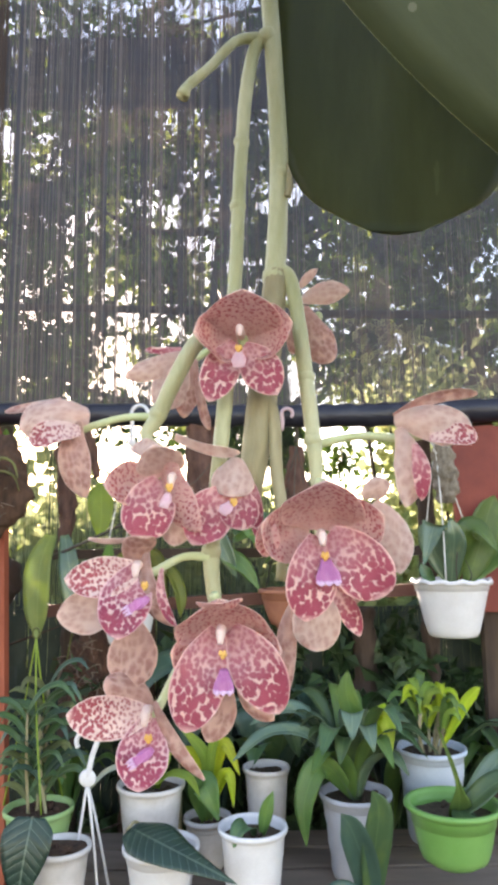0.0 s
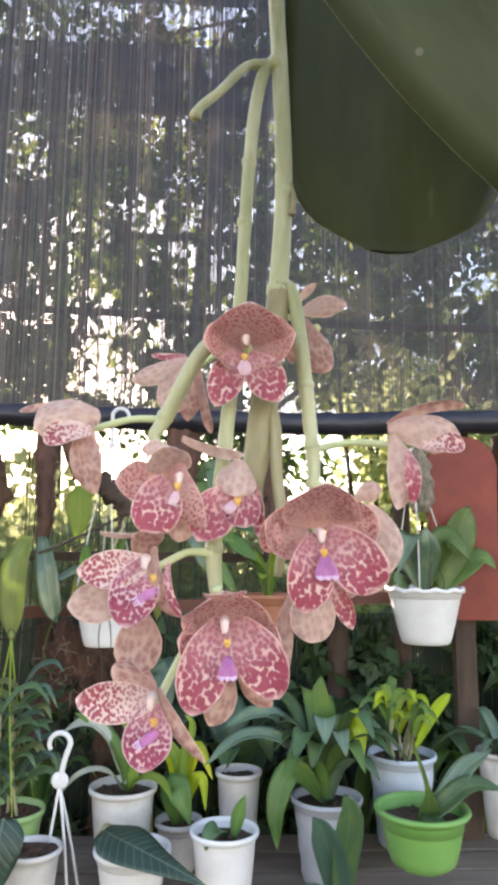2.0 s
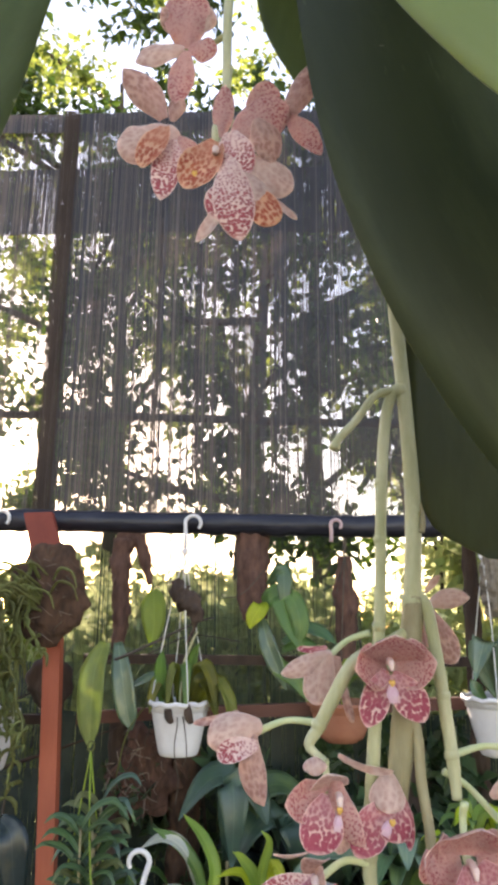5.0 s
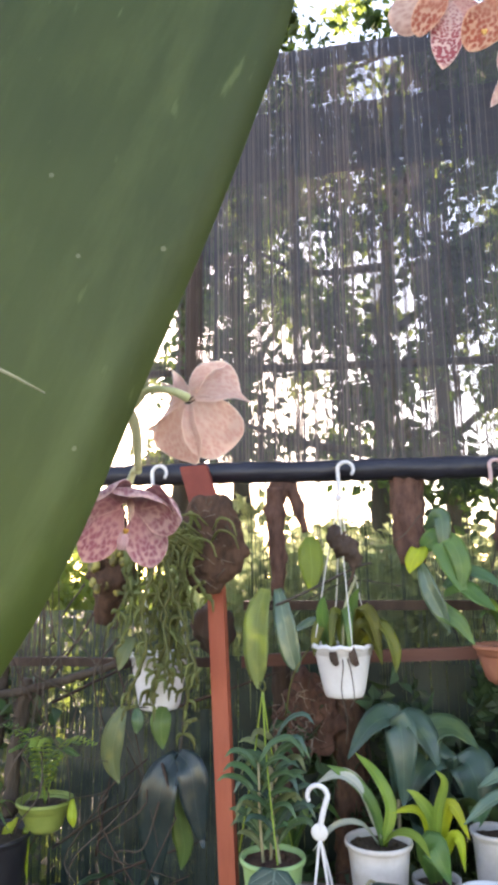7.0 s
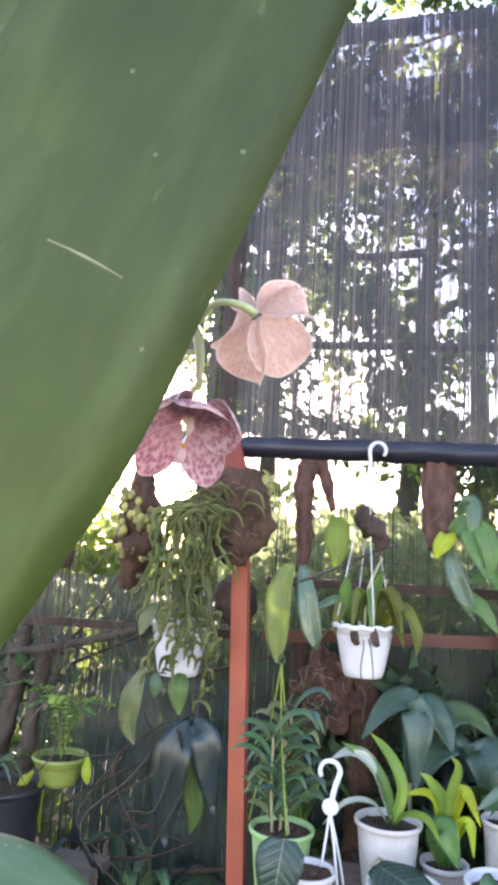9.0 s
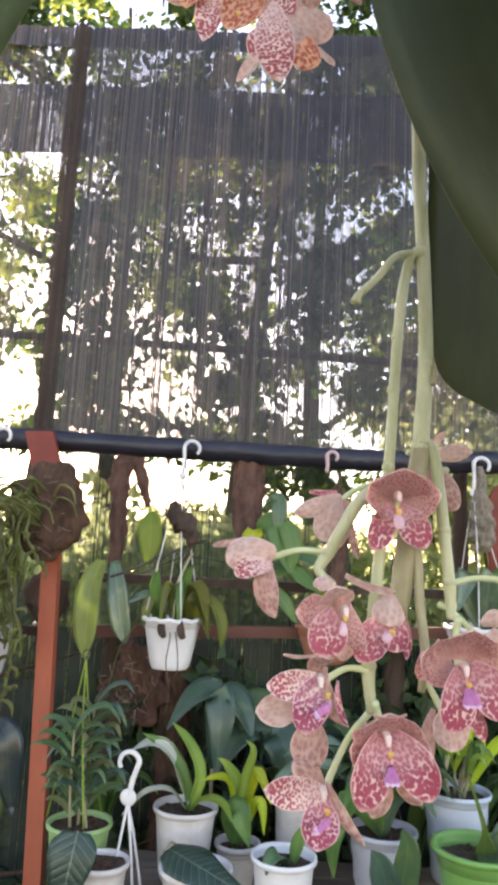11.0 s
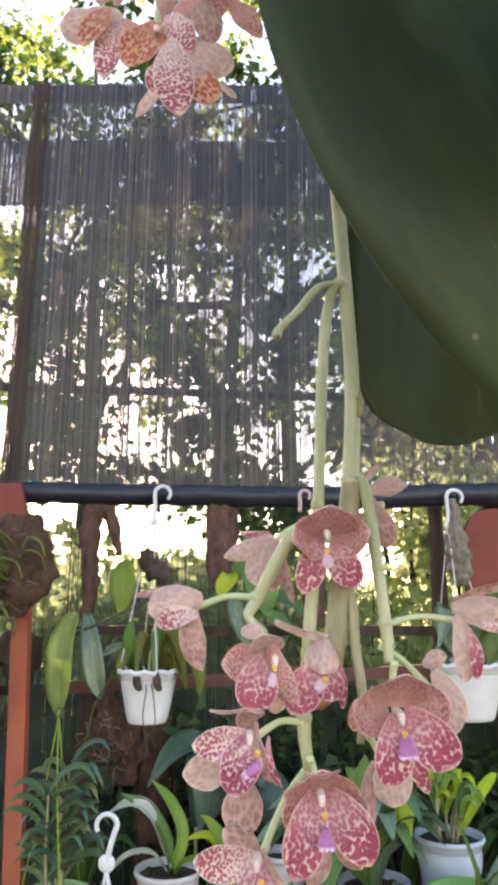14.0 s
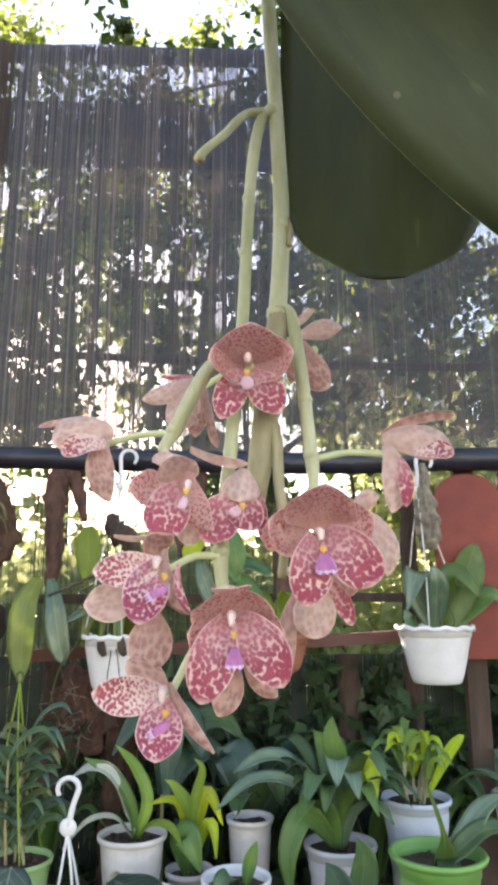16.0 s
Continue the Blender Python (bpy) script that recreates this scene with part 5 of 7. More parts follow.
    leafy("hanging_leaf_plant", (-0.86, 1.93, 1.37), [
        ([(0.030, 0, 0.02), (0.014, -0.02, -0.015), (-0.006, -0.02, -0.068)], 0.056, OVATE, LEAF_OLIVE_GREY, (-0.3, -1, 0.2), 0.2, 0.1),
        ([(0.006, 0, -0.165), (-0.010, -0.02, -0.23), (-0.018, -0.02, -0.30), (0.002, -0.02, -0.36)], 0.070, OVATE, LEAF_OLIVE_GREY, (-0.2, -1, 0.1), 0.2, 0.1),
        ([(0.12, 0, -0.165), (0.12, -0.02, -0.20), (0.125, -0.02, -0.27)], 0.058, OVATE, LEAF_MID, (0.1, -1, 0.1), 0.2, 0.1),
        ([(0.04, 0, -0.17), (0.05, -0.01, -0.20), (0.045, -0.01, -0.235)], 0.036, OVATE, LEAF_DEEP, (0.1, -1, 0.1), 0.2, 0.1),
    ], "grey-green fleshy leaves hanging below a pot", stems=[([(0.06, 0, 0.02), (0.03, 0, -0.06), (0.0, 0, -0.16), (0.12, 0, -0.165)], [0.002, 0.002], WIRE)])
    leafy("broad_leaf_plant", (-0.12, 2.10, 0.95), [
        ([(0, 0, 0), (0.0, -0.02, 0.20), (-0.06, -0.04, 0.20), (-0.13, -0.05, 0.11)], 0.085, OVATE, LEAF_TEAL, (-0.2, -0.6, 0.8), 0.15, 0.15),
        ([(0, 0, 0), (0.01, -0.03, 0.20), (0.02, -0.06, 0.14), (0.015, -0.07, 0.0)], 0.085, OVATE, LEAF_TEAL, (0, -1, 0.2), 0.15, 0.15),
        ([(0, 0, 0), (0.03, -0.02, 0.20), (0.08, -0.04, 0.17), (0.11, -0.05, 0.10)], 0.085, OVATE, LEAF_TEAL, (0.2, -0.6, 0.8), 0.15, 0.15),
        ([(0, 0, 0), (0.08, 0.0, 0.16), (0.15, 0.0, 0.19), (0.22, -0.01, 0.14)], 0.085, OVATE, LEAF_DEEP, (0.2, -0.6, 0.8), 0.15, 0.15),
    ], "broad grey-green leaves arching in the shade behind the bench", stems=[([(0, 0, -0.25), (0, 0.0, -0.1), (0, 0, 0)], [0.006, 0.005], STALK_OLD)])
    bm = bmesh.new()
    lump(bm, (-0.662, 2.15, 1.400), (0.060, 0.040, 0.078), 0.38, 16, 9, 4)
    tube(bm, [(-0.655, 2.15, 1.46), (-0.650, 2.16, 1.60), (-0.645, 2.20, 1.90)], 0.0018, 5, 4)
    tagged(part("hanging_sack", bm, DARK_WOOD), "dark fibrous sack hanging on a wire behind the post", "sack")
    # dark and spotted mounts further along
    bm = bmesh.new()
    rough_tube(bm, [(-0.925, 2.0, 1.80), (-0.930, 2.0, 1.68), (-0.930, 2.0, 1.55), (-0.955, 2.0, 1.42)], [0.022, 0.048, 0.060, 0.020], 0.5, 34, 20, 14, 6)
    mount = tagged(part("husk_mount", bm, HUSK), "dark husk mount crowded with yellow-green bulbs", "plant mount", "plant mounts")
    for k in range(30):
        bm = bmesh.new()
        a, z = rnd.uniform(3.4, 6.0), rnd.uniform(1.50, 1.72)
        w = 0.036 + 0.022 * math.sin(max(0.0, (1.78 - z) / 0.33) * 3.0)
        lump(bm, (-0.932 + w * math.cos(a), 2.0 + w * math.sin(a) - 0.004, z), (0.012, 0.012, 0.016), 0.2, 60, k, 2)
        part("bulb", bm, SPOTTED, mount)
    bm = bmesh.new()
    rough_tube(bm, [(-1.175, 2.0, 1.655), (-1.165, 2.0, 1.60), (-1.17, 2.0, 1.54), (-1.165, 2.0, 1.47)], [0.018, 0.036, 0.036, 0.018], 0.6, 50, 16, 10, 2)
    tube(bm, [(-1.17, 2.0, 1.62), (-1.17, 2.02, 1.86)], 0.002, 5, 3)
    clump = tagged(part("root_clump", bm, DARK_WOOD), "black fibrous clump with long hanging roots", "plant mount", "plant mounts")
    for k in range(16):
        bm = bmesh.new()
        x = -1.17 + rnd.uniform(-0.05, 0.06)
        tube(bm, [(x * 0.5 - 0.585, 2.0, 1.50), (x, 1.99, 1.36), (x + rnd.uniform(-0.02, 0.02), 1.99, rnd.uniform(1.0, 1.25))], [0.002, 0.0015, 0.001], 4, 4, 0.2)
        part("root", bm, DARK_WOOD, clump)


def spotted_mat():
    m = Mat("spotted_bulb", 0.6)
    v = m.t.nodes.new("ShaderNodeTexVoronoi")
    v.inputs["Scale"].default_value = 38
    m.link(m.coords(), v.inputs["Vector"])
    m.color(m.ramp(v.outputs["Distance"], [(0.35, (0.34, 0.30, 0.08)), (0.7, (0.12, 0.10, 0.03))]))
    m.bump(m.noise(120), 0.6, 0.003)
    return m.m


SPOTTED = spotted_mat()


def veined_mat():
    """A dark leaf with pale veins branching off its midrib."""
    m = Mat("veined_dark_leaf", 0.35, 0, 0.5)
    uv = m.node("UVMap")
    sep = m.node("SeparateXYZ")
    m.link(uv.outputs[0], sep.inputs[0])
    ab = m.maths("ABSOLUTE", sep.outputs[0])
    mid = m.maths("LESS_THAN", ab, 0.0016)
    wv = m.maths("ABSOLUTE", m.maths("SINE", m.maths("MULTIPLY", m.maths("SUBTRACT", sep.outputs[1], m.maths("MULTIPLY", ab, 0.7)), 165.0)))
    vein = m.maths("MAXIMUM", mid, m.maths("LESS_THAN", wv, 0.10))
    base = m.ramp(m.noise(30), [(0.3, (0.012, 0.034, 0.026)), (0.7, (0.026, 0.058, 0.042))])
    m.color(m.mix(m.maths("MULTIPLY", vein, 0.36), base, (0.28, 0.38, 0.27)))
    m.bump(wv, 0.35, 0.002)
    m.lets_light((0.06, 0.16, 0.04), 0.15)
    return m.m


VEINED = veined_mat()


def bench_pots():
    Z = 0.722
    g = "pots on the bench"
    # white pot with arching orchid leaves
    pot("flower_pot", (-0.168, 1.86, Z + 0.04), 0.078, 0.166, WHITE_DIRTY, "white plastic pot standing on a low block", g, taper=0.74)
    leafy("potted_orchid", (-0.168, 1.86, 0.915), [
        ([(0.01, 0, 0), (-0.01, -0.02, 0.09), (-0.055, -0.03, 0.15), (-0.115, -0.035, 0.185)], 0.036, STRAP, LEAF_MID, (0.5, -0.6, 0.6), 0.1, 0.25),
        ([(0.0, 0, 0), (-0.04, -0.02, 0.05), (-0.10, -0.03, 0.045), (-0.155, -0.035, -0.01)], 0.026, STRAP, LEAF_GLARE, (-0.2, -0.3, 1), 0.1, 0.2),
        ([(0.01, 0, 0.02), (-0.035, -0.03, 0.13), (-0.085, -0.04, 0.165), (-0.14, -0.045, 0.145)], 0.044, STRAP, LEAF_GLARE, (-0.2, -0.4, 1), 0.1, 0.2),
        ([(0.01, 0, 0), (0.03, 0.01, 0.08), (0.0, 0.02, 0.15), (-0.05, 0.03, 0.20)], 0.034, STRAP, LEAF_LIGHT, (0.4, -0.6, 0.6), 0.1, 0.25),
        ([(0.01, 0, 0), (0.05, -0.02, 0.035), (0.09, -0.03, 0.03), (0.12, -0.035, -0.01)], 0.03, STRAP, LEAF_LIGHT, (0.2, -0.4, 1), 0.1, 0.2),
    ], "strap-leaved orchid in a white pot, two leaves painted pale with glare")
    # yellow-green seedling in a narrow pot
    pot("flower_pot", (-0.035, 1.90, Z), 0.055, 0.115, WHITE_DIRTY, "small dirty white pot behind the front row", g)
    leafy("potted_plant", (-0.035, 1.90, 0.82), [
        ([(0, 0, 0), (-0.01, -0.01, 0.12), (-0.04, -0.02, 0.17), (-0.10, -0.03, 0.165)], 0.034, OVATE, LEAF_YELLOW_LIT, (0, -0.6, 1), 0.15, 0.2),
        ([(0, 0, 0), (0.0, -0.01, 0.14), (-0.035, -0.02, 0.20), (-0.06, -0.03, 0.22)], 0.030, LANCE, LEAF_LIGHT, (0, -1, 0.5), 0.15, 0.2),
        ([(0, 0, 0), (0.02, -0.01, 0.14), (0.045, -0.03, 0.19), (0.08, -0.04, 0.12)], 0.036, OVATE, LEAF_YELLOW_LIT, (0.2, -1, 0.5), 0.15, 0.2),
        ([(0, 0, 0), (0.03, -0.02, 0.10), (0.055, -0.04, 0.12), (0.065, -0.045, 0.05)], 0.030, OVATE, LEAF_YELLOW_LIT, (0.3, -1, 0.3), 0.15, 0.2),
        ([(0, 0, 0), (-0.01, -0.03, 0.08), (0.0, -0.06, 0.10), (0.03, -0.07, 0.03)], 0.07, OVATE, LEAF_MID, (0, -1, 0.5), 0.15, 0.2),
        ([(0, 0, 0), (0.01, -0.02, 0.16), (0.03, -0.03, 0.24), (0.01, -0.04, 0.27)], 0.024, LANCE, LEAF_LIGHT, (0, -1, 0.3), 0.15, 0.2),
    ], "young plant with bright yellow-green leaves")
    # front white pot under a dark leaf
    pot("flower_pot", (-0.124, 1.70, Z), 0.080, 0.130, WHITE, "white plastic pot with a dark leaf lying across", g, taper=0.7)
    root = thing("velvet_leaf_plant", (-0.124, 1.70, 0.835), "dark green pale-veined arrow-shaped leaf on a stalk", "plant")
    bm = bmesh.new()
    blade(bm, [(-0.06, -0.03, 0.060), (0.01, -0.09, 0.052), (0.08, -0.11, 0.026), (0.165, -0.10, -0.022)], [0.100 * q for q in HEART], (0.05, -0.45, 0.9), -0.2, 0.1, 0.0018, 8, 8, 0.05, (0, 0), 3)
    part("leaf", bm, VEINED, root)
    bm = bmesh.new()
    tube(bm, [(0, 0, -0.01), (-0.05, 0.0, 0.06), (-0.07, -0.03, 0.055)], 0.0035, 7, 5)
    part("stem", bm, STALK_OLD, root)
    # front white pot with bare mix
    pot("flower_pot", (0.074, 1.70, Z), 0.072, 0.165, WHITE, "white plastic pot filled with dark bark mix", g, taper=0.75, fill=0.022)
    leafy("potted_plant", (0.074, 1.70, 0.865), [
        ([(0.0, 0, 0), (-0.01, -0.03, 0.03), (-0.03, -0.05, 0.03), (-0.04, -0.06, 0.0)], 0.04, OVATE, LEAF_DEEP, (0, -0.5, 1), 0.15, 0.2),
        ([(0.02, 0, 0), (0.03, 0.0, 0.05), (0.045, 0.0, 0.09)], 0.03, OVATE, LEAF_MID, (0, -1, 0.3), 0.15, 0.2),
    ], "small dark seedling in a white pot")
    pot("flower_pot", (0.112, 1.955, Z), 0.056, 0.212, WHITE_DIRTY, "pale dirty white pot at the back of the bench", g)
    # tall translucent pot with large leaves
    pot("flower_pot", (0.320, 1.84, Z), 0.082, 0.186, CLOUDY, "tall cloudy white plastic pot with many glossy leaves", g, taper=0.70, hoops=3)
    lv = fan(51, 26, 0.26, 0.060, [LEAF_GREY, LEAF_MID, LEAF_DEEP, LEAF_GREY, LEAF_DEEP], 0.95, 0.70, OVATE, 0.50)
    lv += [([(0, 0, 0), (0.02, -0.02, 0.12), (0.062, -0.05, 0.20), (0.075, -0.07, 0.12)], 0.062, OVATE, LEAF_YELLOW_LIT, (0.1, -1, 0.3), 0.15, 0.15),
           ([(0, 0, 0), (-0.08, -0.04, 0.09), (-0.125, -0.06, 0.02), (-0.125, -0.07, -0.075)], 0.056, OVATE, LEAF_MID, (-0.4, -0.9, 0.3), 0.15, 0.15),
           ([(0, 0, 0), (0.0, -0.02, 0.16), (-0.02, -0.03, 0.25), (-0.015, -0.03, 0.30)], 0.050, OVATE, LEAF_MID, (0, -1, 0.3), 0.15, 0.15),
           ([(0, 0, 0), (-0.10, -0.02, 0.14), (-0.20, -0.03, 0.16), (-0.29, -0.04, 0.10)], 0.05, STRAP, LEAF_GREY, (0, -0.4, 1), 0.15, 0.2),
           ([(0, 0, 0), (-0.10, 0.02, 0.17), (-0.17, 0.02, 0.20), (-0.25, 0.0, 0.17)], 0.055, STRAP, LEAF_GREY, (0, -0.4, 1), 0.15, 0.2)]
    leafy("potted_plant", (0.320, 1.84, 0.89), lv, "bushy plant with broad glossy green leaves")
    # dark foreground plant in front of it
    leafy("potted_plant", (0.315, 1.63, Z), [
        ([(0, 0, 0), (-0.01, -0.01, 0.10), (-0.04, -0.03, 0.19), (-0.062, -0.04, 0.225)], 0.062, OVATE, LEAF_TEAL, (-0.2, -1, 0.3), 0.15, 0.2),
        ([(0, 0, 0), (0.005, -0.01, 0.12), (0.018, -0.02, 0.22), (0.004, -0.03, 0.265)], 0.060, OVATE, LEAF_DEEP, (0.1, -1, 0.1), 0.15, 0.2),
        ([(0, 0, 0), (-0.04, -0.03, 0.06), (-0.08, -0.04, 0.07), (-0.11, -0.05, 0.03)], 0.05, OVATE, LEAF_TEAL, (-0.1, -0.8, 0.6), 0.15, 0.2),
        ([(0, 0, 0), (0.03, -0.02, 0.03), (0.06, -0.03, 0.04), (0.08, -0.04, 0.02)], 0.04, OVATE, LEAF_MID, (0.1, -0.8, 0.6), 0.15, 0.2),
    ], "dark grey-green leaves standing before a tall pot")
    # bluish pot with bamboo-like plant
    pot("flower_pot", (0.530, 1.95, Z + 0.035), 0.086, 0.220, BLUEWHITE, "bluish white ribbed pot of reedy stems", g, taper=0.70, hoops=3)
    rnd = random.Random(9)
    st, lv = [], []
    for k in range(11):
        a = rnd.uniform(0, 6.28)
        d = Vector((math.cos(a), math.sin(a) * 0.6, 0))
        h = rnd.uniform(0.06, 0.13)
        e = d * (0.02 + 0.06 * rnd.random()) + Vector((0, 0, h))
        st.append(([d * 0.02, d * 0.03 + Vector((0, 0, h * 0.5)), e], [0.004, 0.0045, 0.003], STALK_OLD))
        for q in range(2):
            b = rnd.uniform(0, 6.28)
            o = Vector((math.cos(b) * 0.8, math.sin(b) * 0.5, 0))
            L = rnd.uniform(0.06, 0.13)
            lv.append(([e * 0.85, e + o * L * 0.3 + Vector((0, 0, L * 0.5)), e + o * L * 0.7 + Vector((0, 0, L * 0.6)), e + o * L + Vector((0, 0, L * 0.35))], 0.024, LANCE, rnd.choice([LEAF_LIGHT, LEAF_MID, LEAF_YELLOW_LIT]), (0, -0.6, 1), 0.1, 0.2))
    lv += [([(-0.02, 0, 0.02), (-0.07, -0.02, 0.09), (-0.13, -0.03, 0.10), (-0.17, -0.03, 0.12)], 0.03, LANCE, LEAF_GREY, (0, -0.5, 1), 0.1, 0.2),
           ([(0.03, 0, 0.02), (0.08, -0.02, 0.12), (0.11, -0.03, 0.16), (0.125, -0.03, 0.17)], 0.03, LANCE, LEAF_YELLOW_LIT, (0.2, -1, 0.5), 0.1, 0.2)]
    leafy("potted_plant", (0.530, 1.95, 0.955), lv, "reedy plant with narrow yellow-green leaves", stems=st)
    # bright green bowl
    pot("flower_pot", (0.510, 1.70, Z + 0.084), 0.096, 0.124, GREEN_PLASTIC, "bright green plastic bowl with thick rolled rim", g, taper=0.56, belly=0.4, lip=0.010, fill=0.03)
    leafy("potted_orchid", (0.520, 1.70, 0.895), [
        ([(0, 0, 0), (0.0, -0.02, 0.05), (-0.01, -0.035, 0.10), (-0.045, -0.04, 0.20)], 0.05, (0.8, 1.0, 0.9, 0.45, 0.25, 0.2, 0.16, 0.05), LEAF_MID, (0, -1, 0.1), 0.2, 0.2),
        ([(0, 0, 0), (0.03, -0.02, 0.04), (0.09, -0.03, 0.085), (0.16, -0.04, 0.08)], 0.05, STRAP, LEAF_DEEP, (0, -0.6, 1), 0.2, 0.2),
        ([(0, 0, 0), (0.04, -0.01, 0.05), (0.09, 0.0, 0.11), (0.15, 0.0, 0.15)], 0.05, STRAP, LEAF_GREY, (0, -0.6, 1), 0.2, 0.2),
        ([(0, 0, 0.02), (0.0, -0.05, 0.01), (0.005, -0.07, -0.03)], 0.05, OVATE, LEAF_DEEP, (0, -1, 0.2), 0.2, 0.2),
    ], "thick dark orchid leaves growing in a green pot")
    # pot at the far end
    pot("flower_pot", (0.79, 1.93, Z + 0.06), 0.065, 0.205, WHITE_DIRTY, "slim white pot near the end of the bench", g)
    leafy("potted_plant", (0.79, 1.93, 0.965), fan(61, 8, 0.20, 0.035, [LEAF_MID, LEAF_GREY, LEAF_DEEP], 0.6, 1.0, LANCE, 0.5), "loose grey-green leaves in a slim pot")
    # low pots at the end with the green rim
    pot("flower_pot", (-0.418, 1.80, Z + 0.01), 0.076, 0.165, PALE_GREEN, "pale green plastic pot beside an orange post", g, soil=HUSK, fill=0.012)
    st, lv = [], []
    for k in range(4):
        foot = Vector((0.014 * k - 0.02, rnd.uniform(-0.02, 0.02), -0.02))
        top = foot + Vector((rnd.uniform(-0.05, 0.05), rnd.uniform(-0.03, 0.03), rnd.uniform(0.20, 0.31)))
        st.append(([foot, foot.lerp(top, 0.5) + Vector((rnd.uniform(-0.01, 0.01), 0, 0)), top], [0.004, 0.0035, 0.003], STALK_OLD))
        # leaves in two ranks up the cane
        for q in range(12):
            b = foot.lerp(top, 0.2 + 0.8 * q / 11)
            side = (1 if q % 2 else -1) * rnd.uniform(0.7, 1.1)
            d = Vector((side, rnd.uniform(-0.6, 0.3), 0)).normalized()
            L = rnd.uniform(0.06, 0.11)
            lv.append(([b, b + d * L * 0.35 + Vector((0, 0, L * 0.45)), b + d * L * 0.75 + Vector((0, 0, L * 0.60)), b + d * L + Vector((0, 0, L * rnd.uniform(0.2, 0.6)))], rnd.uniform(0.018, 0.026), LANCE, rnd.choice([LEAF_DEEP, LEAF_DEEP, LEAF_TEAL, LEAF_OLIVE_GREY]), (0, -0.6, 1), 0.12, 0.2))
    leafy("cane_plant", (-0.418, 1.80, 0.88), lv, "leafy canes with narrow arching green leaves", stems=st)
    # green cords of a hanger above it
    root = thing("green_hanger", (-0.440, 1.80, 1.275), "pale green plastic hanger cords gathered at a ring", "hanger")
    bm = bmesh.new()
    tube(bm, [(0.003 + 0.008 * math.cos(a), 0, 0.01 + 0.012 * math.sin(a)) for a in np.linspace(0, 6.2, 10)], 0.0025, 6, 2)
    part("ring", bm, WICK, root)
    for e in ((-0.060, 0.0, -0.375), (0.045, -0.062, -0.375), (0.062, 0.055, -0.375)):
        bm = bmesh.new()
        tube(bm, [(0.003, 0, 0), (e[0] * 0.35, e[1] * 0.4, -0.16), e], 0.0022, 6, 5)
        part("cord", bm, LEAF_LIGHT, root)
    pot("flower_pot", (-0.338, 1.69, Z), 0.062, 0.135, WHITE_DIRTY, "small white pot of husk chips", g, soil=HUSK, fill=0.01)
    root = thing("velvet_leaf_plant", (-0.39, 1.63, Z), "dark heart-shaped leaf with pale veins", "plant")
    bm = bmesh.new()
    blade(bm, [(0.010, -0.01, 0.215), (0.005, -0.03, 0.165), (-0.003, -0.035, 0.105), (-0.008, -0.03, 0.045)], [0.105 * q for q in HEART], (0, -1, 0.25), 0.1, 0.1, 0.0018, 8, 8, 0.05, (0, 0), 8)
    part("leaf", bm, VEINED, root)
    bm = bmesh.new()
    tube(bm, [(0, 0.02, 0), (0.0, 0.02, 0.14), (0.010, -0.01, 0.215)], 0.003, 6, 4)
    part("stem", bm, STALK_OLD, root)
    # the white crook that stands up among the pots
    root = thing("pot_hanger", (-0.300, 1.75, Z), "white plastic pot hanger with flat knob and three cords", "hanger")
    bm = bmesh.new()
    pts = [(0.004, 0, 0.253), (0.012, 0, 0.293), (0.022, 0, 0.323)] + [(0.000 + 0.0235 * math.cos(a), 0, 0.328 + 0.0235 * math.sin(a)) for a in np.linspace(0.1, 3.7, 8)]
    tube(bm, pts, [0.007, 0.0065, 0.006, 0.0055, 0.005], 8, 4)
    made = bmesh.ops.create_uvsphere(bm, u_segments=16, v_segments=10, radius=0.0195)
    for v in made["verts"]:
        v.co = Vector((v.co.x, v.co.y * 0.35, v.co.z)) + Vector((0.003, 0, 0.250))
    part("crook", bm, WHITE, root)
    for e in ((-0.028, -0.02, 0.0), (0.040, -0.03, 0.0), (0.052, 0.03, 0.0)):
        bm = bmesh.new()
        tube(bm, [(0.003, 0, 0.240), (0.003 + e[0] * 0.4, e[1] * 0.4, 0.15), e], 0.0032, 7, 5)
        part("cord", bm, WHITE, root)
    # foliage in the dark behind the bench
    for i, (x, y, n, L, w, mats) in enumerate((
        (-0.02, 2.16, 7, 0.36, 0.085, [LEAF_TEAL, LEAF_BLUE]), (0.13, 2.12, 10, 0.36, 0.09, [LEAF_TEAL, LEAF_DEEP, LEAF_TEAL]),
        (0.30, 2.16, 10, 0.40, 0.085, [LEAF_TEAL, LEAF_DEEP]), (0.46, 2.12, 10, 0.38, 0.08, [LEAF_DEEP, LEAF_MID, LEAF_BLUE]), (0.64, 2.16, 10, 0.38, 0.07, [LEAF_DEEP, LEAF_MID]),
        (0.80, 2.12, 10, 0.40, 0.06, [LEAF_MID, LEAF_DEEP]), (0.98, 2.14, 10, 0.38, 0.06, [LEAF_MID, LEAF_DEEP]), (-0.44, 2.14, 10, 0.28, 0.045, [LEAF_MID, LEAF_DEEP]))):
        leafy("shade_plant", (x, y, 0.724), fan(90 + i, n, L, w, mats, 0.95, 0.55, OVATE, 0.45), "dark broad leaves of a shade plant at the bench's back", group="shade plants")
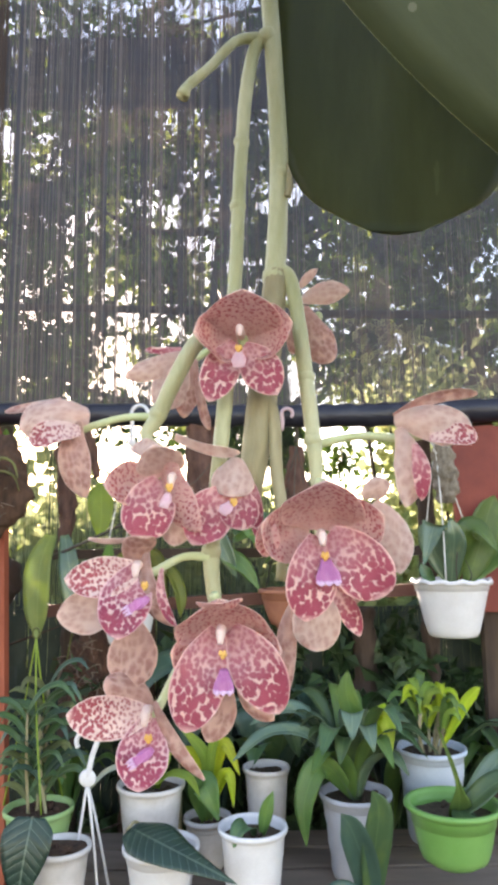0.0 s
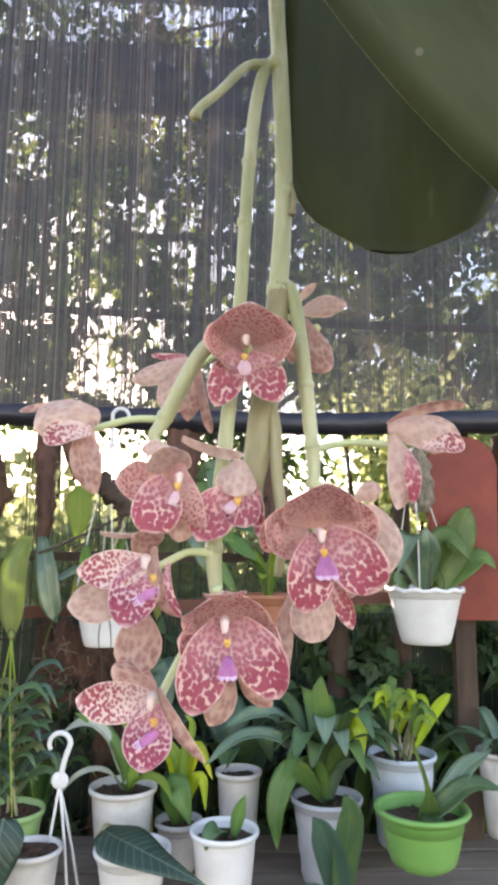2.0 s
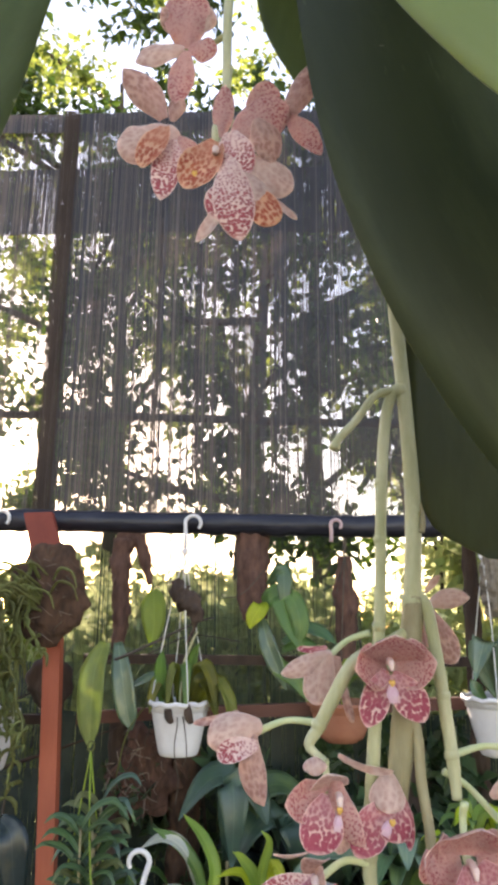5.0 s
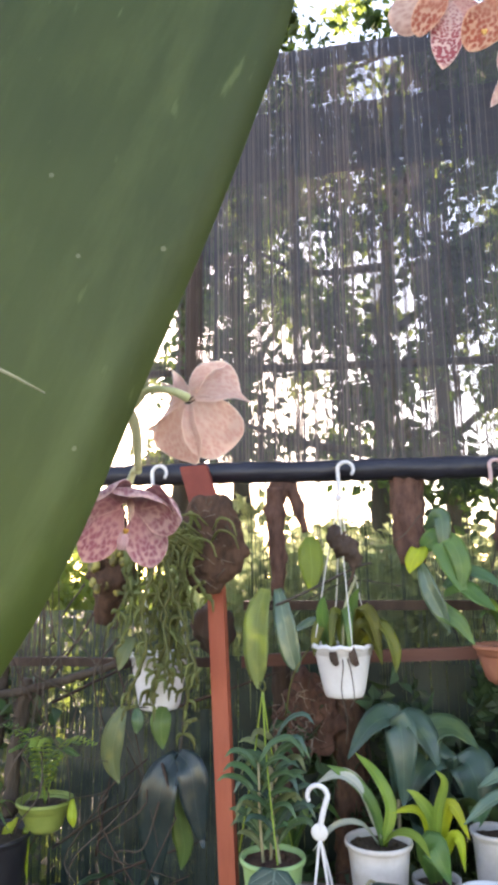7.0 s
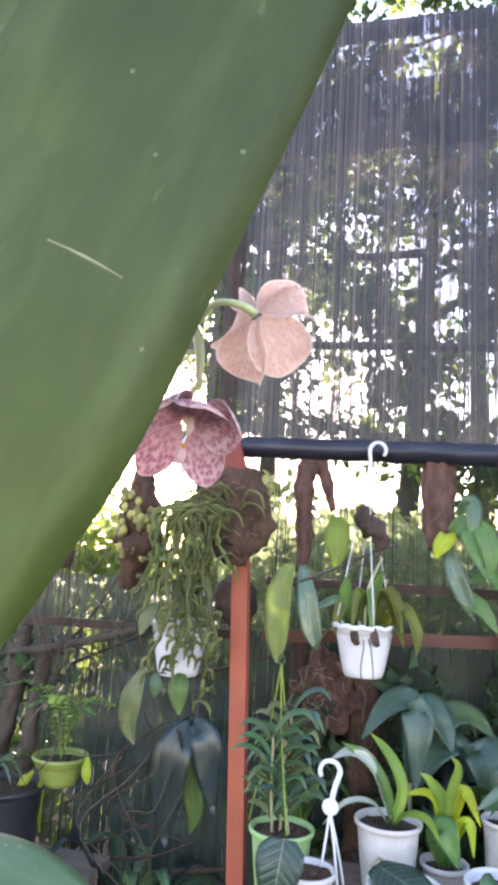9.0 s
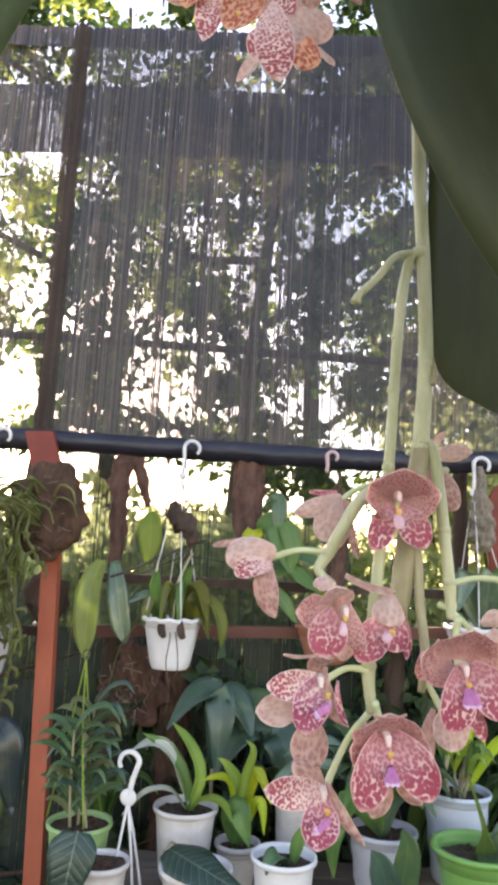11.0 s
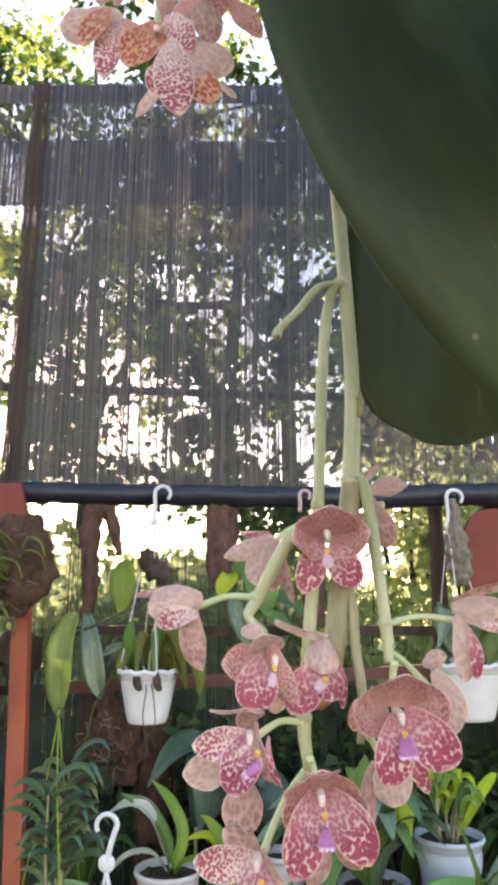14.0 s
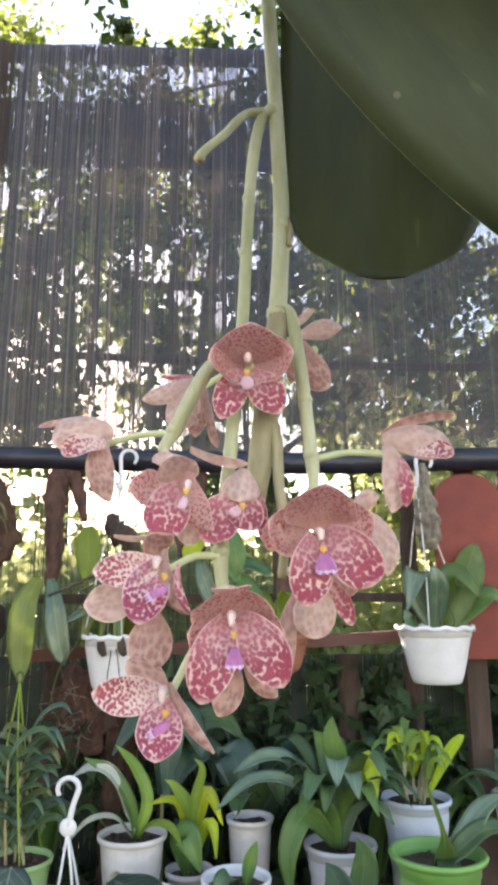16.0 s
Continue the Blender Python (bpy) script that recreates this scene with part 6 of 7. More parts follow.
    leafy("shade_plant", (0.03, 2.13, 0.722), [
        ([(0, 0, 0), (-0.01, 0, 0.2), (-0.02, -0.03, 0.335), (-0.08, -0.06, 0.32), (-0.125, -0.07, 0.235)], 0.10, (0.02, 0.02, 0.03, 0.05, 0.6, 0.95, 1.0, 0.85, 0.55, 0.04), LEAF_TEAL, (-0.5, -0.8, 0.7), 0.05, 0.2),
        ([(0, 0, 0), (0.02, 0, 0.2), (0.03, -0.03, 0.33), (0.055, -0.06, 0.29), (0.06, -0.07, 0.18)], 0.12, (0.02, 0.02, 0.03, 0.05, 0.6, 0.95, 1.0, 0.85, 0.55, 0.04), LEAF_TEAL, (0.3, -1, 0.5), 0.05, 0.2),
    ], "pair of large smooth arrow-shaped leaves", group="shade plants")


def side_zone():
    """The dim corner beyond the orange post."""
    pot("hanging_bowl", (-1.12, 2.0, 0.850), 0.078, 0.082, OLIVE_PLASTIC, "small olive-green bowl among roots", "", taper=0.6)
    root = bpy.data.objects["hanging_bowl"]
    for k in range(3):
        bm = bmesh.new()
        a = k * 2.1
        tube(bm, [(0.078 * math.cos(a), 0.078 * math.sin(a), 0.08), (0.03 * math.cos(a), 0.03 * math.sin(a), 0.5), (0, 0, 1.02)], 0.0015, 5, 4)
        part("cord", bm, WIRE, root)
    # fern with feathered fronds
    fern = thing("potted_fern", (-1.12, 2.0, 0.915), "olive-green fern with feathered fronds in a bowl", "fern")
    rn = random.Random(72)
    for k in range(8):
        bm = bmesh.new()
        a = k * 0.8 + rn.uniform(-0.2, 0.2)
        d = Vector((math.cos(a), math.sin(a) * 0.5, 0))
        L = rn.uniform(0.16, 0.25)
        axis = smooth_line([Vector((0, 0, 0)), d * L * 0.15 + Vector((0, 0, L * 0.5)), d * L * 0.40 + Vector((0, 0, L * 0.85)), d * L * 0.75 + Vector((0, 0, L * 0.80))], 6)
        tube(bm, axis, [0.0014, 0.0008], 5, 1)
        for i in range(4, len(axis)):
            for sd in (-1, 1):
                side = Vector((-d.y, d.x, 0)).normalized() * sd + Vector((0, -0.4, 0.1))
                w = 0.040 * (1 - 0.6 * abs(i / len(axis) - 0.5) * 2)
                blade(bm, [axis[i], axis[i] + side * w * 0.5 + Vector((0, 0, 0.004)), axis[i] + side * w], [0.004, 0.008, 0.002], (0.2, -0.6, 1), 0, 0, 0.0008, 2, 2)
        part("frond", bm, LEAF_MID if k % 3 else LEAF_LIGHT, fern)
    leafy("creeping_plant", (-1.16, 1.99, 0.70), [
        ([(0, 0, 0.18), (0.0, -0.02, 0.12), (0.01, -0.02, 0.02)], 0.025, LANCE, LEAF_YELLOW_LIT, (0, -1, 0.1), 0.1, 0.1),
        ([(-0.04, 0, 0.18), (-0.06, -0.02, 0.14), (-0.055, -0.02, 0.08)], 0.03, LANCE, LEAF_YELLOW_LIT, (0, -1, 0.1), 0.1, 0.1),
        ([(0.13, 0, 0.24), (0.14, -0.02, 0.20), (0.145, -0.02, 0.17)], 0.03, OVATE, LEAF_YELLOW_LIT, (0, -1, 0.1), 0.1, 0.1)], "yellow-green leaves hanging below a bowl")
    pot("black_pot", (-1.25, 1.92, 0.62), 0.115, 0.24, BLACK_PLASTIC, "large black plastic pot in shade", "", taper=0.8)
    bm = bmesh.new()
    box(bm, (-1.50, 1.80, 0.585), (-1.0, 2.15, 0.618), 0.003)
    for x in (-1.46, -1.05):
        for y in (1.84, 2.10):
            box(bm, (x - 0.02, y - 0.02, 0), (x + 0.02, y + 0.02, 0.585), 0.002)
    tagged(part("low_stand", bm, GREY_WOOD, smooth=False), "rough low wooden stand under a black pot", "stand")
    leafy("bare_root_plant", (-1.30, 1.90, 0.86), fan(73, 16, 0.16, 0.016, [LEAF_MID, LEAF_DEEP, LEAF_GREY], 0.7, 1.0, LANCE, 0.9), "thin curling leaves and roots in a black pot")
    leafy("blue_leaf_plant", (-0.72, 2.0, 1.02), [
        ([(0, 0, 0.05), (-0.035, -0.03, -0.02), (-0.05, -0.035, -0.14), (-0.05, -0.03, -0.28)], 0.118, OVATE, LEAF_BLUE, (-0.2, -1, 0.15), 0.12, 0.1),
        ([(0, 0, 0.05), (0.045, -0.03, 0.02), (0.06, -0.035, -0.06), (0.082, -0.03, -0.18)], 0.085, OVATE, LEAF_BLUE, (0.2, -1, 0.15), 0.12, 0.1),
        ([(0, 0, 0), (0.01, 0.0, -0.14), (0.02, 0.0, -0.19), (0.01, 0.0, -0.25)], 0.055, OVATE, LEAF_MID, (0.2, -1, 0.15), 0.12, 0.1),
    ], "large blue-green drooping strap leaves", stems=[([(0, 0, 0), (0, 0.03, 0.08), (0, 0.10, 0.28)], [0.004, 0.003], WIRE)])
    rnd = random.Random(21)
    root = thing("dry_vine", (-1.2, 1.95, 1.0), "tangle of thin dry brown vines and roots", "vine")
    for k in range(24):
        bm = bmesh.new()
        x = rnd.uniform(-0.35, 0.45)
        z = rnd.uniform(-0.05, 0.55)
        tube(bm, [(x, rnd.uniform(-0.04, 0.1), z), (x + rnd.uniform(-0.12, 0.12), rnd.uniform(-0.06, 0.1), z - 0.12), (x + rnd.uniform(-0.2, 0.2), rnd.uniform(-0.06, 0.1), z - rnd.uniform(0.15, 0.4)), (x + rnd.uniform(-0.2, 0.2), rnd.uniform(-0.06, 0.1), z - rnd.uniform(0.3, 0.6))], [rnd.uniform(0.0015, 0.004), 0.002, 0.001], 5, 5, 0.25)
        part("vine", bm, rnd.choice([BARK, WIRE, DARK_WOOD]), root)
    leafy("side_foliage", (-1.35, 2.15, 0.2), fan(75, 22, 0.55, 0.05, [LEAF_DEEP, LEAF_MID, LEAF_BLUE], 0.9, 0.7, LANCE, 0.3), "dark green foliage against the side fence")
    leafy("side_foliage", (-0.95, 2.2, 0.2), fan(76, 22, 0.6, 0.055, [LEAF_DEEP, LEAF_BLUE, LEAF_DEEP], 0.9, 0.6, LANCE, 0.3), "dark green foliage against the side fence")


# ---- the orchid ----
# each flower: place, joint of its pedicel, column and callus (x, z in mm), lip (foot x, z, tip x, z, width, form), then its tepals:
# part, foot x, z, tip x, z, width, skin, depths of foot, middle and tip towards the viewer, cup, bow, outline, roll (mm and degrees)
MAIN_SPRAY = (
    ((0.0637, 0.3620, 1.5711), (0.0710, 0.3740, 1.5850), (-1.2, 1.6), (-1.7, -7.4), (-1.7, -8.4, -1.7, -16.4, 6.2, 'small'), (
        ("dorsal_sepal", -0.5, 0.3, 0.0, 15.2, 34.0, "h", (-5, 2, 17), 0.34, 0.0, "R", 0),
        ("petal", -2.4, 0.9, -19.6, -1.0, 23.4, "h", (-4, 1, 13), 0.34, 1.0, "R", 8),
        ("petal", 1.4, 0.9, 20.1, 2.6, 24.9, "h", (-4, 1, 13), 0.34, -1.0, "R", -8),
        ("lateral_sepal", -3.3, -2.2, -14.3, -28.6, 15.8, "s", (1, 5, 7), 0.2, -0.7, "L", -14),
        ("lateral_sepal", 0.2, -3.8, 13.9, -26.0, 17.2, "s", (1, 5, 7), 0.2, 0.7, "L", 12),)),
    ((0.0925, 0.3400, 1.4852), (0.0940, 0.3520, 1.5100), (-0.6, 2.4), (0.0, -4.7), (0.4, -5.8, 0.8, -13.6, 9.2, 'fan'), (
        ("dorsal_sepal", -0.2, 4.8, 0.6, 21.5, 31.5, "h", (-5, 1, 18), 0.34, 0.0, "R", 0),
        ("petal", -3.8, 3.6, -22.5, 7.0, 23.5, "h", (-5, -2, 9), 0.32, 2.1, "R", 10),
        ("petal", 3.6, 4.4, 22.0, 9.6, 23.5, "h", (-5, -2, 8), 0.32, -1.7, "R", -10),
        ("lateral_sepal", -2.1, 2.2, -7.3, -27.7, 19.3, "s", (3, 10, 9), 0.2, -0.6, "L", -12),
        ("lateral_sepal", 2.7, 3.4, 20.4, -19.4, 21.0, "s", (3, 10, 10), 0.2, 0.8, "R", 10),
        ("petal", -19.5, 8.9, -20.4, -4.9, 9.7, "h", (3, 4, 2), 0.3, -0.8, "L", -20),)),
    ((0.0560, 0.3400, 1.4465), (0.0515, 0.3520, 1.4660), (-1.2, 7.0), (-0.2, 0.3), (0.0, -5.0, 0.0, -11.4, 7.4, 'fan'), (
        ("dorsal_sepal", -0.2, 1.9, -1.4, 19.2, 35.1, "h", (-5, 0, 13), 0.36, 0.0, "R", 0),
        ("dorsal_sepal", -9.0, 17.9, 6.7, 19.2, 4.5, "h", (12, 15, 12), 0.2, -1.2, "S", 50),
        ("petal", -1.0, 1.9, -19.0, 0.1, 25.3, "h", (-5, -3, 5), 0.32, 2.0, "R", 10),
        ("petal", 1.0, 2.7, 20.6, 0.1, 25.3, "h", (-5, -3, 5), 0.32, -2.0, "R", -10),
        ("lateral_sepal", -2.7, 7.3, -13.3, -26.3, 20.0, "s", (-1, 8, 9), 0.2, -1.0, "L", -10),
        ("lateral_sepal", 2.7, 7.7, 19.4, -20.2, 20.0, "s", (-1, 8, 9), 0.2, 1.2, "L", 10),
        ("lateral_sepal", 0.6, -13.2, -6.7, -32.6, 12.7, "o", (-5, -4, -3), -0.2, 0.8, "L", 0),
        ("lateral_sepal", 5.1, -10.4, 17.8, -25.4, 9.8, "o", (-5, -4, -3), -0.2, -0.8, "L", 0),)),
    ((0.0225, 0.3520, 1.4730), (0.0500, 0.3640, 1.4800), (0.2, 3.6), (3.9, -2.9), (5.0, -7.4, -1.1, -11.2, 4.1, 'tongue'), (
        ("dorsal_sepal", -1.1, 3.5, 3.7, 14.9, 13.0, "o", (-4, 2, 12), -0.3, 1.3, "R", 20),
        ("petal", 1.5, 3.6, -27.0, -0.3, 15.6, "p", (1, 5, 7), 0.24, 1.7, "L", 6),
        ("dorsal_sepal", -18.9, 14.8, -0.2, 15.2, 3.5, "w", (4, 2, -2), 0.2, -1.1, "S", 55),
        ("lateral_sepal", -8.0, -11.3, -31.9, -14.9, 17.0, "w", (-4, -3, -2), 0.12, 0.4, "L", 0),
        ("lateral_sepal", 1.5, 4.1, -6.7, -22.9, 20.0, "q", (1, 5, 7), 0.22, -1.7, "L", -8),
        ("petal", 2.8, 9.4, 14.3, -18.7, 9.6, "o", (0, 4, 2), -0.5, -5.7, "L", 24),
        ("petal", 9.3, 3.1, 15.4, -19.2, 4.3, "s", (3, 5, 3), 0.4, -3.0, "L", -30),
        ("lateral_sepal", -2.4, -18.1, -5.0, -41.4, 19.6, "o", (-6, -5, -3), -0.25, 0.7, "R", 0),)),
    ((0.0263, 0.3550, 1.4172), (0.0510, 0.3670, 1.4580), (0.0, 5.3), (1.7, -2.0), (3.0, -6.0, -3.0, -9.2, 4.0, 'tongue'), (
        ("dorsal_sepal", 0.8, 5.9, -16.1, 16.2, 12.3, "o", (-4, 1, 6), -0.3, -2.1, "R", 25),
        ("petal", 1.3, 4.8, -29.5, 5.6, 16.5, "p", (1, 5, 7), 0.24, 1.1, "L", 5),
        ("lateral_sepal", 1.3, 3.1, -2.5, -21.7, 19.5, "q", (1, 5, 7), 0.22, -0.6, "L", -6),
        ("petal", 2.1, 8.6, 21.6, -19.4, 6.8, "o", (0, 4, 2), -0.5, -2.5, "L", 24),)),
    ((0.0306, 0.3580, 1.5103), (0.0300, 0.3700, 1.5240), (4.5, 0.7), (4.1, -3.1), (3.6, -5.2, 2.3, -11.3, 4.5, 'small'), (
        ("dorsal_sepal", 0.5, 3.1, -1.8, 12.9, 19.6, "w", (-4, 2, 14), 0.3, 0.0, "R", 0),
        ("petal", 1.8, 3.9, -21.4, -1.3, 19.1, "h", (-3, 1, 11), 0.32, 2.7, "R", 12),
        ("petal", -6.4, 10.1, -6.8, 17.8, 11.8, "w", (3, 2, -1), -0.3, 0.0, "R", 0),
        ("petal", 3.6, 9.1, 16.4, -19.8, 14.1, "h", (1, 5, 6), -0.28, -4.5, "L", 14),
        ("lateral_sepal", -0.9, 0.7, -6.4, -23.2, 20.9, "s", (1, 6, 7), 0.22, -0.7, "R", -6),
        ("lateral_sepal", 5.9, -11.7, 4.5, -25.8, 12.3, "w", (-4, -4, -3), -0.2, 0.0, "L", 0),)),
    ((0.0566, 0.3620, 1.5044), (0.0690, 0.3740, 1.5200), None, (3.0, -2.9), (1.6, -3.1, -1.6, -7.7, 5.1, 'small'), (
        ("dorsal_sepal", -20.9, 24.9, 5.7, 17.7, 5.1, "w", (2, 4, 3), 0.3, -1.8, "S", 40),
        ("petal", 3.9, 16.2, 1.6, -0.6, 17.9, "w", (-2, 4, 6), -0.4, 0.0, "R", 0),
        ("lateral_sepal", 2.1, 2.6, -13.6, -19.5, 19.8, "s", (1, 5, 7), 0.22, -1.4, "L", -8),
        ("lateral_sepal", 1.1, 2.3, 5.7, -13.8, 16.1, "s", (0, 3, 4), 0.22, 1.4, "R", 0),
        ("petal", 9.9, 6.7, 12.2, -17.6, 6.0, "s", (-1, 1, 2), 0.5, 0.9, "L", 10),)),
    ((-0.0116, 0.3680, 1.5351), (0.0270, 0.3800, 1.5410), None, None, None, (
        ("dorsal_sepal", 9.5, 5.5, -17.2, -2.6, 21.0, "w", (-2, 6, 6), -0.45, -1.9, "R", 8),
        ("petal", 7.2, -3.1, -12.4, -8.1, 11.9, "p", (4, 8, 8), 0.3, -1.2, "R", 20),
        ("petal", 5.2, 2.2, 10.7, -30.5, 13.4, "o", (1, 6, 5), -0.45, -3.3, "L", 0),
        ("lateral_sepal", -2.4, 11.9, -25.8, 6.4, 4.3, "o", (-2, 0, 0), 0.5, 1.0, "S", 30),)),
    ((0.1384, 0.3620, 1.5298), (0.0940, 0.3740, 1.5270), None, None, None, (
        ("dorsal_sepal", -11.5, 6.3, 18.5, -1.1, 17.8, "w", (-2, 6, 6), -0.45, 1.9, "R", -8),
        ("petal", 1.2, -2.8, 19.4, -3.1, 10.3, "p", (5, 8, 8), 0.3, 0.7, "R", -20),
        ("petal", -11.5, 8.0, 23.6, 16.7, 5.1, "o", (-3, -1, 0), 0.5, 3.3, "S", 30),
        ("petal", -10.5, 2.2, -10.1, -30.8, 13.1, "w", (1, 6, 5), -0.45, 3.3, "L", 0),
        ("lateral_sepal", -5.4, -5.4, -4.0, -28.4, 7.5, "s", (6, 9, 7), 0.3, 0.5, "L", 0),)),
    ((0.0299, 0.4000, 1.5688), (0.0600, 0.4120, 1.5860), None, None, None, (
        ("petal", 6.5, 6.9, -22.0, -5.1, 11.3, "w", (0, 2, 3), -0.3, 1.1, "L", 0),
        ("petal", 4.3, 9.3, -12.9, 8.6, 3.8, "s", (-2, -1, 0), 0.5, 1.1, "S", 20),
        ("lateral_sepal", 4.8, 6.3, -2.7, -21.1, 17.7, "w", (0, 2, 3), -0.3, -1.1, "R", 0),
        ("lateral_sepal", 10.2, 4.7, 5.9, -24.5, 12.4, "o", (-2, -1, 0), -0.3, -1.1, "L", 0),
        ("lateral_sepal", 12.4, -5.0, 17.7, -30.3, 4.6, "o", (-2, -1, 0), 0.5, -0.8, "S", 10),)),
    ((0.1007, 0.4020, 1.5948), (0.0790, 0.4140, 1.6070), None, None, None, (
        ("petal", -8.2, 7.2, 14.8, 11.3, 11.5, "w", (0, 2, 3), -0.3, 1.6, "L", 0),
        ("lateral_sepal", -7.7, 4.2, 5.5, -24.1, 17.0, "o", (0, 2, 3), -0.3, -1.6, "R", 0),
        ("dorsal_sepal", -9.3, 14.0, 0.0, 24.2, 4.7, "w", (-2, -2, -2), 0.3, 0.5, "L", 0),
        ("lateral_sepal", -12.1, -4.7, -12.6, -19.0, 7.1, "o", (-3, -3, -3), 0.3, 0.0, "L", 0),)),
    ((0.1259, 0.3850, 1.4892), (0.0950, 0.3970, 1.5150), None, None, None, (
        ("petal", -4.9, 13.6, 4.9, -17.6, 15.8, "w", (0, 3, 2), -0.3, 3.0, "L", 0),
        ("dorsal_sepal", -9.9, 16.1, 2.5, 21.1, 9.9, "w", (0, 2, 0), -0.3, 1.0, "R", 0),
        ("lateral_sepal", -3.9, 6.4, -2.0, -20.1, 13.8, "o", (-2, 0, 0), -0.3, 1.5, "L", 0),)),
    ((0.0921, 0.3580, 1.4575), (0.0790, 0.3700, 1.4750), None, None, None, (
        ("lateral_sepal", 0.9, 9.9, -1.3, -13.9, 19.4, "w", (0, 3, 3), -0.28, 0.0, "R", 0),
        ("lateral_sepal", -8.8, 5.5, -12.3, -30.2, 8.4, "o", (-2, 0, 0), -0.4, -2.2, "L", 10),
        ("petal", 6.2, 12.1, 16.3, -8.6, 8.4, "s", (-1, 0, 1), 0.4, 0.9, "L", 10),
        ("petal", 9.7, 14.4, 18.5, 5.5, 11.0, "o", (-3, -2, -1), 0.2, 0.0, "R", 0),)),
)
UPPER_SPRAY = (
    ((-0.0252, 0.3000, 1.8382), (-0.0200, 0.3120, 1.8900), None, None, None, (
        ("petal", -28.3, 9.3, -50.5, 39.0, 17.2, "o", (0, 3, 2), -0.3, -1.2, "L", 0),
        ("petal", -20.9, 2.0, -51.4, -8.6, 24.0, "w", (1, 4, 3), -0.25, 2.5, "R", 0),
        ("lateral_sepal", -23.4, -5.3, -27.7, -40.8, 16.0, "p", (2, 4, 3), 0.3, 1.2, "L", 0),
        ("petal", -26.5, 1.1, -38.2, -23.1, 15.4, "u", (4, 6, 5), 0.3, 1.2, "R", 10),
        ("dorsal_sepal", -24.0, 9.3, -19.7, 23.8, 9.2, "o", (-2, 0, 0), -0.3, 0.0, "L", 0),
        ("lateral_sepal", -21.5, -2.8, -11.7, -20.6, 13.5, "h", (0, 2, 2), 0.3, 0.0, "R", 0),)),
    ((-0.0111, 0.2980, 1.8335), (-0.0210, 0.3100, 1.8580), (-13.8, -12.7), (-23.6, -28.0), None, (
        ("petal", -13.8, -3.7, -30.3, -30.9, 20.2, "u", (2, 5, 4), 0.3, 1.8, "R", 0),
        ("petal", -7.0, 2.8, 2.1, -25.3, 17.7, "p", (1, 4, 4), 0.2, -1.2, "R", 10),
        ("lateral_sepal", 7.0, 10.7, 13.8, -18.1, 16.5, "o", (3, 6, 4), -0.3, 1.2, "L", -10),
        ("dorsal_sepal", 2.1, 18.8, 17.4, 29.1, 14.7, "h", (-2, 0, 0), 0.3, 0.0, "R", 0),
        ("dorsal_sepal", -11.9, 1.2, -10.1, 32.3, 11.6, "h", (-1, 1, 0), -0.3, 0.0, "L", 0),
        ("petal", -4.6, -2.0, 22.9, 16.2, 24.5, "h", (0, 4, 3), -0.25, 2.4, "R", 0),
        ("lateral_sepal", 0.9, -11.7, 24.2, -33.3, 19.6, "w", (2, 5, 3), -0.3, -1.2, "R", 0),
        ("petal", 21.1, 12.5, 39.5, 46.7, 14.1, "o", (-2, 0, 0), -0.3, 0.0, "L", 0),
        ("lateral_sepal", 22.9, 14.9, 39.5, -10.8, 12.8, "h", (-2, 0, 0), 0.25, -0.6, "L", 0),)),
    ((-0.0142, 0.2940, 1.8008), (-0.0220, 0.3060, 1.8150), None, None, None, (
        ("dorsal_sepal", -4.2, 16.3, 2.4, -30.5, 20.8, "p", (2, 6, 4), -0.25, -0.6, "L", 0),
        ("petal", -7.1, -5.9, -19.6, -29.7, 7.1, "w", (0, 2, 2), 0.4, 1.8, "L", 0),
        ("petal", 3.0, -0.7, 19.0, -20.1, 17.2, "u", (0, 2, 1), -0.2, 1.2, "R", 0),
        ("lateral_sepal", 16.1, -3.7, 29.7, -15.6, 3.6, "w", (-2, -2, -2), 0.4, 0.0, "S", 0),
        ("petal", -5.4, 5.9, -11.3, -17.1, 14.9, "p", (1, 3, 2), 0.3, 1.2, "R", 10),
        ("lateral_sepal", 0.0, 10.4, 10.7, -7.4, 16.6, "w", (0, 2, 2), -0.2, 0.0, "R", 0),)),
    ((-0.0434, 0.3020, 1.8972), (-0.0200, 0.3140, 1.9150), None, None, None, (
        ("dorsal_sepal", 0.0, -4.2, 0.0, 35.4, 25.8, "h", (0, 4, 2), -0.3, 0.0, "R", 0),
        ("petal", -0.6, -5.2, -26.5, -14.6, 14.2, "w", (1, 3, 2), -0.25, -1.2, "L", 0),
        ("lateral_sepal", 0.6, -6.9, -3.7, -41.7, 14.2, "h", (1, 3, 2), -0.2, 0.0, "L", 0),
        ("petal", 1.8, -3.4, 17.2, -7.7, 15.4, "h", (0, 2, 1), -0.2, 0.0, "R", 0),
        ("petal", 0.0, 6.0, -13.5, 21.9, 14.2, "o", (-1, 1, 1), -0.3, 0.0, "L", 0),
        ("petal", 1.8, 6.0, 13.5, 21.1, 15.4, "w", (-1, 1, 1), -0.3, 0.0, "R", 0),)),
)

